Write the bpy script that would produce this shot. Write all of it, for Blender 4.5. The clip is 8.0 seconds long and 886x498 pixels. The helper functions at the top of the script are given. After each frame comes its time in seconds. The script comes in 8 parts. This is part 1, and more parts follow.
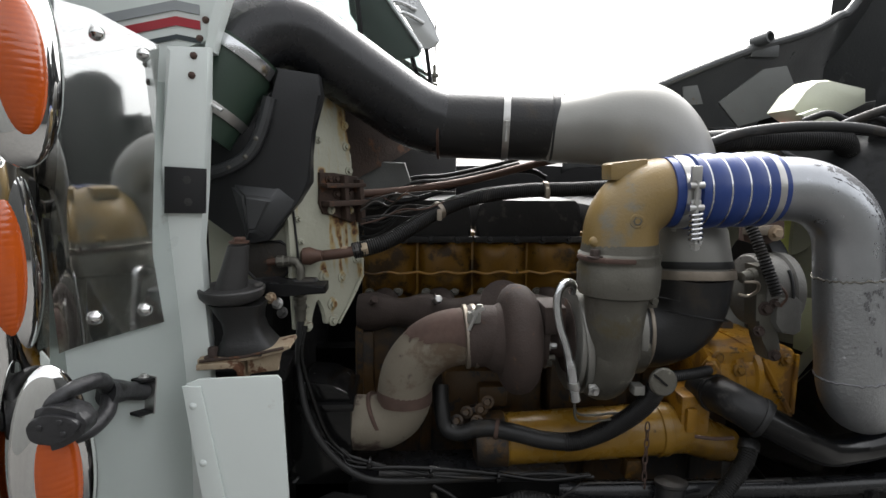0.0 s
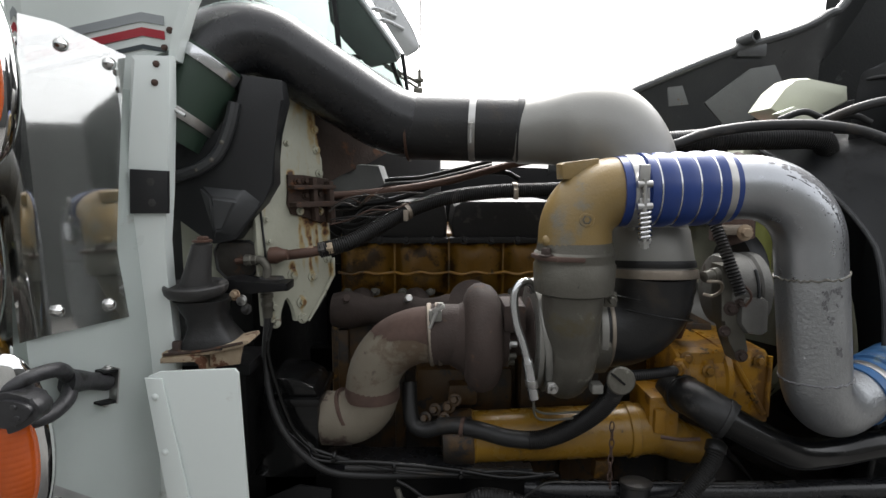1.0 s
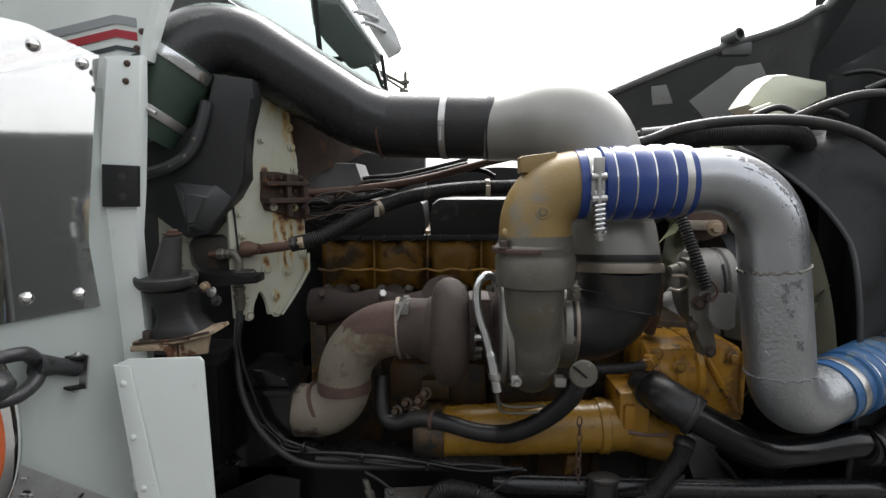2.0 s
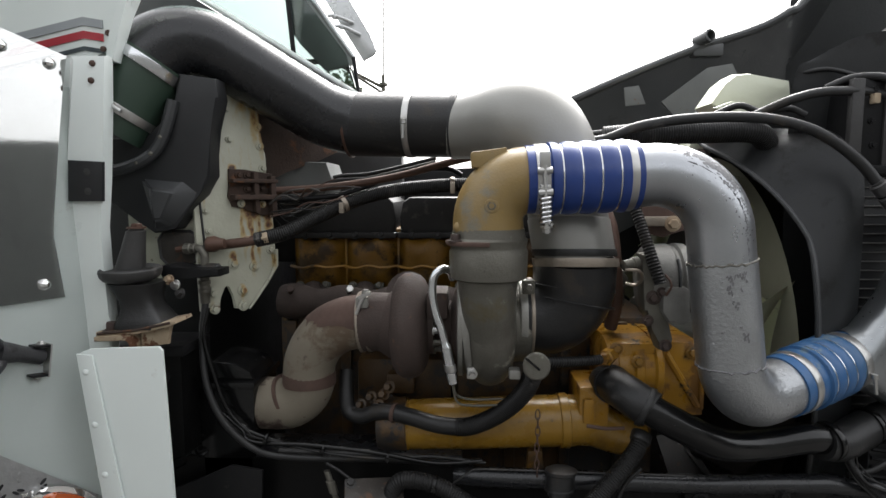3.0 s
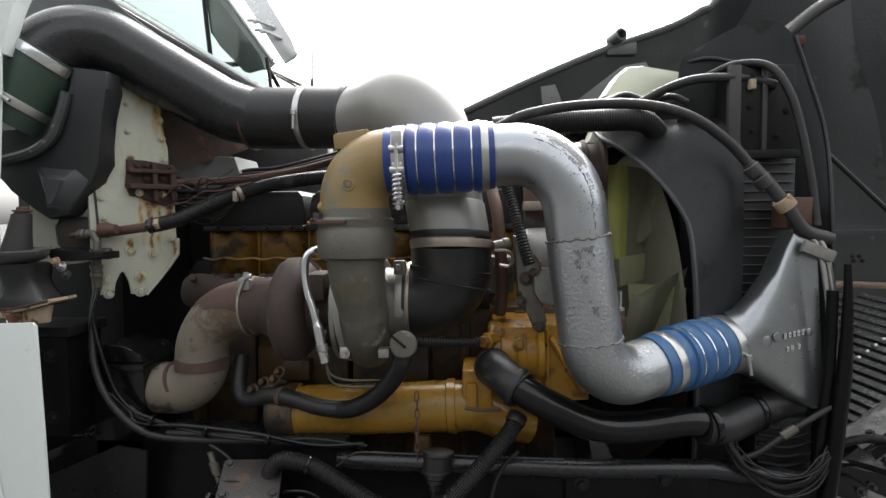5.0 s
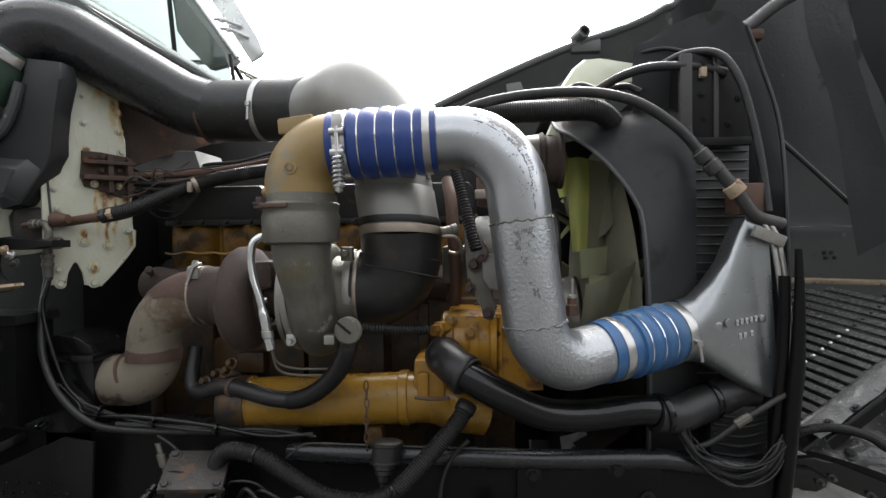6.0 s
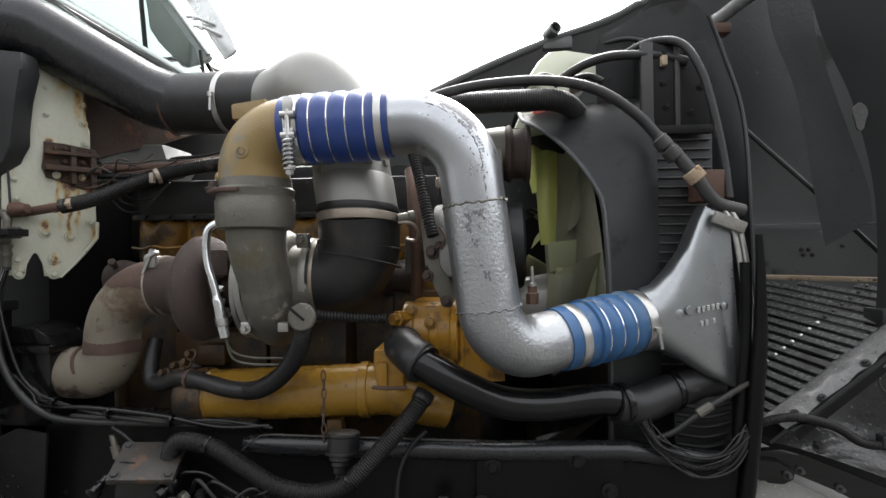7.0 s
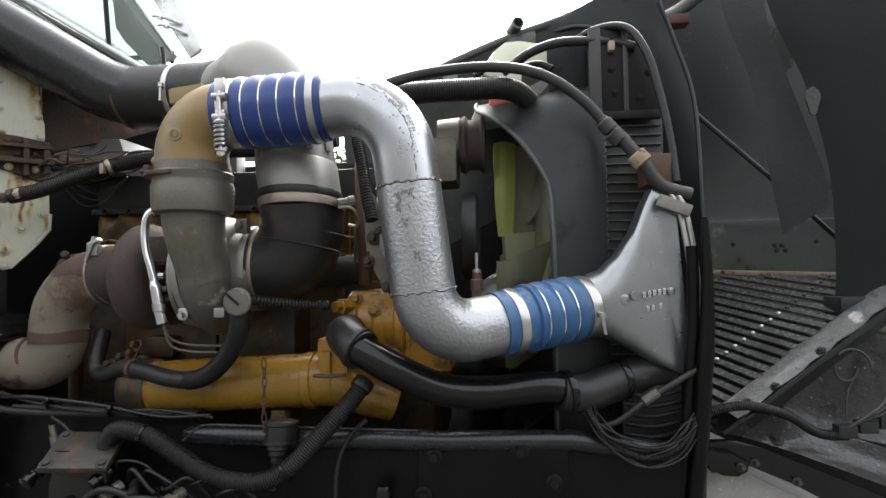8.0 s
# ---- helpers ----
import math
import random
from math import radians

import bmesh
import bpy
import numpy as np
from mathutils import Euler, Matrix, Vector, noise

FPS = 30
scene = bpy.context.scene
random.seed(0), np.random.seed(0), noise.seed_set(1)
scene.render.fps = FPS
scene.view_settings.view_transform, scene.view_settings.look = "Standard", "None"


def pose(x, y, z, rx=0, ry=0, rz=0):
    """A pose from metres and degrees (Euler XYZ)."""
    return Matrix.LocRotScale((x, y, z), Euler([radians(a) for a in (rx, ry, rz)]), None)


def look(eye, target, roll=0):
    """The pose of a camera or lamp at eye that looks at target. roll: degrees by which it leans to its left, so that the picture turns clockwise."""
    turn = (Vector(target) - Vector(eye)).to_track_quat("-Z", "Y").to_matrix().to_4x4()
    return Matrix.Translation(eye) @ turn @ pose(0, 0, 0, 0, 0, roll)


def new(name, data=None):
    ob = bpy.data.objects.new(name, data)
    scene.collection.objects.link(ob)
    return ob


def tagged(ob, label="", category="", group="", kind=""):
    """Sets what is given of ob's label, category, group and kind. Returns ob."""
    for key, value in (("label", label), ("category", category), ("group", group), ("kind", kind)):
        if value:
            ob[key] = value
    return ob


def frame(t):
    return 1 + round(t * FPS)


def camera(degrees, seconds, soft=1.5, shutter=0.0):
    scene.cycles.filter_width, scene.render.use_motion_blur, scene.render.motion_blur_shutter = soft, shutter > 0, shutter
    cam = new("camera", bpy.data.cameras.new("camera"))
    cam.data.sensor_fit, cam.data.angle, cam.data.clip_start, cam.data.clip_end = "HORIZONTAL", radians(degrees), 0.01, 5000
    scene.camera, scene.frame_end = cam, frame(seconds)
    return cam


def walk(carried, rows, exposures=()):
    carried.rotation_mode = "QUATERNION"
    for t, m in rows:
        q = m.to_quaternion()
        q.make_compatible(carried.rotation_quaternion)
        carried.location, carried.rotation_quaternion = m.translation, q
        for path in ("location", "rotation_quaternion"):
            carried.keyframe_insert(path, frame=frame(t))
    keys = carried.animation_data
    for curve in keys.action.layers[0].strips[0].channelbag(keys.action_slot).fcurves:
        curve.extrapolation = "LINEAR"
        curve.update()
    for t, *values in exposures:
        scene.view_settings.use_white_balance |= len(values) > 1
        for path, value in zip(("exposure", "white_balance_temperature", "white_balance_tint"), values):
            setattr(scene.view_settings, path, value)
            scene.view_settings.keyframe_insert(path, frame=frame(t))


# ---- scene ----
cam = camera(77.4, 8.0)
# seconds, eye, target, roll
PATH = [
    (0.0, (-0.053, -0.015, 1.669), (0.088, 1.961, 1.396), 0.5),
    (0.5, (0.011, -0.031, 1.666), (0.094, 1.95, 1.405), 0.2),
    (1.0, (0.067, -0.043, 1.661), (0.105, 1.94, 1.408), 0.1),
    (1.5, (0.12, -0.052, 1.649), (0.115, 1.934, 1.411), 0.0),
    (3.0, (0.263, -0.083, 1.615), (0.19, 1.907, 1.42), -0.1),
    (3.5, (0.326, -0.092, 1.6), (0.237, 1.898, 1.425), -0.1),
    (4.0, (0.392, -0.099, 1.583), (0.291, 1.892, 1.427), -0.1),
    (4.5, (0.463, -0.101, 1.562), (0.344, 1.892, 1.429), -0.2),
    (6.0, (0.628, -0.089, 1.478), (0.488, 1.906, 1.435), -0.6),
    (6.5, (0.669, -0.083, 1.451), (0.526, 1.912, 1.436), -0.6),
    (7.0, (0.709, -0.074, 1.425), (0.562, 1.921, 1.437), -0.7),
    (7.5, (0.759, -0.062, 1.402), (0.598, 1.931, 1.435), -0.8),
    (8.0, (0.83, -0.049, 1.366), (0.652, 1.942, 1.439), -0.9),
]
walk(cam, [(t, look(eye, target, roll)) for t, eye, target, roll in PATH], exposures=[(0.0, 0.44), (3.0, 0.57), (6.0, 0.88), (8.0, 1.12)])

# ---- daylight: overcast sky with a broad, soft sun ----
SUN_UP, SUN_ROUND = 48, 12
world = bpy.data.worlds.new("overcast")
world.use_nodes = True
scene.world = world
wn, wl = world.node_tree.nodes, world.node_tree.links
sky = wn.new("ShaderNodeTexSky")
sky.sky_type, sky.sun_disc = "NISHITA", False
sky.sun_elevation, sky.sun_rotation = radians(SUN_UP), radians(SUN_ROUND)
sky.dust_density, sky.air_density = 6.0, 1.0
pale = wn.new("ShaderNodeHueSaturation")
pale.inputs["Saturation"].default_value = 0.12
wl.new(sky.outputs["Color"], pale.inputs["Color"])
wl.new(pale.outputs["Color"], wn["Background"].inputs["Color"])
wn["Background"].inputs["Strength"].default_value = 0.42
sun = new("sun", bpy.data.lights.new("sun", "SUN"))
sun.data.energy, sun.data.angle, sun.data.color = 1.6, radians(50), (1.0, 0.98, 0.95)
sun.matrix_world = look((1.5, 7, 8), (0, 0, 0))
scene.view_settings.exposure = 0.0


# ---- materials ----
def surf(name, base, second=None, rough=0.5, metal=0.0, scale=12, spread=0.5, spots=(), bump=0.2, fine=180, coat=0.0, rvar=0.12, spec=0.5):
    """Two-tone noise colour, up to several layers of spots (colour, noise scale, threshold, rough), grain bump."""
    m = bpy.data.materials.new(name)
    m.use_nodes = True
    n, l = m.node_tree.nodes, m.node_tree.links
    b = n["Principled BSDF"]
    co = n.new("ShaderNodeTexCoord").outputs["Object"]

    def tex(s, detail=6, r=0.6, stretch=1.0):
        t = n.new("ShaderNodeTexNoise")
        if stretch != 1.0:
            mp = n.new("ShaderNodeMapping")
            mp.inputs["Scale"].default_value = (1, 1, stretch)
            l.new(co, mp.inputs["Vector"])
            t.inputs["Scale"].default_value, t.inputs["Detail"].default_value, t.inputs["Roughness"].default_value = s, detail, r
            l.new(mp.outputs["Vector"], t.inputs["Vector"])
            return t.outputs["Fac"]
        t.inputs["Scale"].default_value, t.inputs["Detail"].default_value, t.inputs["Roughness"].default_value = s, detail, r
        l.new(co, t.inputs["Vector"])
        return t.outputs["Fac"]

    def band(v, lo, hi):
        r = n.new("ShaderNodeMapRange")
        r.inputs["From Min"].default_value, r.inputs["From Max"].default_value = lo, hi
        l.new(v, r.inputs["Value"])
        return r.outputs["Result"]

    def mix(f, a, c):
        x = n.new("ShaderNodeMix")
        x.data_type = "RGBA"
        l.new(f, x.inputs["Factor"])
        for sock, v in ((x.inputs["A"], a), (x.inputs["B"], c)):
            if isinstance(v, tuple):
                sock.default_value = (*v, 1)
            else:
                l.new(v, sock)
        return x.outputs["Result"]

    def mixf(f, a, c):
        x = n.new("ShaderNodeMix")
        l.new(f, x.inputs["Factor"])
        for sock, v in ((x.inputs["A"], a), (x.inputs["B"], c)):
            if isinstance(v, (int, float)):
                sock.default_value = v
            else:
                l.new(v, sock)
        return x.outputs["Result"]

    second = second or tuple(0.7 * c for c in base)
    col = mix(band(tex(scale), 0.5 - spread / 2, 0.5 + spread / 2), base, second)
    ro = mixf(tex(scale * 4), max(0.02, rough - rvar), min(1.0, rough + rvar))
    me = metal
    for color, s, cut, r, *long in spots:
        f = band(tex(s, 8, 0.65, long[0] if long else 1.0), cut, cut + (0.12 if long else 0.06))
        col, ro = mix(f, col, color), mixf(f, ro, r)
        if metal:
            me = mixf(f, me, 0.1)
    l.new(col, b.inputs["Base Color"])
    l.new(ro, b.inputs["Roughness"])
    if isinstance(me, (int, float)):
        b.inputs["Metallic"].default_value = me
    else:
        l.new(me, b.inputs["Metallic"])
    b.inputs["Coat Weight"].default_value = coat
    b.inputs["Specular IOR Level"].default_value = spec
    if bump:
        bp = n.new("ShaderNodeBump")
        bp.inputs["Strength"].default_value, bp.inputs["Distance"].default_value = min(bump, 1.0), 0.002 * max(bump, 1.0)
        l.new(tex(fine, 4), bp.inputs["Height"])
        l.new(bp.outputs["Normal"], b.inputs["Normal"])
    return m


GRIME, RUST, SOOT = (0.02, 0.017, 0.014), (0.10, 0.04, 0.018), (0.012, 0.012, 0.013)
M = dict(
    silver=surf("aluminium_paint", (0.44, 0.453, 0.475), (0.35, 0.36, 0.376), 0.31, 0.92, 14, 0.6, [((0.22, 0.22, 0.22), 16, 0.66, 0.7), ((0.24, 0.24, 0.24), 90, 0.68, 0.7)], 0.12, 200),
    rough_silver=surf("aluminium_paint_pitted", (0.44, 0.453, 0.467), (0.32, 0.33, 0.34), 0.33, 0.88, 24, 0.6, [((0.19, 0.19, 0.19), 13, 0.65, 0.75), ((0.13, 0.125, 0.12), 85, 0.655, 0.7), ((0.68, 0.69, 0.70), 120, 0.65, 0.35)], 0.65, 170),
    scrape=surf("worn_paint", (0.11, 0.11, 0.113), (0.26, 0.26, 0.27), 0.55, 0.6, 220),
    tank=surf("cast_aluminium_tank", (0.33, 0.345, 0.355), (0.25, 0.262, 0.27), 0.31, 0.9, 18, 0.6, [((0.42, 0.42, 0.42), 90, 0.72, 0.5), ((0.17, 0.175, 0.18), 7, 0.66, 0.5)], 0.12, 220),
    cast=surf("cast_aluminium_grey", (0.29, 0.285, 0.265), (0.20, 0.195, 0.175), 0.42, 0.55, 7, 0.7, [((0.16, 0.15, 0.13), 5, 0.58, 0.6), ((0.11, 0.10, 0.09), 55, 0.69, 0.8), ((0.36, 0.35, 0.33), 26, 0.66, 0.5)], 0.35, 240),
    elbowcast=surf("smooth_cast_aluminium", (0.30, 0.297, 0.28), (0.22, 0.215, 0.20), 0.42, 0.35, 5, 0.8, [((0.17, 0.16, 0.14), 6, 0.64, 0.5), ((0.12, 0.11, 0.10), 70, 0.74, 0.7)], 0.10, 240),
    castdark=surf("cast_aluminium_dirty", (0.150, 0.143, 0.120), (0.082, 0.077, 0.064), 0.46, 0.45, 11, 0.7, [((0.055, 0.046, 0.036), 9, 0.57, 0.7, 0.35), ((0.26, 0.25, 0.21), 20, 0.64, 0.5), ((0.10, 0.085, 0.05), 6, 0.60, 0.6), ((0.03, 0.028, 0.025), 60, 0.69, 0.8)], 0.45, 200),
    ochre=surf("faded_yellow_paint", (0.255, 0.158, 0.036), (0.19, 0.145, 0.075), 0.42, 0.0, 6, 0.5, [((0.165, 0.150, 0.115), 6, 0.55, 0.5), ((0.12, 0.11, 0.09), 24, 0.65, 0.6), ((0.30, 0.20, 0.04), 15, 0.66, 0.4), (GRIME, 60, 0.69, 0.8)], 0.3, 240),
    yellow=surf("engine_yellow_paint", (0.38, 0.195, 0.018), (0.25, 0.12, 0.012), 0.30, 0.0, 8, 0.6, [((0.15, 0.07, 0.012), 10, 0.53, 0.5), (GRIME, 26, 0.60, 0.75)], 0.2, 220),
    yellow_tube=surf("oil_cooler_yellow", (0.31, 0.172, 0.022), (0.19, 0.102, 0.014), 0.28, 0.0, 5, 0.7, [((0.11, 0.056, 0.012), 5, 0.54, 0.4, 1.0), ((0.045, 0.026, 0.010), 7, 0.60, 0.5), (GRIME, 40, 0.66, 0.7)], 0.2, 200),
    yellow_dirty=surf("engine_yellow_grimy", (0.28, 0.14, 0.014), (0.145, 0.072, 0.009), 0.42, 0.0, 9, 0.6, [((0.06, 0.031, 0.008), 8, 0.525, 0.5), (GRIME, 9, 0.545, 0.6, 1.0), ((0.035, 0.019, 0.007), 40, 0.595, 0.6)], 0.3, 200),
    yellow_black=surf("engine_yellow_soot_and_shade", (0.085, 0.042, 0.008), (0.035, 0.019, 0.007), 0.5, 0.0, 9, 0.6, [(GRIME, 8, 0.47, 0.6, 1.0), (SOOT, 30, 0.55, 0.5), ((0.20, 0.10, 0.012), 14, 0.64, 0.5)], 0.3, 200),
    rust=surf("rusty_cast_iron", (0.052, 0.033, 0.027), (0.031, 0.022, 0.018), 0.78, 0.0, 14, 0.6, [((0.095, 0.055, 0.036), 30, 0.61, 0.9), ((0.075, 0.07, 0.062), 60, 0.69, 0.8)], 0.5, 220),
    exhaust=surf("burnt_exhaust_coating", (0.185, 0.163, 0.124), (0.13, 0.11, 0.082), 0.75, 0.0, 7, 0.7, [((0.10, 0.070, 0.045), 6, 0.55, 0.8), ((0.05, 0.030, 0.024), 9, 0.59, 0.85), ((0.06, 0.037, 0.028), 45, 0.65, 0.85)], 0.35, 220),
    # rusty iron, its base darkened to paint in the manifold's shade
    shadediron=surf("rusty_iron_shaded", (0.035, 0.022, 0.017), (0.022, 0.015, 0.012), 0.8, 0.0, 16, 0.6, [((0.07, 0.035, 0.02), 40, 0.66, 0.9)], 0.45, 260),
    rustband=surf("rust_band", (0.085, 0.05, 0.038), (0.06, 0.036, 0.028), 0.85, 0.0, 30),
    steel=surf("zinc_steel", (0.55, 0.55, 0.54), (0.40, 0.39, 0.37), 0.32, 0.9, 40, 0.6, [(RUST, 90, 0.72, 0.8)], 0.1),
    bright=surf("bright_steel", (0.66, 0.67, 0.68), (0.55, 0.56, 0.57), 0.22, 1.0, 40, 0.6, (), 0.05),
    band=surf("dull_steel_band", (0.34, 0.30, 0.25), (0.24, 0.2, 0.16), 0.45, 0.7, 30),
    treadmetal=surf("speckled_polished_plate", (0.60, 0.60, 0.595), (0.44, 0.44, 0.435), 0.34, 0.35, 40, 0.6, [((0.06, 0.06, 0.06), 55, 0.62, 0.5), ((0.80, 0.80, 0.79), 120, 0.64, 0.2)], 0.4, 140),
    chrome=surf("polished_stainless", (0.84, 0.84, 0.83), (0.78, 0.78, 0.77), 0.035, 1.0, 6, 0.6, [((0.35, 0.35, 0.34), 160, 0.745, 0.4)], 0.006, 40, rvar=0.02),
    black=surf("black_paint_satin", (0.008, 0.008, 0.009), (0.013, 0.013, 0.013), 0.40, 0.0, 10, 0.6, [((0.04, 0.037, 0.033), 40, 0.67, 0.8)], 0.25, 220, spec=0.14),
    gloss=surf("black_paint_wet", (0.0035, 0.0035, 0.0038), (0.0065, 0.0065, 0.0065), 0.18, 0.0, 12, 0.6, [((0.018, 0.016, 0.015), 45, 0.66, 0.75), ((0.025, 0.023, 0.02), 9, 0.70, 0.7)], 0.18, 70, rvar=0.1, spec=0.36),
    sootblack=surf("sooty_black_steel", (0.003, 0.003, 0.0033), (0.005, 0.005, 0.0048), 0.36, 0.0, 9, 0.6, [((0.014, 0.0125, 0.011), 40, 0.64, 0.8), ((0.035, 0.032, 0.03), 90, 0.69, 0.6)], 0.2, 160, spec=0.16),
    pipe=surf("black_tube_paint", (0.010, 0.0105, 0.012), (0.015, 0.0155, 0.017), 0.27, 0.0, 6, 0.7, [((0.05, 0.048, 0.045), 7, 0.62, 0.5), ((0.11, 0.11, 0.105), 130, 0.73, 0.6)], 0.06, 240),
    cover=surf("oily_valve_cover", (0.010, 0.010, 0.0105), (0.018, 0.017, 0.016), 0.5, 0.0, 9, 0.6, [((0.05, 0.046, 0.042), 22, 0.60, 0.8), ((0.06, 0.035, 0.015), 30, 0.70, 0.6)], 0.4, 120, spec=0.25),
    latchrubber=surf("worn_latch_rubber", (0.022, 0.022, 0.024), (0.034, 0.034, 0.036), 0.36, 0.0, 40, 0.6, [((0.12, 0.12, 0.12), 60, 0.66, 0.7), ((0.008, 0.008, 0.008), 30, 0.58, 0.5)], 0.5, 150),
    rubber=surf("black_rubber", (0.011, 0.011, 0.0115), (0.017, 0.017, 0.017), 0.42, 0.0, 14, 0.6, [((0.05, 0.046, 0.043), 22, 0.62, 0.8), ((0.03, 0.025, 0.02), 7, 0.58, 0.6)], 0.3, 200, spec=0.4),
    loom=surf("loom_plastic", (0.006, 0.006, 0.0065), (0.012, 0.0115, 0.011), 0.48, 0.0, 30, 0.6, [((0.035, 0.032, 0.03), 20, 0.60, 0.8)], 0.2, spec=0.3),
    dust=surf("dusty_black", (0.040, 0.038, 0.037), (0.020, 0.020, 0.020), 0.5, 0.0, 8, 0.6, [((0.075, 0.07, 0.064), 16, 0.60, 0.85), ((0.16, 0.15, 0.14), 70, 0.68, 0.8)], 0.35, 200),
    hood=surf("hood_fibreglass_black", (0.030, 0.033, 0.034), (0.050, 0.054, 0.055), 0.42, 0.0, 5, 0.7, [((0.10, 0.10, 0.10), 70, 0.72, 0.7)], 0.35, 140),
    flat=surf("flat_black_plastic", (0.013, 0.0135, 0.015), (0.020, 0.021, 0.022), 0.46, 0.0, 7, 0.6, [((0.05, 0.048, 0.045), 30, 0.68, 0.8)], 0.15, 260, spec=0.4),
    white=surf("white_cab_paint", (0.72, 0.77, 0.745), (0.65, 0.70, 0.675), 0.32, 0.0, 4, 0.8, [((0.50, 0.50, 0.46), 9, 0.64, 0.45), ((0.38, 0.38, 0.34), 60, 0.745, 0.6), ((0.30, 0.26, 0.20), 130, 0.765, 0.7)], 0.06, 80, coat=0.3),
    firewall=surf("firewall_white_rusted", (0.43, 0.432, 0.35), (0.33, 0.33, 0.26), 0.45, 0.0, 12, 0.7, [((0.34, 0.26, 0.12), 16, 0.58, 0.7, 0.25), (RUST, 22, 0.665, 0.85), ((0.13, 0.11, 0.085), 60, 0.66, 0.8), (GRIME, 120, 0.69, 0.85)], 0.55, 100),
    rusty=surf("rusty_plate", (0.05, 0.028, 0.019), (0.030, 0.021, 0.016), 0.85, 0.0, 14, 0.6, [((0.36, 0.35, 0.30), 13, 0.645, 0.7), ((0.11, 0.048, 0.022), 26, 0.58, 0.9)], 0.5, 160),
    rustpale=surf("pale_rusted_plate", (0.42, 0.36, 0.26), (0.22, 0.14, 0.08), 0.75, 0.0, 22, 0.6, [(RUST, 26, 0.56, 0.85)], 0.45, 160),
    copper=surf("brown_pipe", (0.10, 0.05, 0.032), (0.07, 0.04, 0.03), 0.6, 0.2, 25),
    blue=surf("blue_silicone", (0.016, 0.045, 0.20), (0.011, 0.032, 0.145), 0.36, 0.0, 14, 0.6, [((0.05, 0.06, 0.14), 60, 0.68, 0.6)], 0.08, 260),
    skyblue=surf("pale_blue_silicone", (0.018, 0.088, 0.24), (0.04, 0.10, 0.19), 0.42, 0.0, 9, 0.5, [((0.10, 0.15, 0.19), 18, 0.57, 0.6), ((0.20, 0.24, 0.26), 70, 0.70, 0.7)], 0.1, 260),
    fan=surf("fan_plastic_green", (0.66, 0.69, 0.20), (0.56, 0.58, 0.20), 0.5, 0.0, 6, 0.6, [((0.22, 0.22, 0.13), 18, 0.67, 0.7)], 0.1),
    fanpale=surf("fan_plastic_pale", (0.74, 0.76, 0.50), (0.60, 0.62, 0.42), 0.55, 0.0, 7, 0.7, [((0.26, 0.26, 0.18), 12, 0.65, 0.7)], 0.1),
    fan_dust_shade=surf("fan_plastic_dust_and_shade", (0.46, 0.455, 0.34), (0.34, 0.34, 0.25), 0.7, 0.0, 7, 0.7, [((0.50, 0.52, 0.28), 9, 0.64, 0.6)], 0.1),
    blocker=surf("light_blocking_wall", (0.07, 0.072, 0.07), (0.045, 0.046, 0.045), 0.8, 0.0, 1.2, 0.7, [((0.10, 0.10, 0.095), 8, 0.62, 0.8)], 0.2, 30),
    bottle=surf("white_plastic", (0.66, 0.68, 0.56), (0.56, 0.58, 0.44), 0.45, 0.0, 6, 0.6, (), 0.1),
    red=surf("red_fluid_bottle", (0.45, 0.06, 0.05), (0.5, 0.16, 0.12), 0.45, 0.0, 6),
    amber=surf("amber_lens", (0.50, 0.088, 0.010), (0.40, 0.066, 0.008), 0.18, 0.0, 20, 0.6, (), 0.1, 60, coat=0.5),
    # stands for lit concrete ground, colour raised to make up for missing light
    groundplate=surf("ground_stand_in", (0.46, 0.46, 0.44), (0.28, 0.28, 0.27), 0.55, 0.0, 30, 0.7, [((0.70, 0.70, 0.68), 110, 0.62, 0.5), ((0.08, 0.08, 0.075), 24, 0.62, 0.7)], 0.6, 140),
    pebble=surf("pebbled_fibreglass", (0.26, 0.263, 0.26), (0.16, 0.162, 0.16), 0.20, 0.0, 60, 0.5, [((0.05, 0.05, 0.05), 60, 0.62, 0.3), ((0.50, 0.50, 0.49), 190, 0.61, 0.3), ((0.09, 0.075, 0.06), 24, 0.66, 0.6)], 1.0, 190, coat=0.6),
    # wet black fibreglass; its pale spots and lifted base paint in sky glints
    wetblack_glints=surf("wet_black_fibreglass_glints", (0.045, 0.045, 0.044), (0.11, 0.11, 0.108), 0.13, 0.0, 9, 0.6, [((0.36, 0.36, 0.35), 130, 0.62, 0.3), ((0.02, 0.02, 0.02), 40, 0.60, 0.3)], 1.0, 90, coat=0.8),
    slat=surf("glossy_slat", (0.085, 0.087, 0.085), (0.050, 0.051, 0.050), 0.26, 0.0, 25, 0.6, [((0.16, 0.16, 0.155), 60, 0.64, 0.5), ((0.025, 0.025, 0.025), 9, 0.56, 0.4)], 0.2, 160),
    shroud=surf("dark_grey_moulding", (0.026, 0.0275, 0.029), (0.046, 0.048, 0.050), 0.38, 0.0, 7, 0.6, [((0.08, 0.08, 0.08), 60, 0.72, 0.7), ((0.016, 0.016, 0.016), 5, 0.58, 0.5), ((0.12, 0.11, 0.10), 130, 0.75, 0.7)], 0.15, 200),
    mirrorback=surf("mirror_back", (0.36, 0.405, 0.38), (0.42, 0.46, 0.44), 0.3, 0.0, 6, 0.6, [((0.50, 0.53, 0.51), 70, 0.70, 0.6), ((0.25, 0.27, 0.23), 5, 0.60, 0.5)], 0.1),
    mirrorgrey=surf("mirror_grey", (0.55, 0.56, 0.56), (0.44, 0.45, 0.45), 0.25, 0.6, 6, 0.6, [((0.28, 0.29, 0.29), 12, 0.64, 0.5)], 0.1),
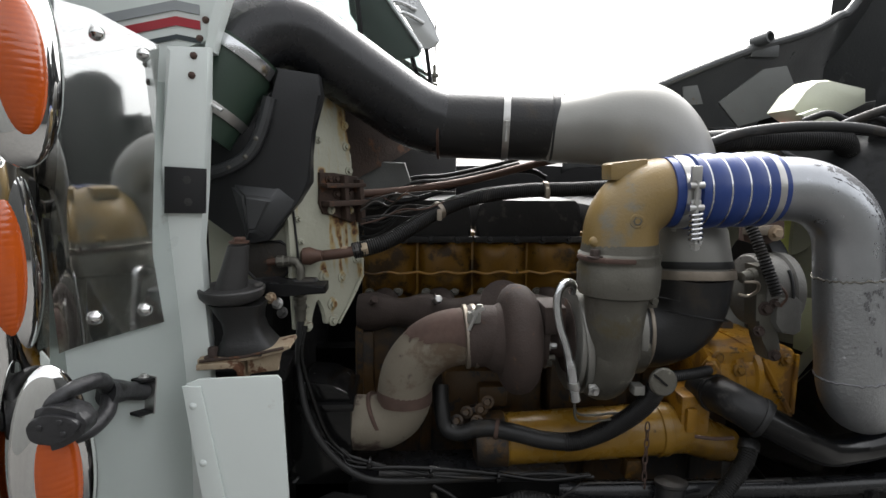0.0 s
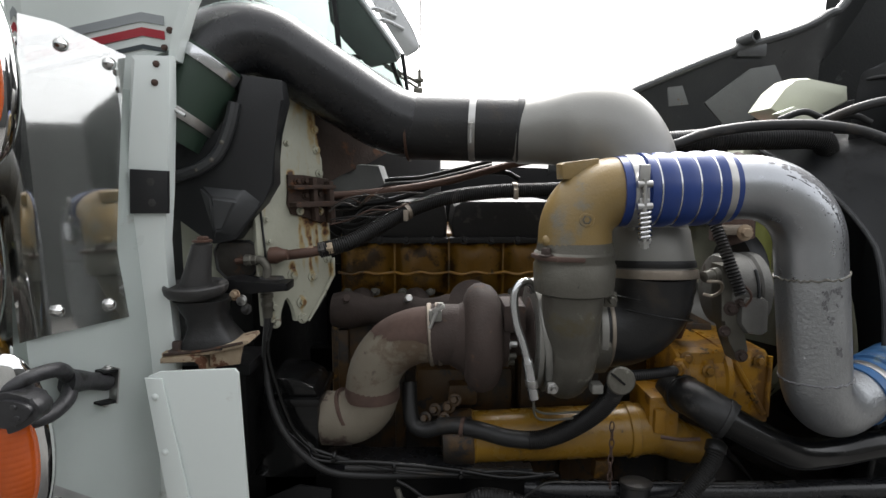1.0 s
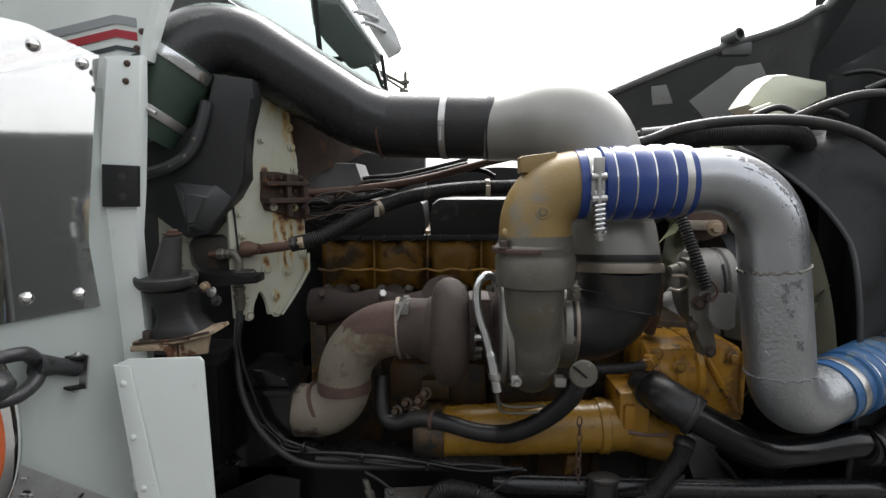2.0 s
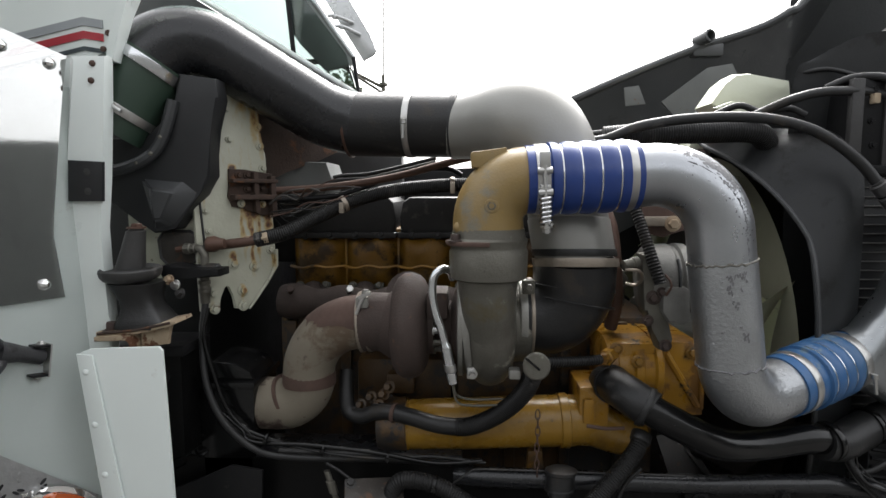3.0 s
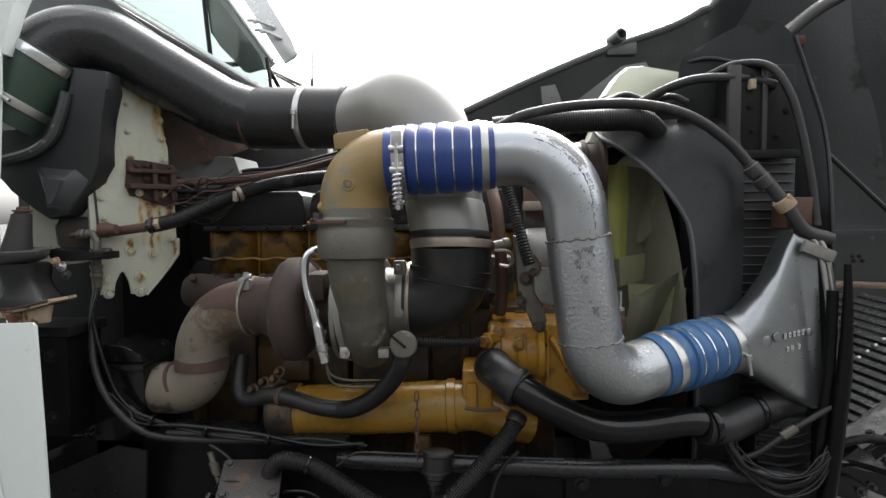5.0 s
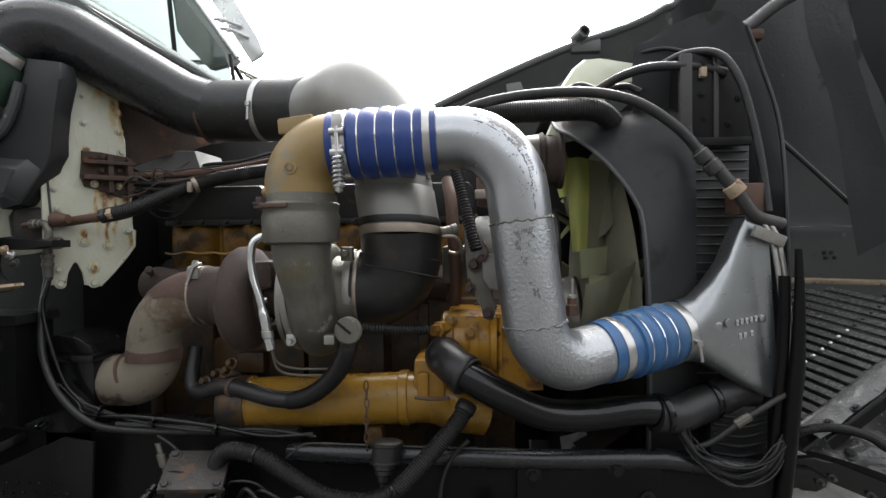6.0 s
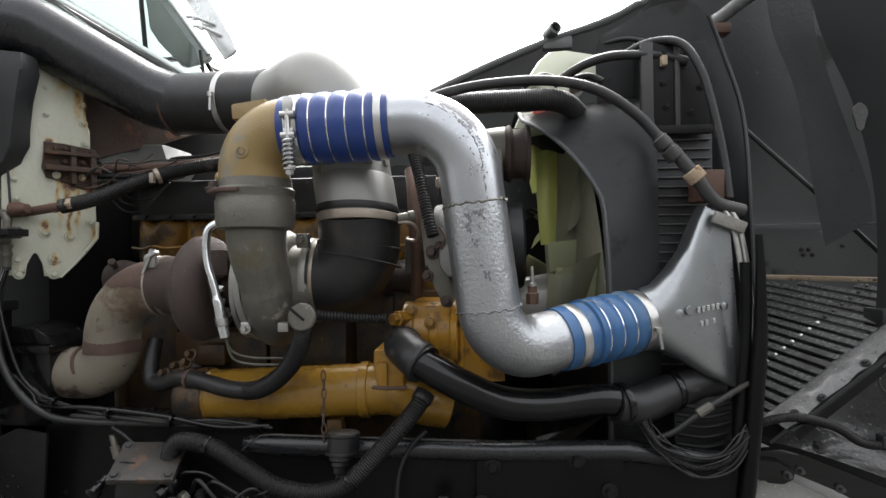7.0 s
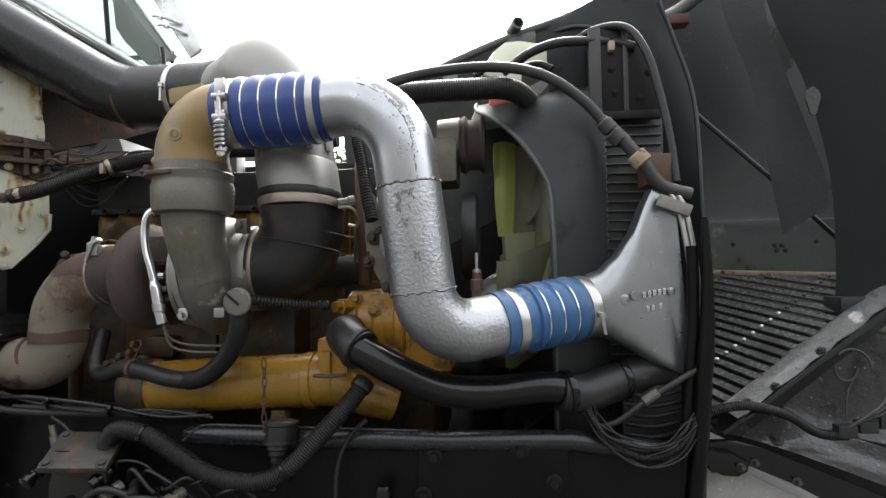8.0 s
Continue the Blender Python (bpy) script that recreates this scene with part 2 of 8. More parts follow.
    altgrey=surf("dirty_alternator_casting", (0.20, 0.198, 0.185), (0.13, 0.125, 0.115), 0.5, 0.35, 14, 0.6, [((0.06, 0.045, 0.035), 12, 0.58, 0.7), ((0.03, 0.026, 0.023), 40, 0.64, 0.8)], 0.35, 220),
    hoodinner=surf("faded_hood_inside", (0.075, 0.078, 0.079), (0.045, 0.047, 0.048), 0.32, 0.0, 4, 0.7, [((0.14, 0.145, 0.145), 9, 0.63, 0.45), ((0.02, 0.02, 0.02), 5, 0.60, 0.5), ((0.20, 0.20, 0.20), 90, 0.73, 0.7), ((0.10, 0.07, 0.045), 14, 0.70, 0.8)], 0.35, 120),
    plategrey=surf("grey_primer_plate", (0.14, 0.145, 0.14), (0.10, 0.105, 0.10), 0.6, 0.0, 9, 0.7, [((0.12, 0.08, 0.05), 22, 0.66, 0.8)], 0.2),
    # oily plates; also the dark colour that paints shade on the lower fan blades
    oil_and_shade=surf("oily_brown_and_fan_shade", (0.045, 0.038, 0.032), (0.022, 0.02, 0.018), 0.42, 0.0, 16, 0.6, [((0.09, 0.05, 0.03), 30, 0.60, 0.7), ((0.10, 0.095, 0.085), 55, 0.66, 0.7)], 0.5, 140),
    fins=surf("dusty_fins", (0.16, 0.155, 0.15), (0.08, 0.078, 0.075), 0.5, 0.3, 30),
    green=surf("green_rubber", (0.02, 0.045, 0.03), (0.03, 0.05, 0.035), 0.45, 0.0, 12, 0.6, [((0.10, 0.11, 0.10), 18, 0.66, 0.7)], 0.15),
    grey=surf("grey_gasket", (0.16, 0.16, 0.16), (0.10, 0.10, 0.10), 0.6, 0.3, 20),
    redline=surf("red_stripe", (0.36, 0.02, 0.035), (0.32, 0.02, 0.03), 0.35, 0, 10, 0.6, (), 0.0),
    greyline=surf("grey_stripe", (0.30, 0.32, 0.33), (0.27, 0.29, 0.3), 0.35, 0, 10, 0.6, (), 0.0),
    darkline=surf("dark_stripe", (0.03, 0.045, 0.05), (0.03, 0.04, 0.045), 0.35, 0, 10, 0.6, (), 0.0),
    gravel=surf("gravel", (0.065, 0.063, 0.06), (0.04, 0.039, 0.037), 0.9, 0.0, 1.5, 0.6, [((0.14, 0.13, 0.12), 30, 0.60, 0.9)], 0.8, 40),
    leaf=surf("leaf", (0.11, 0.16, 0.07), (0.07, 0.11, 0.04), 0.6, 0.0, 3, 0.6, (), 0.0),
    bark=surf("bark", (0.10, 0.08, 0.06), (0.06, 0.05, 0.04), 0.9, 0.0, 6),
)


def rust_runs(m, runs):
    """Rust that runs down a panel: each run has its place along the panel, its top, its foot, its half width and its strength."""
    n, l = m.node_tree.nodes, m.node_tree.links
    b = n["Principled BSDF"]
    co = n.new("ShaderNodeTexCoord").outputs["Object"]

    def op(kind, a, c, clamp=False):
        x = n.new("ShaderNodeMath")
        x.operation, x.use_clamp = kind, clamp
        for sock, v in zip(x.inputs, (a, c)):
            if isinstance(v, (int, float)):
                sock.default_value = v
            else:
                l.new(v, sock)
        return x.outputs[0]

    def ramp(v, a, c):
        x = n.new("ShaderNodeMapRange")
        x.interpolation_type = "SMOOTHSTEP"
        x.inputs["From Min"].default_value, x.inputs["From Max"].default_value = a, c
        l.new(v, x.inputs["Value"])
        return x.outputs["Result"]

    dot = n.new("ShaderNodeVectorMath")
    dot.operation = "DOT_PRODUCT"
    l.new(co, dot.inputs[0])
    dot.inputs[1].default_value = (0.683, 0.733, 0)
    sep = n.new("ShaderNodeSeparateXYZ")
    l.new(co, sep.inputs[0])
    along, up = op("ADD", dot.outputs["Value"], -0.6003), sep.outputs["Z"]
    wob = n.new("ShaderNodeTexNoise")
    wob.inputs["Scale"].default_value, wob.inputs["Detail"].default_value = 28, 6
    l.new(co, wob.inputs["Vector"])
    fine = n.new("ShaderNodeTexNoise")
    fine.inputs["Scale"].default_value, fine.inputs["Detail"].default_value = 95, 5
    l.new(co, fine.inputs["Vector"])
    total = 0.0
    shifted = op("ADD", along, op("MULTIPLY", op("SUBTRACT", wob.outputs["Fac"], 0.5), 0.022))
    for u, top, foot, half, strength in runs:
        side = ramp(op("ABSOLUTE", op("SUBTRACT", shifted, u), 0), half, half * 0.15)
        fall = op("MULTIPLY", ramp(up, foot, foot + (top - foot) * 0.75), ramp(up, top + 0.008, top - 0.004))
        total = op("MAXIMUM", total, op("MULTIPLY", op("MULTIPLY", side, fall), strength))
    total = op("ADD", total, op("MULTIPLY", op("SUBTRACT", fine.outputs["Fac"], 0.5), op("MULTIPLY", total, 1.6)), True)
    for lo, hi, colour in ((0.12, 0.60, (0.36, 0.27, 0.12)), (0.50, 0.80, (0.16, 0.075, 0.03)), (0.78, 0.95, (0.045, 0.024, 0.016))):
        x = n.new("ShaderNodeMix")
        x.data_type = "RGBA"
        l.new(ramp(total, lo, hi), x.inputs["Factor"])
        l.new(b.inputs["Base Color"].links[0].from_socket, x.inputs["A"])
        x.inputs["B"].default_value = (*colour, 1)
        l.new(x.outputs["Result"], b.inputs["Base Color"])
    return m


rust_runs(M["firewall"], [
    (0.012, 1.675, 1.575, 0.014, 1.0), (0.050, 1.600, 1.545, 0.034, 1.05), (0.030, 1.585, 1.44, 0.008, 0.62), (0.047, 1.575, 1.40, 0.009, 0.80),
    (0.064, 1.57, 1.43, 0.007, 0.66), (0.084, 1.60, 1.50, 0.015, 1.0), (0.046, 1.83, 1.745, 0.013, 0.55), (0.066, 1.80, 1.68, 0.015, 0.60),
    (0.082, 1.84, 1.64, 0.012, 1.0), (0.004, 1.500, 1.462, 0.010, 0.85), (0.020, 1.432, 1.385, 0.008, 0.70), (0.092, 1.49, 1.44, 0.008, 0.6)])
glass = bpy.data.materials.new("tinted_glass")
glass.use_nodes = True
gb = glass.node_tree.nodes["Principled BSDF"]
gb.inputs["Base Color"].default_value = (0.19, 0.235, 0.22, 1)
gb.inputs["Roughness"].default_value, gb.inputs["Transmission Weight"].default_value, gb.inputs["IOR"].default_value = 0.03, 1.0, 1.45
M["glass"] = glass


# ---- mesh tools ----
V = Vector


def mesh_of(bm, name, sharp=35):
    me = bpy.data.meshes.new(name)
    bmesh.ops.recalc_face_normals(bm, faces=bm.faces)
    bm.to_mesh(me)
    bm.free()
    me.polygons.foreach_set("use_smooth", [True] * len(me.polygons))
    me.set_sharp_from_angle(angle=radians(sharp))
    return me


def thing(name, base, label, category, group="", kind=""):
    ob = new(name)
    ob.location = base
    return tagged(ob, label, category, group, kind)


def part(name, bm, material, parent, label="", sharp=35):
    ob = new(name, mesh_of(bm, name, sharp))
    ob.data.materials.append(M[material])
    ob.parent = parent
    ob.matrix_parent_inverse = Matrix.Translation(parent.location).inverted() if parent.type == "EMPTY" else Matrix()
    return tagged(ob, label) if label else ob


def single(name, bm, material, label, category, group="", kind="", sharp=35):
    ob = new(name, mesh_of(bm, name, sharp))
    ob.data.materials.append(M[material])
    return tagged(ob, label, category, group, kind)


def fillet(pts, radius, steps=10):
    """A polyline with its corners rounded; radius may be a list, one a corner."""
    pts = [V(p) for p in pts]
    out = [pts[0]]
    for i in range(1, len(pts) - 1):
        a, b, c = pts[i - 1], pts[i], pts[i + 1]
        u, w = (a - b).normalized(), (c - b).normalized()
        half = u.angle(w) / 2
        r = radius[i - 1] if isinstance(radius, (list, tuple)) else radius
        d = min(r / math.tan(half), 0.49 * (a - b).length if i > 1 else 0.98 * (a - b).length, 0.49 * (c - b).length if i < len(pts) - 2 else 0.98 * (c - b).length)
        r = d * math.tan(half)
        mid = b + (u + w).normalized() * (r / math.sin(half))
        p, q = b + u * d - mid, b + w * d - mid
        axis = p.cross(q).normalized()
        turn = p.angle(q)
        for k in range(steps + 1):
            out.append(mid + Matrix.Rotation(turn * k / steps, 3, axis) @ p)
    out.append(pts[-1])
    return out


def spline(pts, per=10):
    """Points on a smooth curve through the given ones."""
    pts = [V(p) for p in pts]
    q = [2 * pts[0] - pts[1]] + pts + [2 * pts[-1] - pts[-2]]
    out = []
    for i in range(1, len(q) - 2):
        a, b, c, d = q[i - 1:i + 3]
        for k in range(per):
            t = k / per
            out.append(0.5 * (2 * b + (c - a) * t + (2 * a - 5 * b + 4 * c - d) * t * t + (3 * b - a - 3 * c + d) * t ** 3))
    return out + [pts[-1]]


def evenly(pts, step):
    """The polyline walked in equal steps."""
    out, rest = [pts[0]], step
    for a, b in zip(pts, pts[1:]):
        d, s = (b - a).length, 0.0
        while d - s >= rest and d > 0:
            s += rest
            out.append(a.lerp(b, s / d))
            rest = step
        rest -= d - s
    return out


def sweep(bm, pts, radius, seg=20, caps=True, squash=None):
    """A round tube along pts; radius a number or a function of 0..1 along it."""
    pts = [V(p) for p in pts]
    n = len(pts)
    tangents = [(pts[min(i + 1, n - 1)] - pts[max(i - 1, 0)]).normalized() for i in range(n)]
    side = tangents[0].orthogonal().normalized()
    if abs(tangents[0].z) < 0.9:
        side = tangents[0].cross(V((0, 0, 1))).normalized()
    rings, run = [], 0.0
    total = sum((b - a).length for a, b in zip(pts, pts[1:])) or 1
    for i, (p, t) in enumerate(zip(pts, tangents)):
        if i:
            side = (tangents[i - 1].rotation_difference(t) @ side)
            side = (side - t * side.dot(t)).normalized()
            run += (p - pts[i - 1]).length
        up = t.cross(side)
        r = radius(run / total) if callable(radius) else radius
        rings.append([bm.verts.new(p + (side * math.cos(2 * math.pi * k / seg) + up * math.sin(2 * math.pi * k / seg)) * r) for k in range(seg)])
    for a, b in zip(rings, rings[1:]):
        for k in range(seg):
            bm.faces.new((a[k], a[(k + 1) % seg], b[(k + 1) % seg], b[k]))
    if caps:
        bm.faces.new(rings[0][::-1])
        bm.faces.new(rings[-1])
    return bm


def lathe(bm, origin, axis, profile, seg=28, arc=360):
    """Turns (distance along the axis, radius) pairs round the axis."""
    o, a = V(origin), V(axis).normalized()
    s = a.cross(V((0, 0, 1))).normalized() if abs(a.z) < 0.9 else V((1, 0, 0))
    u = a.cross(s)
    rings = []
    for d, r in profile:
        rings.append([bm.verts.new(o + a * d + (s * math.cos(2 * math.pi * k / seg) + u * math.sin(2 * math.pi * k / seg)) * max(r, 1e-4)) for k in range(seg)])
    for p, q in zip(rings, rings[1:]):
        for k in range(seg):
            bm.faces.new((p[k], p[(k + 1) % seg], q[(k + 1) % seg], q[k]))
    bm.faces.new(rings[0][::-1])
    bm.faces.new(rings[-1])
    return bm


def box(bm, lo, hi, bevel=0.003, m=None):
    """A bevelled box between two corners, turned by m if given."""
    lo, hi = V(lo), V(hi)
    made = bmesh.ops.create_cube(bm, size=1)["verts"]
    for v in made:
        v.co = V([(lo[i] + hi[i]) / 2 + v.co[i] * (hi[i] - lo[i]) for i in range(3)])
    if bevel:
        edges = list({e for v in made for e in v.link_edges})
        res = bmesh.ops.bevel(bm, geom=edges, offset=bevel, segments=2, affect="EDGES", profile=0.6)
        made = list({v for f in res["faces"] for v in f.verts} | {v for v in made if v.is_valid})
    if m is not None:
        bmesh.ops.transform(bm, matrix=m, verts=made)
    return bm


def prism(bm, outline, depth, m=None, bevel=0.002):
    """An outline in the XZ plane given +Y depth, then moved by m."""
    a = [bm.verts.new((x, 0, z)) for x, z in outline]
    b = [bm.verts.new((x, depth, z)) for x, z in outline]
    faces = [bm.faces.new(a), bm.faces.new(b[::-1])]
    n = len(a)
    for i in range(n):
        faces.append(bm.faces.new((a[i], b[i], b[(i + 1) % n], a[(i + 1) % n])))
    made = a + b
    if bevel:
        edges = list({e for f in faces[:2] for e in f.edges})
        res = bmesh.ops.bevel(bm, geom=edges, offset=bevel, segments=2, affect="EDGES", profile=0.6)
        made = list({v for f in res["faces"] for v in f.verts} | {v for v in made if v.is_valid})
        made = list({v for w in made for e in w.link_edges for v in e.verts})
    if m is not None:
        bmesh.ops.transform(bm, matrix=m, verts=made)
    return bm


YZ = Matrix(((0, -1, 0, 0), (1, 0, 0, 0), (0, 0, 1, 0), (0, 0, 0, 1)))  # an XZ outline becomes one in YZ, its depth going to -X


def bolt(bm, at, axis, r=0.007, h=0.006, washer=True):
    """A hexagonal head with a washer."""
    at, axis = V(at), V(axis).normalized()
    if washer:
        lathe(bm, at, axis, [(-0.001, r * 1.6), (0.0015, r * 1.6), (0.002, r * 1.5)], 14)
    lathe(bm, at, axis, [(0.001, r), (h * 0.8, r), (h, r * 0.85)], 6)
    return bm


def rivet(bm, at, axis, r=0.006):
    lathe(bm, at, axis, [(-0.001, r), (r * 0.3, r * 0.9), (r * 0.55, r * 0.55), (r * 0.65, r * 0.1)], 10)
    return bm


def ribbed(bm, pts, r, pitch=0.006, depth=0.0018, seg=14):
    """A corrugated hose."""
    path = evenly(pts, pitch / 4)
    count = [0]

    def radius(_):
        count[0] += 1
        return r - depth * (0.0, 0.6, 1.0, 0.6)[count[0] % 4]
    return sweep(bm, path, radius, seg)


def ring(bm, at, axis, r, width, thick=0.002, seg=32):
    """A flat band round something of radius r."""
    w = width / 2
    return lathe(bm, at, axis, [(-w, r - 0.002), (-w, r + thick * 0.7), (-w * 0.8, r + thick), (w * 0.8, r + thick), (w, r + thick * 0.7), (w, r - 0.002)], seg)


B = bmesh.new

# ---- ground and distance ----
gbm = B()
lathe(gbm, (0, 0, -0.2), (0, 0, 1), [(0, 900), (0.2, 900)], 64)
single("ground", gbm, "gravel", "grey gravel yard under the parked truck", "ground", kind="structure")


def tree(at, height, seed):
    rnd = random.Random(seed)
    t = thing("tree", at, "leafy green tree standing beyond the truck", "tree", "far trees")
    base = V(at)
    bm = B()
    sweep(bm, spline([base, base + V((0.1, 0, height * 0.3)), base + V((-0.1, 0.1, height * 0.6)), base + V((0, 0, height * 0.85))], 5), lambda u: 0.22 * (1 - 0.8 * u), 10)
    for k in range(7):
        a = k * 2.4
        p = base + V((0, 0, height * (0.35 + 0.06 * k)))
        sweep(bm, [p, p + V((math.cos(a) * 0.9, math.sin(a) * 0.9, 0.7)), p + V((math.cos(a) * 1.6, math.sin(a) * 1.6, 1.5))], lambda u: 0.07 * (1 - 0.8 * u), 6)
    part("trunk", bm, "bark", t)
    verts, faces = [], []
    for k in range(5200):
        d = V((rnd.gauss(0, 1), rnd.gauss(0, 1), rnd.gauss(0, 1))).normalized() * (0.45 + 0.55 * rnd.random())
        c = base + V((d.x * height * 0.3, d.y * height * 0.3, height * 0.66 + d.z * height * 0.32))
        c += V((noise.noise(c * 0.9), noise.noise(c * 0.9 + V((9, 0, 0))), noise.noise(c * 0.9 + V((0, 9, 0))))) * 0.7
        u = V((rnd.gauss(0, 1), rnd.gauss(0, 1), rnd.gauss(0, 1))).normalized() * rnd.uniform(0.07, 0.14)
        w = u.orthogonal() * 0.6
        i = len(verts)
        verts += [c - u, c + w, c + u, c - w]
        faces.append((i, i + 1, i + 2, i + 3))
    me = bpy.data.meshes.new("crown")
    me.from_pydata(verts, [], faces)
    ob = new("crown", me)
    me.materials.append(M["leaf"])
    ob.parent, ob.matrix_parent_inverse = t, Matrix.Translation(t.location).inverted()
    return t


tree((-5.2, 22.0, 0), 6.6, 3)
tree((-9.0, 25.0, 0), 6.2, 5)

# added unseen walls close the yard and hold back low light behind the eye
bm = B()
box(bm, (-14, -4.4, 0), (16, -4.2, 3.8), 0.01)
single("blocker_south", bm, "blocker", "unseen plain grey wall added to block low sky light", "wall", kind="structure")

# added out of view: keeps bright sky out of the polished panel's reflection
bm = B()
box(bm, (11.8, -4.2, 0), (12.0, 5.0, 3.8), 0.01)
single("blocker_east", bm, "blocker", "unseen plain grey wall added to block low sky light", "wall", kind="structure")

# ---- chassis ----
rail = thing("frame_rail", (0.2, 1.0, 0.8), "black oily steel truck frame rail", "frame rail")
bm = B()
prism(bm, [(-1.6, 0.80), (1.16, 0.80), (1.16, 1.045), (0.98, 1.075), (0.72, 1.068), (0.30, 1.068), (0.26, 1.092), (-1.6, 1.105)], 0.012, pose(0, 0.962, 0), 0.004)
part("web", bm, "sootblack", rail)
bm = B()
box(bm, (-1.6, 0.966, 1.088), (0.262, 1.06, 1.102), 0.004)
sweep(bm, [(0.250, 0.972, 1.060), (0.285, 0.960, 1.062), (0.5, 0.956, 1.060), (0.74, 0.956, 1.056), (0.96, 0.962, 1.058), (1.14, 0.972, 1.036)], 0.019, 16)
part("flange", bm, "pipe", rail, "glossy rounded black top flange")
bm = B()
sweep(bm, [(0.245, 0.952, 1.052), (0.262, 0.950, 1.066), (0.282, 0.950, 1.081), (0.30, 0.950, 1.083), (0.5, 0.948, 1.080), (0.69, 0.950, 1.076)], 0.0022, 8)
part("flange_bead", bm, "dust", rail, "dusty bead along the flange")
bm = B()
prism(bm, [(0.69, 0.86), (0.96, 0.88), (0.955, 1.058), (0.88, 1.062), (0.72, 1.052), (0.69, 1.04)], 0.012, pose(0, 0.946, 0), 0.004)
part("bracket_plate", bm, "sootblack", rail)
for p in ((0.72, 0.944, 1.032), (0.872, 0.944, 1.044), (0.70, 0.944, 0.965), (0.93, 0.944, 0.99), (0.80, 0.944, 0.90)):
    bm = B()
    bolt(bm, p, (0, -1, 0), 0.0095, 0.011)
    part("bolt", bm, "black", rail)
bm = B()
box(bm, (-1.6, 1.75, 0.80), (1.22, 1.82, 1.10), 0.005)
single("frame_rail", bm, "gloss", "black steel frame rail on the truck's other side", "frame rail")

# plain dark walls that close the engine bay
bm = B()
box(bm, (-0.62, 2.05, 0.35), (1.25, 2.07, 1.66), 0.004)
single("inner_fender", bm, "black", "plain black inner fender beyond the engine", "inner fender", kind="structure")
bm = B()
box(bm, (-1.5, 0.99, 0.45), (1.25, 2.05, 0.47), 0.004)
single("belly_tray", bm, "black", "plain black tray under the engine", "tray", kind="structure")
bm = B()
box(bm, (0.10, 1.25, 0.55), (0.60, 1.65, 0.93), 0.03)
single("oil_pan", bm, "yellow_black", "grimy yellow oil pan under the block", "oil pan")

# ---- engine ----
engine = thing("engine", (0.25, 1.4, 0.85), "yellow six cylinder diesel engine caked in grime", "engine")
bm = B()
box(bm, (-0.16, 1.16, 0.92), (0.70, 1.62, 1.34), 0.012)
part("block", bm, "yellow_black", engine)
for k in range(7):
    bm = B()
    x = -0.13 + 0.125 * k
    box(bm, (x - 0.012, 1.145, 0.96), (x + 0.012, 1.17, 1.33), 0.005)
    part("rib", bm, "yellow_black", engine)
bm = B()
box(bm, (-0.15, 1.25, 1.33), (0.62, 1.60, 1.535), 0.01)
part("cylinder_head", bm, "yellow_dirty", engine)
for k in range(6):
    x = -0.15 + 0.128 * k
    bm = B()
    face = []
    for a in range(13):
        u = a / 12
        col = []
        for c in range(11):
            w = c / 10
            swell = (1 - abs(2 * u - 1) ** 4) * (1 - abs(2 * w - 1) ** 5)
            lump = 0.004 * math.sin(9 * u + 2.1 * k) * math.sin(7 * w + k)
            col.append(bm.verts.new((x + 0.002 + 0.124 * u, 1.2505 - (0.038 + lump) * swell, 1.386 + 0.006 * math.sin(12 * u) + 0.134 * w)))
        face.append(col)
    for p, q in zip(face, face[1:]):
        for c in range(10):
            bm.faces.new((p[c], q[c], q[c + 1], p[c + 1]))
    bmesh.ops.solidify(bm, geom=list(bm.faces), thickness=0.006)
    sweep(bm, spline([(x, 1.222, 1.446), (x + 0.03, 1.211, 1.442), (x + 0.06, 1.209, 1.448), (x + 0.09, 1.211, 1.443), (x + 0.128, 1.222, 1.446)], 4), 0.0035, 8)
    part("rocker_base", bm, "yellow_dirty", engine)
for k in range(3):
    x = -0.15 + 0.256 * k
    bm = B()
    prism(bm, [(x + 0.006, 1.515), (x + 0.25, 1.515), (x + 0.251, 1.56), (x + 0.247, 1.598), (x + 0.235, 1.610), (x + 0.03, 1.610), (x + 0.012, 1.598), (x + 0.006, 1.56)], 0.26, pose(0, 1.235, 0), 0.010)
    for q in range(4):
        bolt(bm, (x + 0.035 + 0.061 * q, 1.224, 1.519), (0, -1, 0.3), 0.006, 0.010)
    box(bm, (x + 0.0, 1.222, 1.512), (x + 0.254, 1.26, 1.526), 0.004)
    part("valve_cover", bm, "cover", engine, "oily black valve cover")
bm = B()
prism(bm, [(-0.20, 1.40), (0.66, 1.40), (0.66, 1.66), (0.60, 1.69), (0.30, 1.694), (0.05, 1.694), (-0.02, 1.668), (-0.16, 1.66), (-0.20, 1.62)], 0.16, pose(0, 1.57, 0), 0.03)
part("intake_manifold", bm, "black", engine, "black intake manifold on the far side")
for k in range(12):
    bm = B()
    bolt(bm, (-0.13 + 0.064 * k, 1.224, 1.397 + 0.004 * (k % 2)), (0, -1, 0.2), 0.007, 0.01)
    part("head_bolt", bm, "castdark", engine)
bm = B()
sweep(bm, spline([(-0.15, 1.15, 1.375), (0.0, 1.14, 1.372), (0.2, 1.14, 1.37), (0.4, 1.145, 1.372), (0.55, 1.15, 1.37)], 8), lambda u: 0.036 + 0.006 * math.sin(u * 38), 16)
for k in range(6):
    x = -0.1 + 0.125 * k
    sweep(bm, spline([(x, 1.24, 1.385), (x + 0.01, 1.19, 1.385), (x + 0.015, 1.15, 1.375)], 4), 0.026, 12)
# darker than the turbine's rust: the shade here is in the colour
part("exhaust_manifold", bm, "shadediron", engine, "rusted cast iron exhaust manifold")
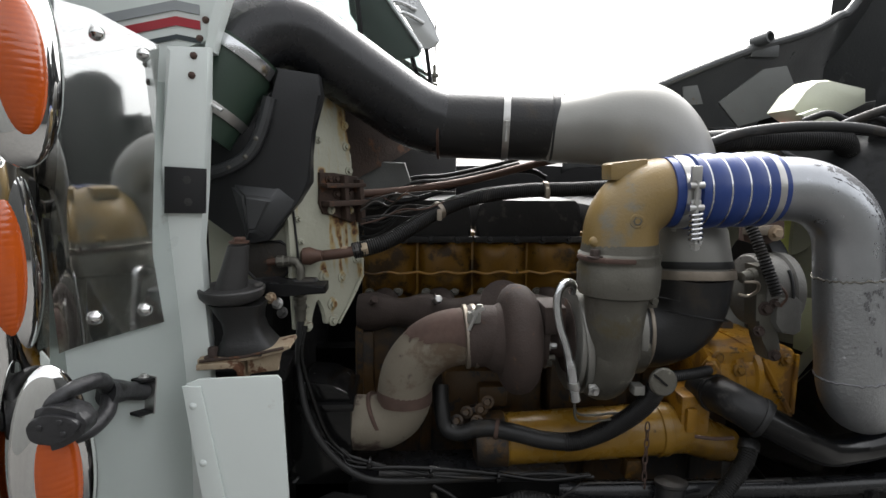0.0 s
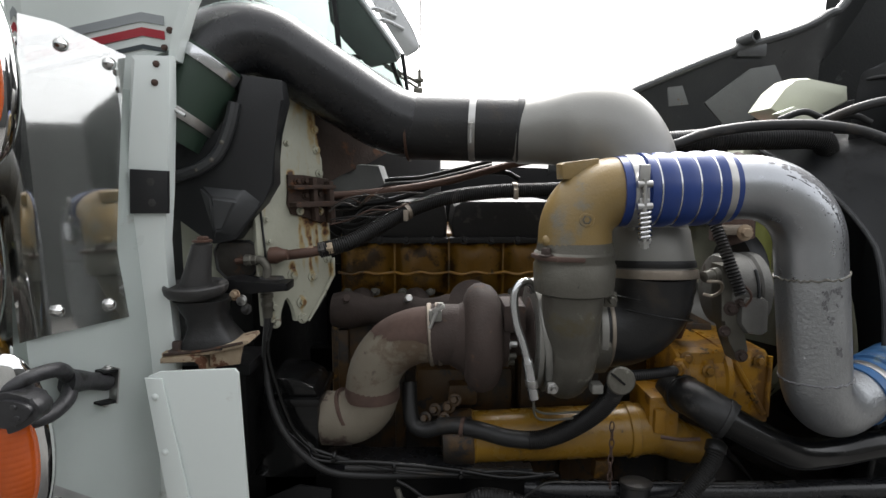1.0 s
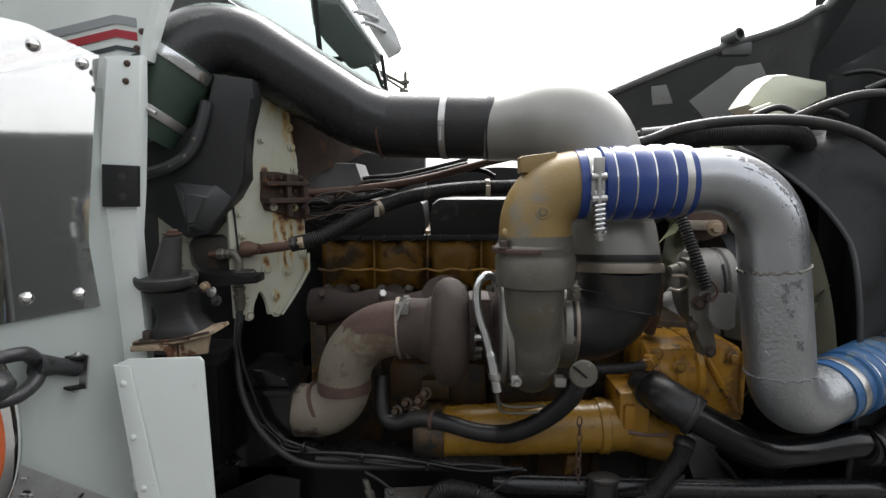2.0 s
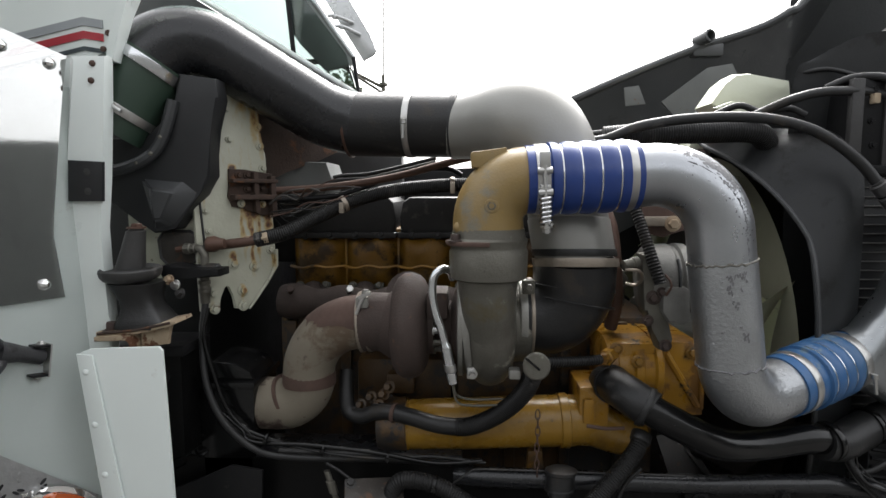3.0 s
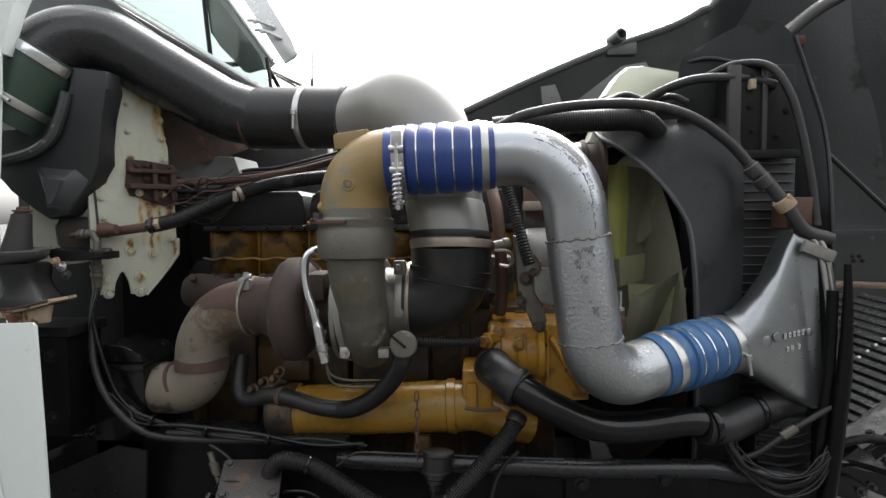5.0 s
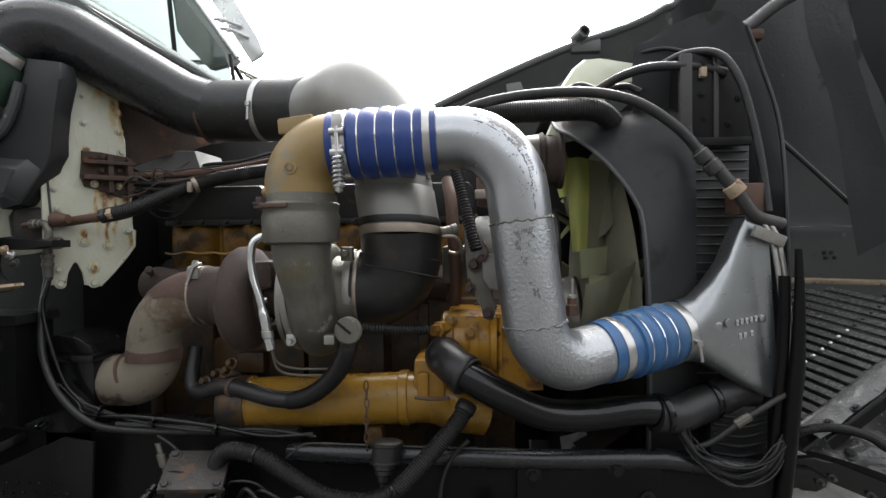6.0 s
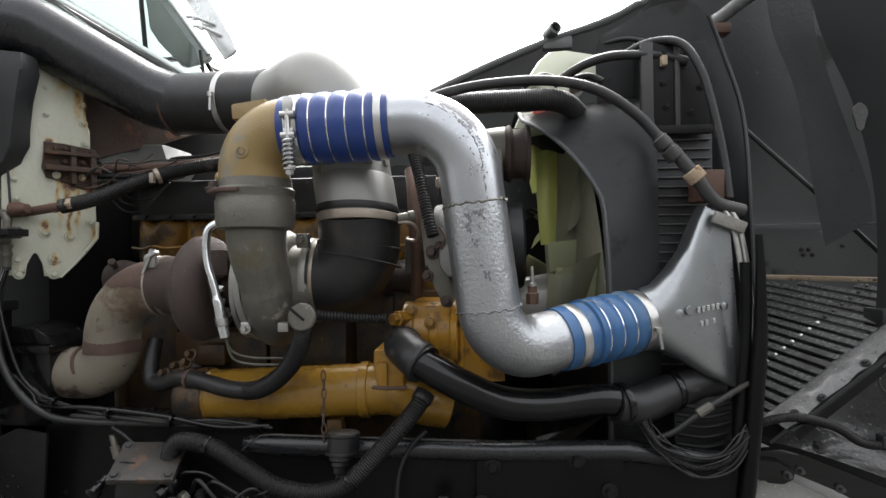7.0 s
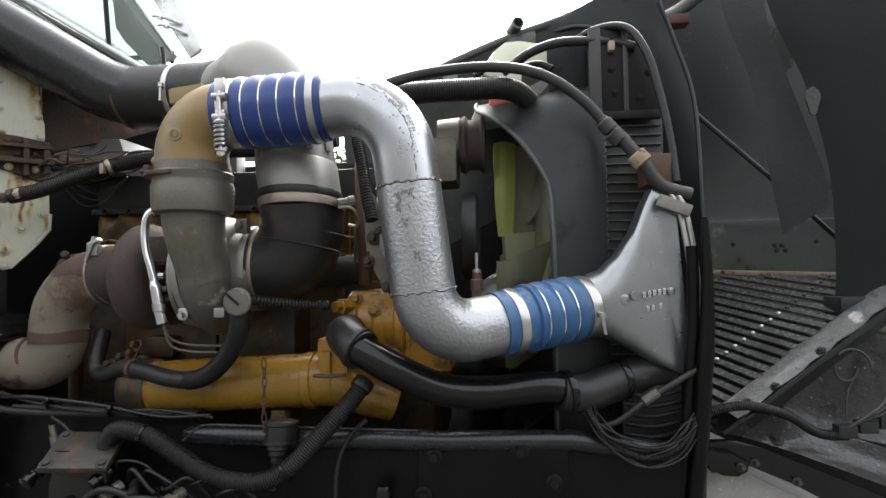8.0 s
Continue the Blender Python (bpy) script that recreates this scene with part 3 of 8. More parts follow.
for k in range(5):
    bm = B()
    x = -0.12 + 0.13 * k
    lathe(bm, (x, 1.118, 1.40), (0.3, -1, 0.5), [(0, 0.006), (0.02, 0.006), (0.021, 0.009), (0.03, 0.009), (0.032, 0.007)], 6)
    part("manifold_stud", bm, "steel" if k in (1, 3) else "rust", engine)
# side casting, filter head and lower fittings
bm = B()
box(bm, (0.03, 1.09, 1.13), (0.24, 1.18, 1.26), 0.015)
box(bm, (0.10, 1.06, 1.19), (0.16, 1.12, 1.235), 0.008)
box(bm, (0.25, 1.07, 1.15), (0.42, 1.18, 1.30), 0.016)
lathe(bm, (0.095, 1.07, 1.165), (0, -1, 0.1), [(0, 0.03), (0.02, 0.03), (0.024, 0.02), (0.04, 0.018)], 12)
part("side_casting", bm, "yellow_black", engine)
bm = B()
for p in ((0.100, 1.02, 1.205), (0.072, 1.03, 1.195), (0.112, 1.015, 1.222), (0.052, 1.02, 1.182), (0.09, 1.01, 1.185)):
    bolt(bm, p, (-0.3, -1, 0.4), 0.008, 0.014)
part("drain_fitting", bm, "yellow_black", engine)

# front housing: timing gear cover with its gusset
front = thing("front_housing", (0.63, 1.15, 1.1), "bright yellow cast engine front housing", "engine housing")
bm = B()
box(bm, (0.552, 1.00, 1.20), (0.66, 1.30, 1.325), 0.02)
lathe(bm, (0.580, 1.045, 1.262), (1, 0, 0), [(-0.035, 0.055), (-0.03, 0.064), (-0.012, 0.064), (-0.008, 0.058), (0.02, 0.058), (0.024, 0.063), (0.038, 0.063), (0.042, 0.059), (0.06, 0.060), (0.064, 0.066), (0.075, 0.066)], 32)
part("gear_cover", bm, "yellow", front)
bm = B()
prism(bm, [(0.650, 1.325), (0.735, 1.32), (0.748, 1.30), (0.748, 1.17), (0.650, 1.165)], 0.20, pose(0, 1.015, 0), 0.008)
sweep(bm, [(0.668, 1.013, 1.30), (0.735, 1.013, 1.19)], 0.007, 8)
sweep(bm, [(0.662, 1.013, 1.185), (0.662, 1.013, 1.318)], 0.006, 8)
sweep(bm, [(0.742, 1.013, 1.185), (0.742, 1.013, 1.31)], 0.005, 8)
part("gusset", bm, "yellow", front)
bm = B()
box(bm, (0.492, 0.985, 1.155), (0.553, 1.10, 1.238), 0.010)
box(bm, (0.500, 0.975, 1.165), (0.522, 1.0, 1.215), 0.006)
part("side_boss", bm, "yellow", front)
bm = B()
lathe(bm, (0.545, 0.985, 1.298), (-0.6, -0.8, 0), [(-0.02, 0.016), (0.006, 0.016), (0.008, 0.012), (0.02, 0.011)], 6)
part("plug_boss", bm, "yellow", front)
for p in ((0.566, 0.998, 1.312), (0.605, 0.985, 1.290), (0.566, 0.998, 1.215), (0.64, 0.995, 1.205), (0.72, 1.012, 1.30)):
    bm = B()
    bolt(bm, p, (0, -1, 0.1), 0.008, 0.008)
    part("bolt", bm, "yellow_dirty", front)

# oil cooler along the block
cooler = thing("oil_cooler", (0.3, 1.03, 1.07), "yellow painted tubular engine oil cooler", "oil cooler")
bm = B()
lathe(bm, (0.10, 1.03, 1.134), (1, 0, 0.045), [(0, 0.035), (0.004, 0.048), (0.03, 0.05), (0.034, 0.055), (0.05, 0.055), (0.054, 0.052), (0.36, 0.052), (0.362, 0.0555), (0.378, 0.0555), (0.38, 0.052), (0.42, 0.05)], 36)
part("tube", bm, "yellow_tube", cooler)
# dark cap: the shade at the cooler's left end is put into its colour
bm = B()
lathe(bm, (0.085, 1.03, 1.1333), (1, 0, 0.045), [(0, 0.03), (0.003, 0.05), (0.02, 0.0575), (0.062, 0.0575), (0.065, 0.054)], 36)
part("end_cap", bm, "yellow_black", cooler, "dirty end cap darkened for shade")
bm = B()
sweep(bm, spline([(0.49, 1.03, 1.151), (0.53, 1.03, 1.145), (0.58, 1.035, 1.122), (0.63, 1.05, 1.102)], 6), lambda u: 0.05 - 0.014 * u, 24)
part("bonnet", bm, "yellow_tube", cooler)
for x in (0.20, 0.41):
    bm = B()
    prism(bm, [(x - 0.018, 1.06), (x + 0.018, 1.06), (x + 0.014, 1.097), (x - 0.014, 1.097)], 0.03, pose(0, 1.0, 0), 0.003)
    part("foot", bm, "yellow_dirty", cooler)
bm = B()
ring(bm, (0.470, 1.03, 1.151), (1, 0, 0.045), 0.0535, 0.004, 0.0015)
part("seam_band", bm, "castdark", cooler)

# ---- turbocharger ----
AX, AZ = 0.985, 1.366
turbo = thing("turbocharger", (0.22, AX, 1.25), "diesel turbocharger with rusty turbine and grey compressor", "turbocharger")


def scroll(bm, x, big, r0, r1, start, sweep_deg, n=44, seg=22):
    pts = []
    for k in range(n + 1):
        a = radians(start + sweep_deg * k / n)
        rr = big - 0.25 * (r0 - r1) * k / n
        pts.append(V((x, AX + rr * math.cos(a), AZ + rr * math.sin(a))))
    return sweep(bm, pts, lambda u: r0 + (r1 - r0) * u, seg)


bm = B()
lathe(bm, (0.126, AX, AZ - 0.006), (1, 0, 0), [(-0.03, 0.05), (0.0, 0.068), (0.003, 0.082), (0.010, 0.094), (0.022, 0.1025), (0.036, 0.1035), (0.052, 0.0985), (0.062, 0.088), (0.068, 0.074), (0.072, 0.055)], 56)
sweep(bm, spline([(0.145, 1.06, AZ + 0.05), (0.15, 1.09, AZ + 0.03), (0.155, 1.13, AZ + 0.01)], 5), 0.045, 20)
lathe(bm, (0.118, AX, AZ), (1, 0, 0), [(-0.055, 0.056), (-0.05, 0.058), (0.0, 0.057), (0.010, 0.062), (0.016, 0.072)], 40)
part("turbine_housing", bm, "rust", turbo, "rusty brown cast iron turbine housing")
bm = B()
lathe(bm, (0.195, AX, AZ), (1, 0, 0), [(0, 0.062), (0.012, 0.062), (0.014, 0.04), (0.045, 0.042), (0.055, 0.07), (0.07, 0.075)], 28)
box(bm, (0.195, AX - 0.065, AZ + 0.02), (0.235, AX + 0.02, AZ + 0.07), 0.006)
part("center_housing", bm, "rust", turbo)
for k in range(7):
    bm = B()
    a = radians(100 + 28 * k)
    bolt(bm, (0.207, AX + 0.054 * math.cos(a), AZ + 0.054 * math.sin(a)), (1, 0, 0), 0.006, 0.014)
    part("bolt", bm, "steel" if k % 3 == 0 else "castdark", turbo)
bm = B()
lathe(bm, (0.252, AX, AZ), (1, 0, 0), [(0, 0.08), (0.0, 0.1), (0.002, 0.103), (0.010, 0.103), (0.012, 0.098)], 44)
part("backplate", bm, "cast", turbo, "pale grey backplate")
bm = B()
ring(bm, (0.268, AX, AZ), (1, 0, 0.10), 0.105, 0.012, 0.0025, 56)
part("band_clamp", bm, "cast", turbo, "pale steel band clamp round the compressor")
bm = B()
scroll(bm, 0.314, 0.080, 0.046, 0.028, 180, 340)
sweep(bm, spline([(0.307, 0.879, 1.50), (0.307, 0.884, 1.44), (0.313, 0.900, 1.38), (0.318, 0.905, 1.35)], 8), lambda u: 0.055 - 0.011 * u, 28)
lathe(bm, (0.26, AX, AZ), (1, 0, 0), [(0, 0.098), (0.02, 0.098), (0.03, 0.09), (0.06, 0.085), (0.09, 0.076), (0.13, 0.074)], 40)
part("compressor_housing", bm, "castdark", turbo, "dull grey cast aluminium compressor housing")
bm = B()
box(bm, (0.345, 0.875, 1.288), (0.365, 0.90, 1.305), 0.003)
part("lug", bm, "cast", turbo)
for z, y in ((1.292, 0.905), (1.445, 0.912)):
    bm = B()
    box(bm, (0.270, y - 0.012, z - 0.01), (0.286, y + 0.01, z + 0.012), 0.003)
    bolt(bm, (0.280, y - 0.012, z), (0, -1, 0), 0.006, 0.012)
    part("clamp_bolt", bm, "steel", turbo)
bm = B()
oil = spline([(0.244, 0.925, 1.462), (0.240, 0.915, 1.476), (0.227, 0.902, 1.482), (0.212, 0.895, 1.472), (0.208, 0.892, 1.445), (0.213, 0.888, 1.409), (0.224, 0.885, 1.376), (0.234, 0.884, 1.336), (0.239, 0.884, 1.308), (0.245, 0.886, 1.278)], 8)
sweep(bm, oil, lambda u: 0.0075 if u < 0.72 else 0.0098, 14)
part("oil_feed_tube", bm, "bright", turbo, "bent bright steel oil feed tube")
bm = B()
lathe(bm, (0.239, 0.884, 1.312), (0.15, 0, -1), [(0, 0.011), (0.012, 0.011), (0.014, 0.0095)], 14)
part("tube_collar", bm, "steel", turbo)
for dz in (0.0, 0.012):
    bm = B()
    sweep(bm, spline([(0.244, 0.888, 1.28), (0.252, 0.90, 1.25 - dz), (0.28, 0.915, 1.236 - dz), (0.33, 0.93, 1.232 - dz), (0.365, 0.935, 1.228 - dz)], 8), 0.0022, 8)
    part("thin_line", bm, "castdark", turbo)

# exhaust bends
exhaust = thing("exhaust_pipe", (-0.05, 1.01, 1.13), "tan coated exhaust downpipe with burnt rust patches", "exhaust pipe")
bm = B()
sweep(bm, fillet([(0.088, 0.988, 1.364), (-0.052, 1.0, 1.364), (-0.052, 1.01, 1.238)], 0.118, 16), lambda u: 0.0535 - 0.002 * u, 32)
part("upper_bend", bm, "exhaust", exhaust)
# burnt patch by the flange, where the coating has come away
rnd = random.Random(8)
way_ = evenly(fillet([(0.088, 0.988, 1.364), (-0.052, 1.0, 1.364), (-0.052, 1.01, 1.238)], 0.118, 40), 0.002)
bm = B()
patch = []
for k in range(46):
    phi = -40 + 4 * k
    reach = 0.108 if phi < 35 else 0.108 - 0.022 * (phi - 35) / 30 if phi < 65 else 0.086 - 0.045 * (phi - 65) / 20 if phi < 85 else max(0.022, 0.041 - 0.001 * (phi - 85))
    reach += rnd.uniform(-0.004, 0.004) + 0.004 * math.sin(phi * 0.11)
    row = []
    for i in range(15):
        at = min(len(way_) - 2, int(reach * i / 14 / 0.002))
        along = (way_[at + 1] - way_[at]).normalized()
        side = (V((0, -1, 0)) - along * along.dot(V((0, -1, 0)))).normalized()
        out = along.cross(side) * math.cos(radians(phi)) + side * math.sin(radians(phi))
        row.append(bm.verts.new(way_[at].lerp(way_[at + 1], (reach * i / 14 / 0.002) % 1) + out * 0.0542))
    patch.append(row)
for p, q in zip(patch, patch[1:]):
    for i in range(14):
        bm.faces.new((p[i], q[i], q[i + 1], p[i + 1]))
part("burnt_patch", bm, "rustband", exhaust, "dark rust where the coating has burnt off")
bm = B()
sweep(bm, fillet([(-0.052, 1.01, 1.246), (-0.056, 1.015, 1.184), (-0.19, 1.02, 1.186)], 0.062, 16), 0.0525, 32)
part("lower_bend", bm, "exhaust", exhaust)
bm = B()
ring(bm, (-0.052, 1.01, 1.242), (0, 0.06, 1), 0.0525, 0.026, 0.0012)
part("joint_band", bm, "rustband", exhaust, "dark rusted joint band")
bm = B()
ring(bm, (-0.098, 1.018, 1.194), (-0.80, 0.08, -0.42), 0.0530, 0.007, 0.0008, 40)
part("mitre_seam", bm, "rustband", exhaust, "dark rusted mitre seam")
vclamp = thing("v_band_clamp", (0.071, 0.99, 1.32), "tarnished steel v-band clamp on the turbo outlet", "clamp")
bm = B()
lathe(bm, (0.071, 0.989, 1.365), (1, 0, 0.06), [(-0.013, 0.054), (-0.011, 0.060), (-0.005, 0.0605), (-0.003, 0.0575), (0.003, 0.0575), (0.005, 0.0605), (0.011, 0.060), (0.013, 0.054)], 36)
part("band", bm, "band", vclamp)
bm = B()
box(bm, (0.060, 0.936, 1.402), (0.084, 0.950, 1.424), 0.004)
part("latch_block", bm, "cast", vclamp)
bm = B()
sweep(bm, [(0.062, 0.934, 1.392), (0.080, 0.934, 1.436)], 0.0034, 8)
lathe(bm, (0.078, 0.934, 1.431), (0.4, 0, 1), [(0, 0.006), (0.008, 0.006)], 6)
box(bm, (0.066, 0.930, 1.424), (0.090, 0.944, 1.431), 0.002, pose(0.078, 0.937, 1.427, 0, -24, 0) @ pose(-0.078, -0.937, -1.427))
part("t_bolt", bm, "steel", vclamp)
boxm = thing("exhaust_bracket", (-0.22, 1.02, 1.0), "black metal box bracket where the exhaust pipe ends", "bracket")
bm = B()
box(bm, (-0.262, 0.962, 0.98), (-0.150, 1.10, 1.235), 0.008)
part("body", bm, "gloss", boxm)
bm = B()
box(bm, (-0.268, 0.952, 1.234), (-0.144, 1.11, 1.250), 0.006)
prism(bm, [(-0.255, 1.25), (-0.150, 1.25), (-0.158, 1.268), (-0.19, 1.284), (-0.235, 1.288), (-0.255, 1.27)], 0.12, pose(0, 0.965, 0), 0.006)
part("lid", bm, "gloss", boxm)

# ---- charge air piping ----
delbow = thing("discharge_elbow", (0.30, 0.868, 1.47), "faded yellow and grey cast elbow above the compressor", "pipe elbow")
bm = B()
sweep(bm, fillet([(0.388, 0.870, 1.640), (0.306, 0.876, 1.640), (0.306, 0.879, 1.537)], 0.070, 16), lambda u: 0.056 + 0.006 * u, 36)
part("bend", bm, "ochre", delbow)
bm = B()
prism(bm, [(0.277, 1.660), (0.275, 1.684), (0.279, 1.687), (0.335, 1.694), (0.34, 1.66)], 0.044, pose(0, 0.853, 0), 0.003)
part("pad", bm, "ochre", delbow)
bm = B()
lathe(bm, (0.309, 0.820, 1.597), (-0.03, -1, 0.06), [(-0.01, 0.0135), (0.0, 0.0130), (0.003, 0.0115), (0.0034, 0.0085), (0.001, 0.008)], 20)
part("boss", bm, "ochre", delbow)
bm = B()
lathe(bm, (0.309, 0.8195, 1.597), (-0.03, -1, 0.06), [(-0.006, 0.0075), (0.0022, 0.0075), (0.0026, 0.005), (0.0008, 0.0045)], 6)
part("plug", bm, "castdark", delbow)
bm = B()
lathe(bm, (0.307, 0.879, 1.472), (0, 0, 1), [(-0.004, 0.058), (0.0, 0.066), (0.012, 0.0675), (0.046, 0.0685), (0.050, 0.066), (0.054, 0.066), (0.066, 0.068), (0.070, 0.064), (0.085, 0.062)], 44)
part("collar", bm, "castdark", delbow)
bm = B()
prism(bm, [(0.232, 0.872), (0.238, 0.836), (0.262, 0.812), (0.306, 0.806), (0.312, 0.90), (0.25, 0.90)], 0.008, Matrix(((1, 0, 0, 0), (0, 0, 1, 0), (0, 1, 0, 1.530), (0, 0, 0, 1))), 0.003)
part("clamp_ear", bm, "rustband", delbow, "brown rusty clamp ear")
bm = B()
bolt(bm, (0.250, 0.836, 1.538), (0, 0, 1), 0.008, 0.012)
part("bolt", bm, "rust", delbow)
# pimple on the casting where the mould was filled
bm = B()
lathe(bm, (0.247, 0.85, 1.562), (-1, -0.4, 0.2), [(-0.010, 0.012), (-0.004, 0.009), (0.0, 0.003)], 12)
part("casting_nub", bm, "ochre", delbow)


def bead_hose(name, a, b, r, colour, label, rings_at, swell=0.0035):
    """A silicone hose with rounded convolutions between two ends, and wire rings in its valleys."""
    a, b = V(a), V(b)
    t = thing(name, (a + b) / 2 - V((0, 0, r)), label, "hose")
    n = 90

    def radius(u):
        lo, hi = rings_at[0] - 0.09, rings_at[-1] + 0.09
        if lo < u < hi:
            k = (u - rings_at[0]) / (rings_at[1] - rings_at[0])
            return r + swell * abs(math.sin(math.pi * k)) ** 0.6
        return r
    bm = B()
    sweep(bm, [a.lerp(b, k / n) for k in range(n + 1)], radius, 48)
    part("sleeve", bm, colour, t)
    for u in rings_at:
        bm = B()
        ring(bm, a.lerp(b, u), b - a, r + 0.0005, 0.0028, 0.0012, 48)
        part("wire_ring", bm, "bright", t)
    return t


def hose_clamp(at, axis, r, width, label, spring=False, lug=0.0, mat="steel"):
    """A steel band clamp; with a spring-loaded T-bolt where asked."""
    at, axis = V(at), V(axis).normalized()
    t = thing("hose_clamp", at - V((0, 0, r)), label, "hose clamp", "hose clamps")
    bm = B()
    ring(bm, at, axis, r, width, 0.0016, 48)
    part("band", bm, mat, t)
    side = V((0, -1, 0))
    side = (side - axis * side.dot(axis)).normalized()
    up = side.cross(axis).normalized()
    if up.z < 0:
        up = -up
    q = at + side * (r + 0.006)
    if spring:
        for z0 in (0.012, -0.022):
            bm = B()
            p = q + up * z0
            lathe(bm, p - axis * width * 0.55, axis, [(0, 0.0055), (width * 1.1, 0.0055)], 12)
            box(bm, p - V((width * 0.4, 0.001, 0.0)) , p + V((width * 0.4, 0.006, 0.030 if z0 > 0 else 0.012)), 0.002)
            part("trunnion", bm, "steel", t)
        bm = B()
        sweep(bm, [q + up * 0.02 + side * 0.002, q - up * 0.088 + side * 0.002], 0.0035, 10)
        part("t_bolt", bm, "steel", t)
        bm = B()
        turns, top, low = 6, -0.030, -0.074
        pts = [q + side * 0.002 + up * (top + (low - top) * k / (turns * 12)) + (axis * math.cos(k * math.pi / 6) + side * math.sin(k * math.pi / 6)) * 0.0088 for k in range(turns * 12 + 1)]
        sweep(bm, pts, 0.0024, 7)
        part("spring", bm, "bright", t)
        bm = B()
        lathe(bm, q - up * 0.076 + side * 0.002, -up, [(0, 0.010), (0.003, 0.010), (0.004, 0.007), (0.010, 0.007)], 6)
        part("nut", bm, "steel", t)
    elif lug:
        bm = B()
        p = q + up * lug
        lathe(bm, p - up * 0.02, up, [(0, 0.0032), (0.028, 0.0032), (0.029, 0.006), (0.038, 0.006), (0.039, 0.003)], 10)
        part("worm_screw", bm, "steel", t)
    return t


H0, H1 = V((0.368, 0.868, 1.640)), V((0.553, 0.870, 1.647))
bead_hose("upper_charge_hose", H0, H1, 0.0575, "blue", "royal blue silicone charge hose with wire rings", (0.30, 0.465, 0.63, 0.795), 0.0042)
hose_clamp(H0.lerp(H1, 0.13), H1 - H0, 0.058, 0.021, "steel spring T-bolt clamp on the blue hose", spring=True)
hose_clamp(H0.lerp(H1, 0.885), H1 - H0, 0.0582, 0.023, "steel band clamp on the blue hose")

P = [V((0.545, 0.870, 1.6465)), V((0.676, 0.850, 1.650)), V((0.726, 0.850, 1.254)), V((0.915, 0.948, 1.282))]
charge = thing("charge_air_pipe", (0.70, 0.88, 1.21), "silver painted bent steel charge air pipe", "charge pipe")
bm = B()
top = fillet(P[:2] + [P[1].lerp(P[2], 0.365)], 0.105, 20)
sweep(bm, top, 0.0525, 40)
part("upper_bend", bm, "silver", charge)
bm = B()
sweep(bm, [P[1].lerp(P[2], 0.365 + 0.0445 * k) for k in range(11)], 0.0535, 40)
part("straight_section", bm, "rough_silver", charge, "pitted silver straight section")
bm = B()
sweep(bm, fillet([P[1].lerp(P[2], 0.80), P[2], P[3]], 0.080, 20), 0.0525, 40)
part("lower_bend", bm, "rough_silver", charge)
bm = B()
rnd = random.Random(12)
mid = V((0.575, 0.86, 1.545))
seam = []
for p in evenly(top, 0.004)[14:]:
    out = (p - mid).normalized() * 0.45 + V((0, -0.9, 0))
    seam.append(p + out.normalized() * 0.0522 + V((rnd.uniform(-0.0015, 0.0015), 0, rnd.uniform(-0.0015, 0.0015))))
sweep(bm, seam, lambda _: 0.0005 + 0.0013 * rnd.random() ** 2, 6)
part("weld_seam", bm, "scrape", charge, "dark spattered weld seam")
line = evenly(top, 0.004)


def scuff(p, ax, out, ra, rb_, turn, radius):
    """An uneven worn patch on a round pipe."""
    side = ax.cross(out)
    bm = B()
    rim = []
    for j in range(9):
        a = 2 * math.pi * j / 9
        e, w = ra * math.cos(a) * rnd.uniform(0.5, 1), rb_ * math.sin(a) * rnd.uniform(0.5, 1)
        along, across = e * math.cos(turn) - w * math.sin(turn), e * math.sin(turn) + w * math.cos(turn)
        rim.append(bm.verts.new(p + (out * radius + side * across).normalized() * radius + ax * along))
    bm.faces.new(rim)
    part("scuff", bm, "scrape", charge)


# worn patches gather where the bend has been rubbed: place along the bend, turn round it, spread, count
for at, tilt, spread, count in ((0.45, 0.78, 0.045, 170), (0.54, 0.82, 0.035, 120), (0.36, 0.95, 0.04, 70), (0.72, 0.50, 0.09, 70), (0.6, 0.3, 0.25, 14)):
    for k in range(count):
        i = int((len(line) - 2) * min(0.97, max(0.08, rnd.gauss(at, spread))))
        p, ax = line[i], (line[i + 1] - line[i]).normalized()
        out = (p - mid).normalized() * rnd.gauss(tilt, 0.12) + V((0, -0.85, 0))
        out = (out - ax * out.dot(ax)).normalized()
        wide = 1.0 if at > 0.58 else 1.9
        scuff(p, ax, out, wide * rnd.uniform(0.0008, 0.0036), wide * rnd.uniform(0.0005, 0.0020), rnd.uniform(-0.8, 0.8), 0.05262)
for at, turn_, count in ((0.44, -0.25, 15), (0.425, 0.12, 12), (0.52, -0.1, 6), (0.66, 0.1, 7)):
    for k in range(count):
        p, ax = P[1].lerp(P[2], rnd.gauss(at, 0.018)), (P[2] - P[1]).normalized()
        out = V((rnd.gauss(turn_, 0.07), -1, 0))
        out = (out - ax * out.dot(ax)).normalized()
        scuff(p, ax, out, rnd.uniform(0.002, 0.007), rnd.uniform(0.001, 0.003), rnd.uniform(-0.4, 0.4), 0.0542)
for u in (0.368, 0.808):
    bm = B()
    c, ax = P[1].lerp(P[2], u), (P[2] - P[1]).normalized()
    s = ax.cross(V((0, 1, 0))).normalized()
    w = ax.cross(s)
    rnd = random.Random(int(u * 100))
    pts = [c + (s * math.cos(a) + w * math.sin(a)) * 0.0535 + ax * rnd.uniform(-0.0022, 0.0022) for a in [2 * math.pi * k / 70 for k in range(71)]]
    sweep(bm, pts, lambda _: 0.0013 + 0.0013 * rnd.random(), 6)
    part("weld_bead", bm, "castdark" if u < 0.5 else "scrape", charge)

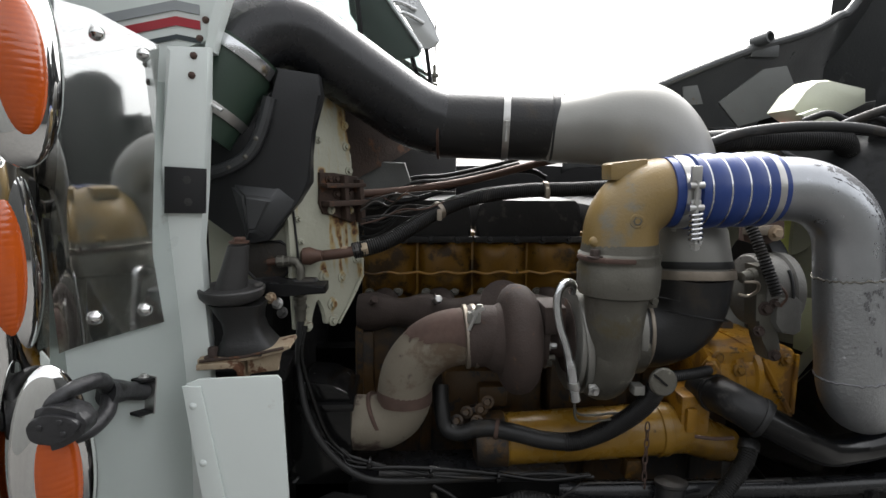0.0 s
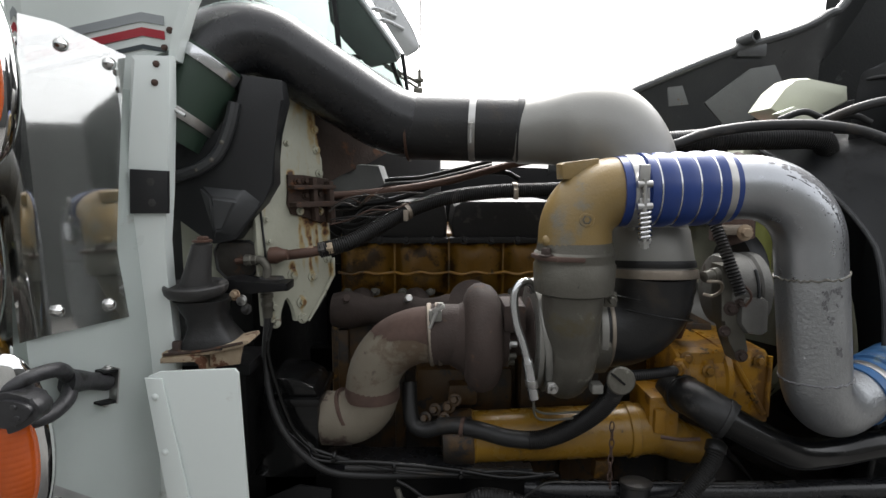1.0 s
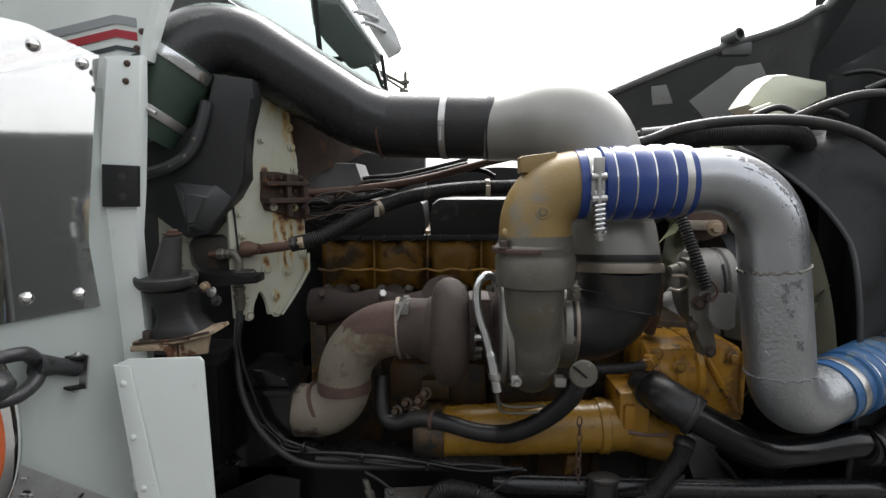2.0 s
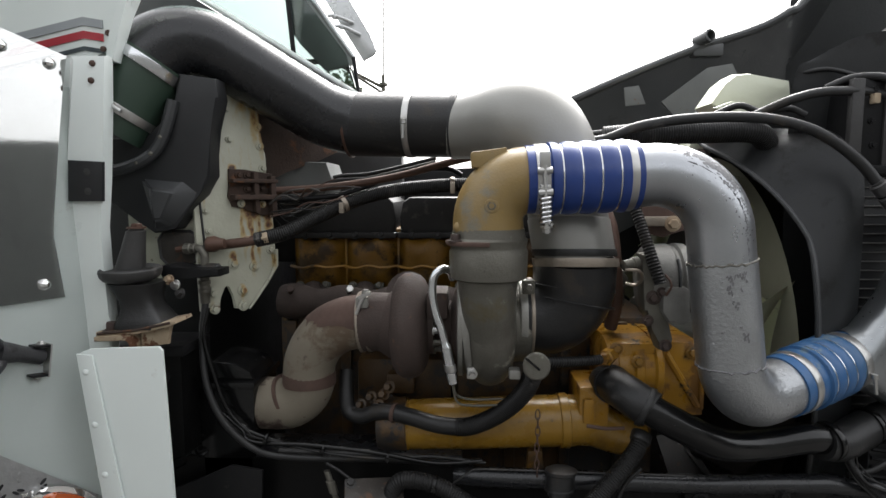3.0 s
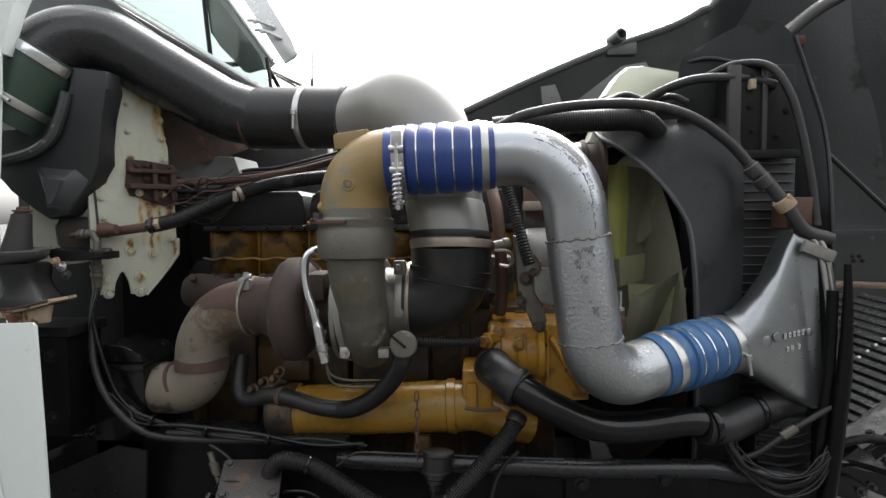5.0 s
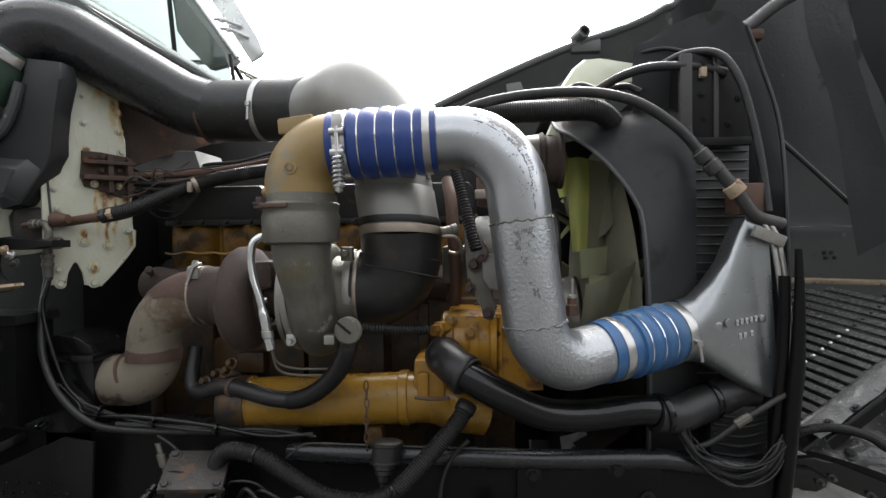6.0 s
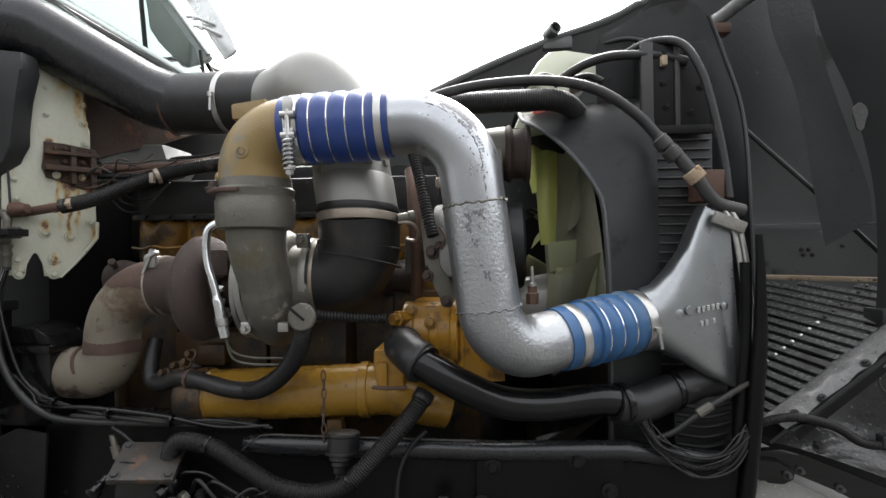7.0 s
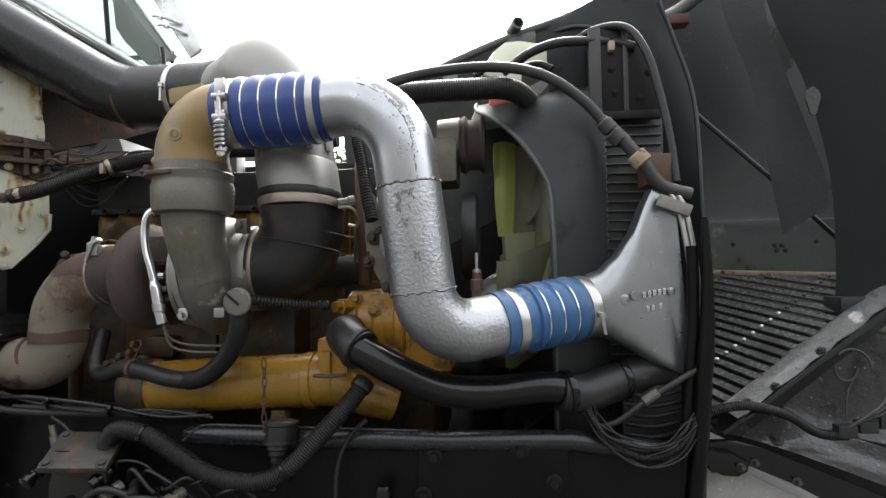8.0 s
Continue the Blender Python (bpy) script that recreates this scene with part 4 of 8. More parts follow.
L0, L1 = V((0.832, 0.905, 1.2697)), V((1.004, 0.994, 1.295))
bead_hose("lower_charge_hose", L0, L1, 0.0555, "skyblue", "faded light blue silicone charge hose with wire rings", (0.39, 0.54, 0.69), 0.0050)
hose_clamp(L0.lerp(L1, 0.15), L1 - L0, 0.056, 0.017, "bright steel band clamp on the pale blue hose")
hose_clamp(L0.lerp(L1, 0.90), L1 - L0, 0.056, 0.020, "tarnished steel band clamp on the pale blue hose", lug=-0.028)

cac = thing("charge_cooler_tank", (1.12, 1.03, 1.17), "cast aluminium charge air cooler end tank with raised writing", "cooler tank")
bm = B()
stations = [
    ((1.008, 1.236), (0.998, 1.352), 0.938, 0.112, 2.0),
    ((1.030, 1.236), (1.022, 1.360), 0.942, 0.108, 2.2),
    ((1.075, 1.214), (1.052, 1.386), 0.955, 0.098, 3.0),
    ((1.118, 1.188), (1.084, 1.428), 0.966, 0.085, 4.5),
    ((1.148, 1.175), (1.106, 1.478), 0.974, 0.072, 7.0),
    ((1.166, 1.168), (1.122, 1.508), 0.980, 0.062, 9.0),
    ((1.182, 1.170), (1.160, 1.498), 0.982, 0.056, 9.0),
]
fine = []
for i in range(31):
    f = i / 5
    k = min(5, int(f))
    f -= k
    a, b = stations[k], stations[k + 1]
    fine.append([V((a[j][0], 0, a[j][1])).lerp(V((b[j][0], 0, b[j][1])), f) for j in (0, 1)] + [a[j] + (b[j] - a[j]) * f for j in (2, 3, 4)])
rings, n = [], 56
for lo, hi, y0, thick, power in fine:
    row = []
    for k in range(n):
        a = 2 * math.pi * k / n
        c, d = math.cos(a), math.sin(a)
        h = 0.5 + 0.5 * abs(d) ** (2 / power) * math.copysign(1, d)
        p = lo.lerp(hi, h)
        p.y = y0 + thick * (0.5 + 0.5 * abs(c) ** (2 / power) * math.copysign(1, c))
        row.append(bm.verts.new(p))
    rings.append(row)
for p, q in zip(rings, rings[1:]):
    for k in range(n):
        bm.faces.new((p[k], p[(k + 1) % n], q[(k + 1) % n], q[k]))
bm.faces.new(rings[-1])
part("body", bm, "tank", cac)
for dx in (0.0, 0.011):
    bm = B()
    sweep(bm, spline([(1.150 + dx, 0.985, 1.505), (1.168 + dx, 0.98, 1.46), (1.181 + dx, 0.975, 1.36), (1.186 + dx, 0.975, 1.25), (1.180 + dx, 0.985, 1.165)], 8), 0.005, 10)
    part("edge_strip", bm, "steel", cac)
bm = B()
box(bm, (1.125, 0.962, 1.462), (1.185, 0.974, 1.484), 0.003, pose(1.155, 0.968, 1.473, 0, 22, 0) @ pose(-1.155, -0.968, -1.473))
part("strap", bm, "cast", cac)
for x, z, r in ((1.060, 1.306, 0.011), (1.148, 1.320, 0.0075)):
    bm = B()
    lathe(bm, (x, 0.952 + 0.24 * (x - 1.06) + 0.004, z), (0.25, -1, 0), [(-0.004, r), (0.002, r * 0.95), (0.003, r * 0.7)], 18)
    part("casting_pip", bm, "tank", cac)


def raised(at, strokes, parent):
    """Raised cast characters, too worn to read, as short upright bars."""
    for k in range(strokes):
        bm = B()
        p = V(at) + V((0.0095 * k, 0.003 * k, 0.0014 * k))
        box(bm, p, p + V((0.0058, 0.004, 0.0115)), 0.0014)
        part("cast_character", bm, "bright", parent)


raised((1.094, 0.9605, 1.309), 5, cac)
raised((1.100, 0.9625, 1.284), 2, cac)
raised((1.124, 0.9695, 1.288), 1, cac)
bm = B()
ring(bm, (1.080, 0.957, 1.314), (0.3, -1, 0), 0.0075, 0.004, 0.0014, 20)
part("casting_ring", bm, "tank", cac)
# ---- intake ----
intake = thing("intake_elbow", (0.478, 1.03, 1.48), "grey cast aluminium air intake elbow", "intake pipe")
E0, E1, E2 = V((0.474, 0.962, 1.490)), V((0.4287, 0.9929, 1.7646)), V((0.243, 1.106, 1.755))
EN = (E1 - E0).normalized()
bm = B()
sweep(bm, evenly(fillet([E0, E1, E2], 0.1137, 30), 0.008) + [E2], lambda u: 0.0735 - 0.009 * max(0, (u - 0.6275) / 0.3725) + 0.0142 * math.exp(-((u - 0.64) / 0.148) ** 2), 56)
part("bend", bm, "elbowcast", intake)
bm = B()
lathe(bm, E0, EN, [(0.022, 0.074), (0.022, 0.0765), (0.078, 0.0765), (0.082, 0.074)], 44)
part("cuff", bm, "elbowcast", intake)
bm = B()
ring(bm, E0 + EN * 0.016, EN, 0.0765, 0.013, 0.002, 44)
part("lip", bm, "rubber", intake)
for a in (200, 232, 305):
    bm = B()
    side = EN.cross(V((0, 1, 0))).normalized()
    out = (side * math.cos(radians(a)) + side.cross(EN) * math.sin(radians(a))).normalized()
    if out.y > 0:
        out = -out
    box(bm, (-0.006, -0.004, -0.016), (0.006, 0.004, 0.016), 0.002, look(E0 + EN * 0.10 + out * 0.074, E0 + EN * 0.10 + out) @ pose(0, 0, 0, 90, 0, 0))
    part("cast_lug", bm, "cast", intake)
relbow = thing("rubber_elbow", (0.46, 0.99, 1.3), "black rubber elbow from intake to compressor", "hose elbow")
bm = B()
sweep(bm, fillet([(0.378, AX, 1.380), (0.474, 0.978, 1.372), E0 + EN * 0.004], 0.072, 18), lambda u: 0.0735 + 0.0045 * u, 40)
part("bend", bm, "rubber", relbow)
for z, r, tilt in ((1.412, 0.0768, 0.016), (1.440, 0.0772, 0.010)):
    bm = B()
    pts = [V((0.472 + (r + 0.001) * math.cos(a), 0.972 + (r + 0.001) * math.sin(a), z + tilt * math.cos(a + 2.6))) for a in [2 * math.pi * k / 40 for k in range(41)]]
    sweep(bm, pts, 0.0022, 6)
    part("rib", bm, "rubber", relbow)
hose_clamp(E0 - EN * 0.002, EN, 0.0785, 0.016, "dull wide steel clamp round the rubber elbow's top", mat="band")
hose_clamp((0.376, AX, 1.378), (1, 0, 0), 0.0755, 0.013, "steel band clamp at the compressor inlet", mat="cast")
hose_clamp((0.392, AX, 1.378), (1, 0, 0), 0.0752, 0.007, "narrow steel band beside the compressor inlet", mat="band")
bm = B()
box(bm, (0.370, 0.905, 1.436), (0.392, 0.924, 1.462), 0.003)
bolt(bm, (0.381, 0.905, 1.450), (0, -1, 0), 0.007, 0.012)
single("clamp_block", bm, "castdark", "steel bolt block of the inlet clamp", "clamp")
# worm housing of the wide clamp, standing off to the side
wk = thing("clamp_worm", (0.563, 0.93, 1.47), "greasy worm housing of the wide steel clamp", "clamp")
bm = B()
lathe(bm, (0.552, 0.925, 1.486), (0.9, 0.3, 0.15), [(0, 0.006), (0.002, 0.010), (0.020, 0.010), (0.022, 0.012), (0.032, 0.012), (0.033, 0.006)], 12)
part("housing", bm, "castdark", wk)
bm = B()
sweep(bm, spline([(0.556, 0.92, 1.48), (0.580, 0.918, 1.478), (0.590, 0.93, 1.462), (0.583, 0.945, 1.448), (0.566, 0.95, 1.45)], 6), 0.003, 8)
part("strap_tail", bm, "band", wk)

air = thing("air_intake_pipe", (-0.1, 1.1, 1.7), "satin black bent air intake tube", "intake pipe")
S0, S1 = V((0.258, 1.100, 1.760)), V((0.018, 1.136, 1.768))
bm = B()
sweep(bm, fillet([(0.035, 1.134, 1.768), (-0.02, 1.128, 1.775), (-0.298, 0.990, 1.945), (-0.345, 0.963, 1.845)], [0.25, 0.10], 24), 0.0665, 44)
part("tube", bm, "pipe", air)
bm = B()
sweep(bm, [S0.lerp(S1, k / 12) for k in range(13)], lambda u: 0.0668 + 0.0012 * u, 40)
part("rubber_sleeve", bm, "rubber", air, "black rubber joining sleeve")
bm = B()
ring(bm, (0.018, 1.136, 1.768), (1, -0.1, 0), 0.0685, 0.005, 0.003, 40)
part("bead", bm, "copper", air, "rusty brown bead at the joint")
hose_clamp(S0.lerp(S1, 0.44), S1 - S0, 0.0675, 0.013, "bright steel worm clamp on the intake sleeve", lug=-0.015)
bm = B()
ring(bm, S0.lerp(S1, -0.04), S1 - S0, 0.0675, 0.010, 0.002, 40)
part("bead", bm, "cast", intake)
hose_clamp(S0.lerp(S1, 0.05), S1 - S0, 0.0675, 0.013, "blackened worm clamp beside the grey elbow", mat="flat")
ghose = thing("air_cleaner_hose", (-0.41, 0.96, 1.7), "dark green rubber hose joining the intake tube", "hose")
bm = B()
sweep(bm, [V((-0.322, 0.970, 1.868)).lerp(V((-0.402, 0.943, 1.740)), k / 10) for k in range(11)], 0.0705, 40)
part("sleeve", bm, "green", ghose)
hose_clamp((-0.330, 0.967, 1.856), (-0.53, -0.18, -0.847), 0.0725, 0.019, "bright steel band clamp on the green hose", mat="bright")
hose_clamp((-0.380, 0.950, 1.775), (-0.53, -0.18, -0.847), 0.072, 0.016, "dull steel band clamp low on the green hose", lug=-0.03)

# ---- firewall and cab mount ----
FW = Matrix(((0.68, -0.73, -0.05, -0.205 + 0.05 * 1.48), (0.73, 0.68, 0.045, 1.01 - 0.045 * 1.48), (0, 0, 1, 0), (0, 0, 0, 1)))
FN = V((0.73, -0.68, 0))
fire = thing("firewall", (-0.23, 1.07, 1.36), "dirty white steel firewall edge streaked with rust", "firewall", kind="structure")
bm = B()
rnd = random.Random(4)
edge = [(0.080 + 0.008 * k / 9 + rnd.uniform(-0.004, 0.005), 1.80 - 0.0165 * k) for k in range(10)]
prism(bm, [(-0.066, 1.86), (0.03, 1.86), (0.07, 1.82)] + edge + [(0.101, 1.64), (0.094, 1.54), (0.099, 1.493), (0.097, 1.466), (0.076, 1.436), (0.054, 1.409), (0.028, 1.380), (0.003, 1.386), (0.0, 1.412), (-0.005, 1.432), (-0.012, 1.439), (-0.020, 1.432), (-0.026, 1.412), (-0.029, 1.389), (-0.066, 1.389)], 0.012, FW, 0.003)
part("panel", bm, "firewall", fire)
bm = B()
sweep(bm, [FW @ V((u, -0.003, z)) for u, z in ((0.098, 1.50), (0.097, 1.466), (0.076, 1.436), (0.054, 1.409), (0.030, 1.382))], lambda u: 0.0045 - 0.002 * u, 8)
part("folded_rim", bm, "firewall", fire, "pale folded rim of the firewall")
for u, z, r in ((-0.021, 1.733, 0.0052), (0.011, 1.727, 0.0045), (0.011, 1.785, 0.0035), (0.004, 1.477, 0.0075), (0.048, 1.468, 0.0068), (0.020, 1.421, 0.0075), (0.019, 1.390, 0.007), (-0.040, 1.391, 0.0065), (-0.042, 1.421, 0.0065), (0.076, 1.756, 0.0055), (0.077, 1.717, 0.0055), (0.080, 1.671, 0.0055), (-0.045, 1.585, 0.004), (-0.042, 1.545, 0.004), (0.086, 1.50, 0.006)):
    bm = B()
    bolt(bm, FW @ V((u, -0.001, z)), FN, r, 0.007)
    part("bolt", bm, "firewall", fire)


# rusted open bracket: back strip, two ribs and a shelf that carries the pipes
bm = B()
rs = random.Random(15)
prism(bm, [(0.002 + rs.uniform(-0.003, 0.003), 1.668), (0.04, 1.670 + rs.uniform(-0.003, 0.003)), (0.098, 1.660), (0.10, 1.632), (0.098, 1.60), (0.094, 1.578), (0.074, 1.571), (0.058, 1.580), (0.030, 1.588), (0.008, 1.592), (0.0, 1.612), (0.004, 1.64)], 0.006, FW @ pose(0, -0.006, 0), 0.002)
part("rusted_bracket", bm, "rusty", fire, "heavily rusted bracket plate")
for u0, u1, z0, z1, d in ((0.004, 0.102, 1.640, 1.648, 0.026), (0.004, 0.104, 1.606, 1.616, 0.030), (0.050, 0.060, 1.58, 1.662, 0.022), (0.086, 0.097, 1.572, 1.655, 0.024)):
    bm = B()
    box(bm, (u0, -d, z0), (u1, -0.005, z1), 0.002, FW)
    part("bracket_rib", bm, "rusty", fire)
for u, z in ((0.024, 1.655), (0.040, 1.628), (0.072, 1.630), (0.026, 1.598), (0.072, 1.596), (0.042, 1.656)):
    bm = B()
    bolt(bm, FW @ V((u, -0.007, z)), FN, 0.005, 0.007)
    part("bracket_bolt", bm, "firewall" if z < 1.6 else "rusty", fire)
bm = B()
sweep(bm, [FW @ V((-0.058, -0.002, 1.68)), FW @ V((-0.055, -0.002, 1.60)), FW @ V((-0.052, -0.002, 1.53)), FW @ V((-0.054, -0.002, 1.40))], 0.0022, 6)
part("seam", bm, "flat", fire, "dark open seam")
bm = B()
prism(bm, [(-0.40, 1.60), (-0.247, 1.60), (-0.246, 1.47), (-0.252, 1.460), (-0.300, 1.452), (-0.347, 1.447), (-0.40, 1.46)], 0.010, pose(0, 0.988, 0), 0.003)
part("corner_plate", bm, "firewall", fire)
bm = B()
prism(bm, [(-0.336, 1.528), (-0.326, 1.544), (-0.272, 1.545), (-0.258, 1.535), (-0.256, 1.496), (-0.270, 1.480), (-0.318, 1.477), (-0.332, 1.492)], 0.010, pose(0, 0.980, 0), 0.004)
part("access_cover", bm, "oil_and_shade", fire, "oily brown access cover")
bm = B()
sweep(bm, [(-0.336, 0.981, 1.528), (-0.326, 0.981, 1.544), (-0.272, 0.981, 1.545), (-0.258, 0.981, 1.535), (-0.256, 0.981, 1.496), (-0.270, 0.981, 1.480), (-0.318, 0.981, 1.477), (-0.332, 0.981, 1.492), (-0.336, 0.981, 1.528)], 0.003, 6)
part("cover_bead", bm, "rubber", fire, "black rubber bead round the access cover")
bm = B()
box(bm, (-0.60, 1.19, 0.6), (-0.34, 2.2, 1.86), 0.004)
single("bulkhead", bm, "black", "dark sooty cab bulkhead behind the engine", "bulkhead", kind="structure")
bm = B()
prism(bm, [(0.085, 1.83), (0.42, 1.84), (0.42, 1.762), (0.33, 1.735), (0.24, 1.695), (0.16, 1.668), (0.10, 1.64), (0.09, 1.66)], 0.02, FW @ pose(0, 0.03, 0), 0.003)
single("heat_shield", bm, "rusty", "rusted brown shield with peeling white paint", "shield")
bm = B()
prism(bm, [(-0.235, 1.60), (-0.06, 1.61), (-0.035, 1.645), (-0.05, 1.690), (-0.21, 1.697)], 0.14, pose(0, 1.185, 0), 0.010)
single("heater_box", bm, "plategrey", "pale grey heater case behind the cables", "heater")

bm = B()
box(bm, (-0.34, 1.50, 1.42), (0.09, 1.56, 1.785), 0.01)
single("cowl_tray", bm, "dust", "dark dusty cowl tray behind the engine", "cowl", kind="structure")
duct = thing("air_duct", (-0.32, 0.96, 1.55), "black moulded plastic air duct cover", "air duct")
bm = B()
prism(bm, [(-0.265, 1.84), (-0.195, 1.83), (-0.190, 1.795), (-0.213, 1.740), (-0.212, 1.651), (-0.234, 1.617), (-0.284, 1.551), (-0.325, 1.543), (-0.352, 1.563), (-0.40, 1.60), (-0.44, 1.64), (-0.44, 1.72), (-0.33, 1.72), (-0.275, 1.76)], 0.045, pose(0, 0.947, 0), 0.006)
part("body", bm, "flat", duct)
bm = B()
rim = [V((-0.345, 0.948, 1.648)), V((-0.268, 0.948, 1.640)), V((-0.222, 0.948, 1.650)), V((-0.238, 0.948, 1.615)), V((-0.286, 0.948, 1.557)), V((-0.323, 0.948, 1.551)), V((-0.342, 0.948, 1.570))]
peak = [V((-0.320, 0.930, 1.628)), V((-0.276, 0.930, 1.622)), V((-0.300, 0.930, 1.570)), V((-0.317, 0.930, 1.568))]
rv, pv = [bm.verts.new(p) for p in rim], [bm.verts.new(p) for p in peak]
for f in ((0, 1, 8, 7), (1, 2, 3, 8), (3, 4, 9, 8), (4, 5, 10, 9), (5, 6, 0, 7), (5, 7, 10), (7, 8, 9, 10)):
    allv = rv + pv
    bm.faces.new([allv[k] for k in f])
bmesh.ops.bevel(bm, geom=list(bm.edges), offset=0.004, segments=2, affect="EDGES")
part("raised_face", bm, "shroud", duct, "faceted raised face of the duct")
bm = B()
sweep(bm, spline([(-0.275, 0.945, 1.79), (-0.287, 0.942, 1.745), (-0.305, 0.940, 1.705), (-0.330, 0.938, 1.682), (-0.365, 0.936, 1.667), (-0.42, 0.935, 1.655)], 6), 0.011, 10)
part("flange", bm, "shroud", duct)
for p in ((-0.296, 0.932, 1.722), (-0.314, 0.930, 1.692), (-0.341, 0.929, 1.675), (-0.383, 0.928, 1.662)):
    bm = B()
    rivet(bm, p, (0, -1, 0), 0.0048)
    part("screw", bm, "castdark", duct)

mount = thing("cab_mount", (-0.315, 0.89, 1.39), "black rubber cab mount in a cast bracket", "cab mount")
bm = B()
lathe(bm, (-0.327, 0.870, 1.488), (0.22, -0.02, 1), [(-0.004, 0.0255), (0.004, 0.0245), (0.03, 0.0205), (0.060, 0.0170), (0.066, 0.0165), (0.068, 0.0125), (0.071, 0.0125)], 28)
part("post", bm, "dust", mount)
bm = B()
lathe(bm, (-0.326, 0.868, 1.476), (0.06, -0.05, 1), [(-0.012, 0.034), (-0.008, 0.044), (-0.002, 0.049), (0.006, 0.0510), (0.010, 0.0505), (0.012, 0.048), (0.009, 0.043), (0.007, 0.034), (0.010, 0.026)], 40)
part("saucer", bm, "dust", mount)
bm = B()
prism(bm, [(-0.30, 1.485), (-0.275, 1.488), (-0.24, 1.478), (-0.185, 1.480), (-0.185, 1.466), (-0.25, 1.462), (-0.29, 1.462)], 0.05, pose(0, 0.905, 0), 0.004)
part("arm", bm, "black", mount)
bm = B()
rows = [(1.462, -0.358, -0.274, 0.040), (1.448, -0.350, -0.279, 0.036), (1.432, -0.341, -0.280, 0.032), (1.416, -0.338, -0.274, 0.033), (1.402, -0.342, -0.264, 0.038), (1.392, -0.348, -0.256, 0.042), (1.384, -0.350, -0.256, 0.042)]
loops = []
for z, x0, x1, half in rows:
    row = []
    for k in range(24):
        c, d = math.cos(2 * math.pi * k / 24), math.sin(2 * math.pi * k / 24)
        row.append(bm.verts.new(((x0 + x1) / 2 + (x1 - x0) / 2 * abs(c) ** 0.5 * math.copysign(1, c), 0.872 + half * abs(d) ** 0.5 * math.copysign(1, d), z)))
    loops.append(row)
for p, q in zip(loops, loops[1:]):
    for k in range(24):
        bm.faces.new((p[k], p[(k + 1) % 24], q[(k + 1) % 24], q[k]))
bm.faces.new(loops[0])
bm.faces.new(loops[-1][::-1])
part("rubber_bush", bm, "rubber", mount)
bm = B()
bolt(bm, (-0.312, 0.869, 1.558), (0.15, 0, 1), 0.010, 0.008)
part("nut", bm, "copper", mount)
for p, m_ in (((-0.262, 0.898, 1.452), "steel"), ((-0.272, 0.895, 1.462), "rustpale"), ((-0.255, 0.90, 1.436), "dust")):
    bm = B()
    bolt(bm, p, (-0.2, -1, 0.3), 0.006, 0.010)
    part("bolt", bm, m_, mount)
mb = thing("mount_bracket", (-0.32, 0.88, 1.35), "flaking rusty steel bracket with two curled flanges", "bracket")
bm = B()
prism(bm, [(-0.372, 1.379), (-0.30, 1.386), (-0.243, 1.399), (-0.232, 1.401), (-0.230, 1.396), (-0.242, 1.390), (-0.30, 1.377), (-0.372, 1.371)], 0.06, pose(0, 0.832, 0), 0.0015)
part("plate", bm, "rustpale", mb)
bm = B()
prism(bm, [(-0.372, 1.372), (-0.325, 1.376), (-0.310, 1.374), (-0.304, 1.364), (-0.303, 1.34), (-0.308, 1.34), (-0.310, 1.362), (-0.316, 1.368), (-0.372, 1.364)], 0.055, pose(0, 0.826, 0), 0.0012)
part("curled_flange", bm, "rustpale", mb)
bm = B()
prism(bm, [(-0.300, 1.376), (-0.245, 1.388), (-0.250, 1.375), (-0.252, 1.356), (-0.30, 1.35)], 0.008, pose(0, 0.845, 0), 0.0012)
part("web", bm, "rustpale", mb)
bm = B()
bolt(bm, (-0.350, 0.842, 1.380), (0, 0, 1), 0.009, 0.016)
part("bolt", bm, "rust", mb)
bm = B()
sweep(bm, [(-0.368, 0.831, 1.377), (-0.30, 0.831, 1.384), (-0.240, 0.831, 1.397)], 0.0026, 6)
part("flaking_edge", bm, "rusty", mb, "flaking rust along the plate edge")
bm = B()
box(bm, (-0.42, 0.90, 1.12), (-0.26, 1.0, 1.335), 0.01)
under = thing("chassis_bracket", (-0.34, 0.95, 1.12), "black steel chassis bracket beneath the cab mount", "bracket")
part("body", bm, "sootblack", under)
bm = B()
box(bm, (-0.425, 0.894, 1.318), (-0.252, 1.005, 1.338), 0.004)
part("top_flange", bm, "black", under)
for x, z in ((-0.385, 1.28), (-0.295, 1.28), (-0.295, 1.16)):
    bm = B()
    bolt(bm, (x, 0.9, z), (0, -1, 0), 0.008, 0.008)
    part("bolt", bm, "black", under)

# ---- cab side ----
cowl = thing("cab_cowl", (-0.42, 0.87, 1.0), "white painted cab cowl with a door post edge", "truck cab")
bm = B()
prism(bm, [(-1.5, 0.75), (-0.425, 0.75), (-0.418, 1.45), (-0.41, 1.70), (-0.400, 1.852), (-0.35, 1.862), (-0.32, 1.92), (-0.25, 2.06), (-0.22, 2.3), (-1.5, 2.3)], 0.02, pose(0, 0.885, 0), 0.004)
part("side_panel", bm, "white", cowl)
bm = B()
prism(bm, [(-0.424, 1.10), (-0.358, 1.10), (-0.359, 1.40), (-0.363, 1.50), (-0.364, 1.56), (-0.355, 1.64), (-0.345, 1.77), (-0.338, 1.85), (-0.40, 1.85), (-0.414, 1.68), (-0.424, 1.43)], 0.026, pose(0, 0.850, 0), 0.008)
prism(bm, [(-0.354, 1.845), (-0.338, 1.845), (-0.328, 1.89), (-0.303, 1.96), (-0.258, 2.06), (-0.273, 2.06), (-0.318, 1.96), (-0.343, 1.89)], 0.03, pose(0, 0.872, 0), 0.004)
part("post", bm, "white", cowl)
bm = B()
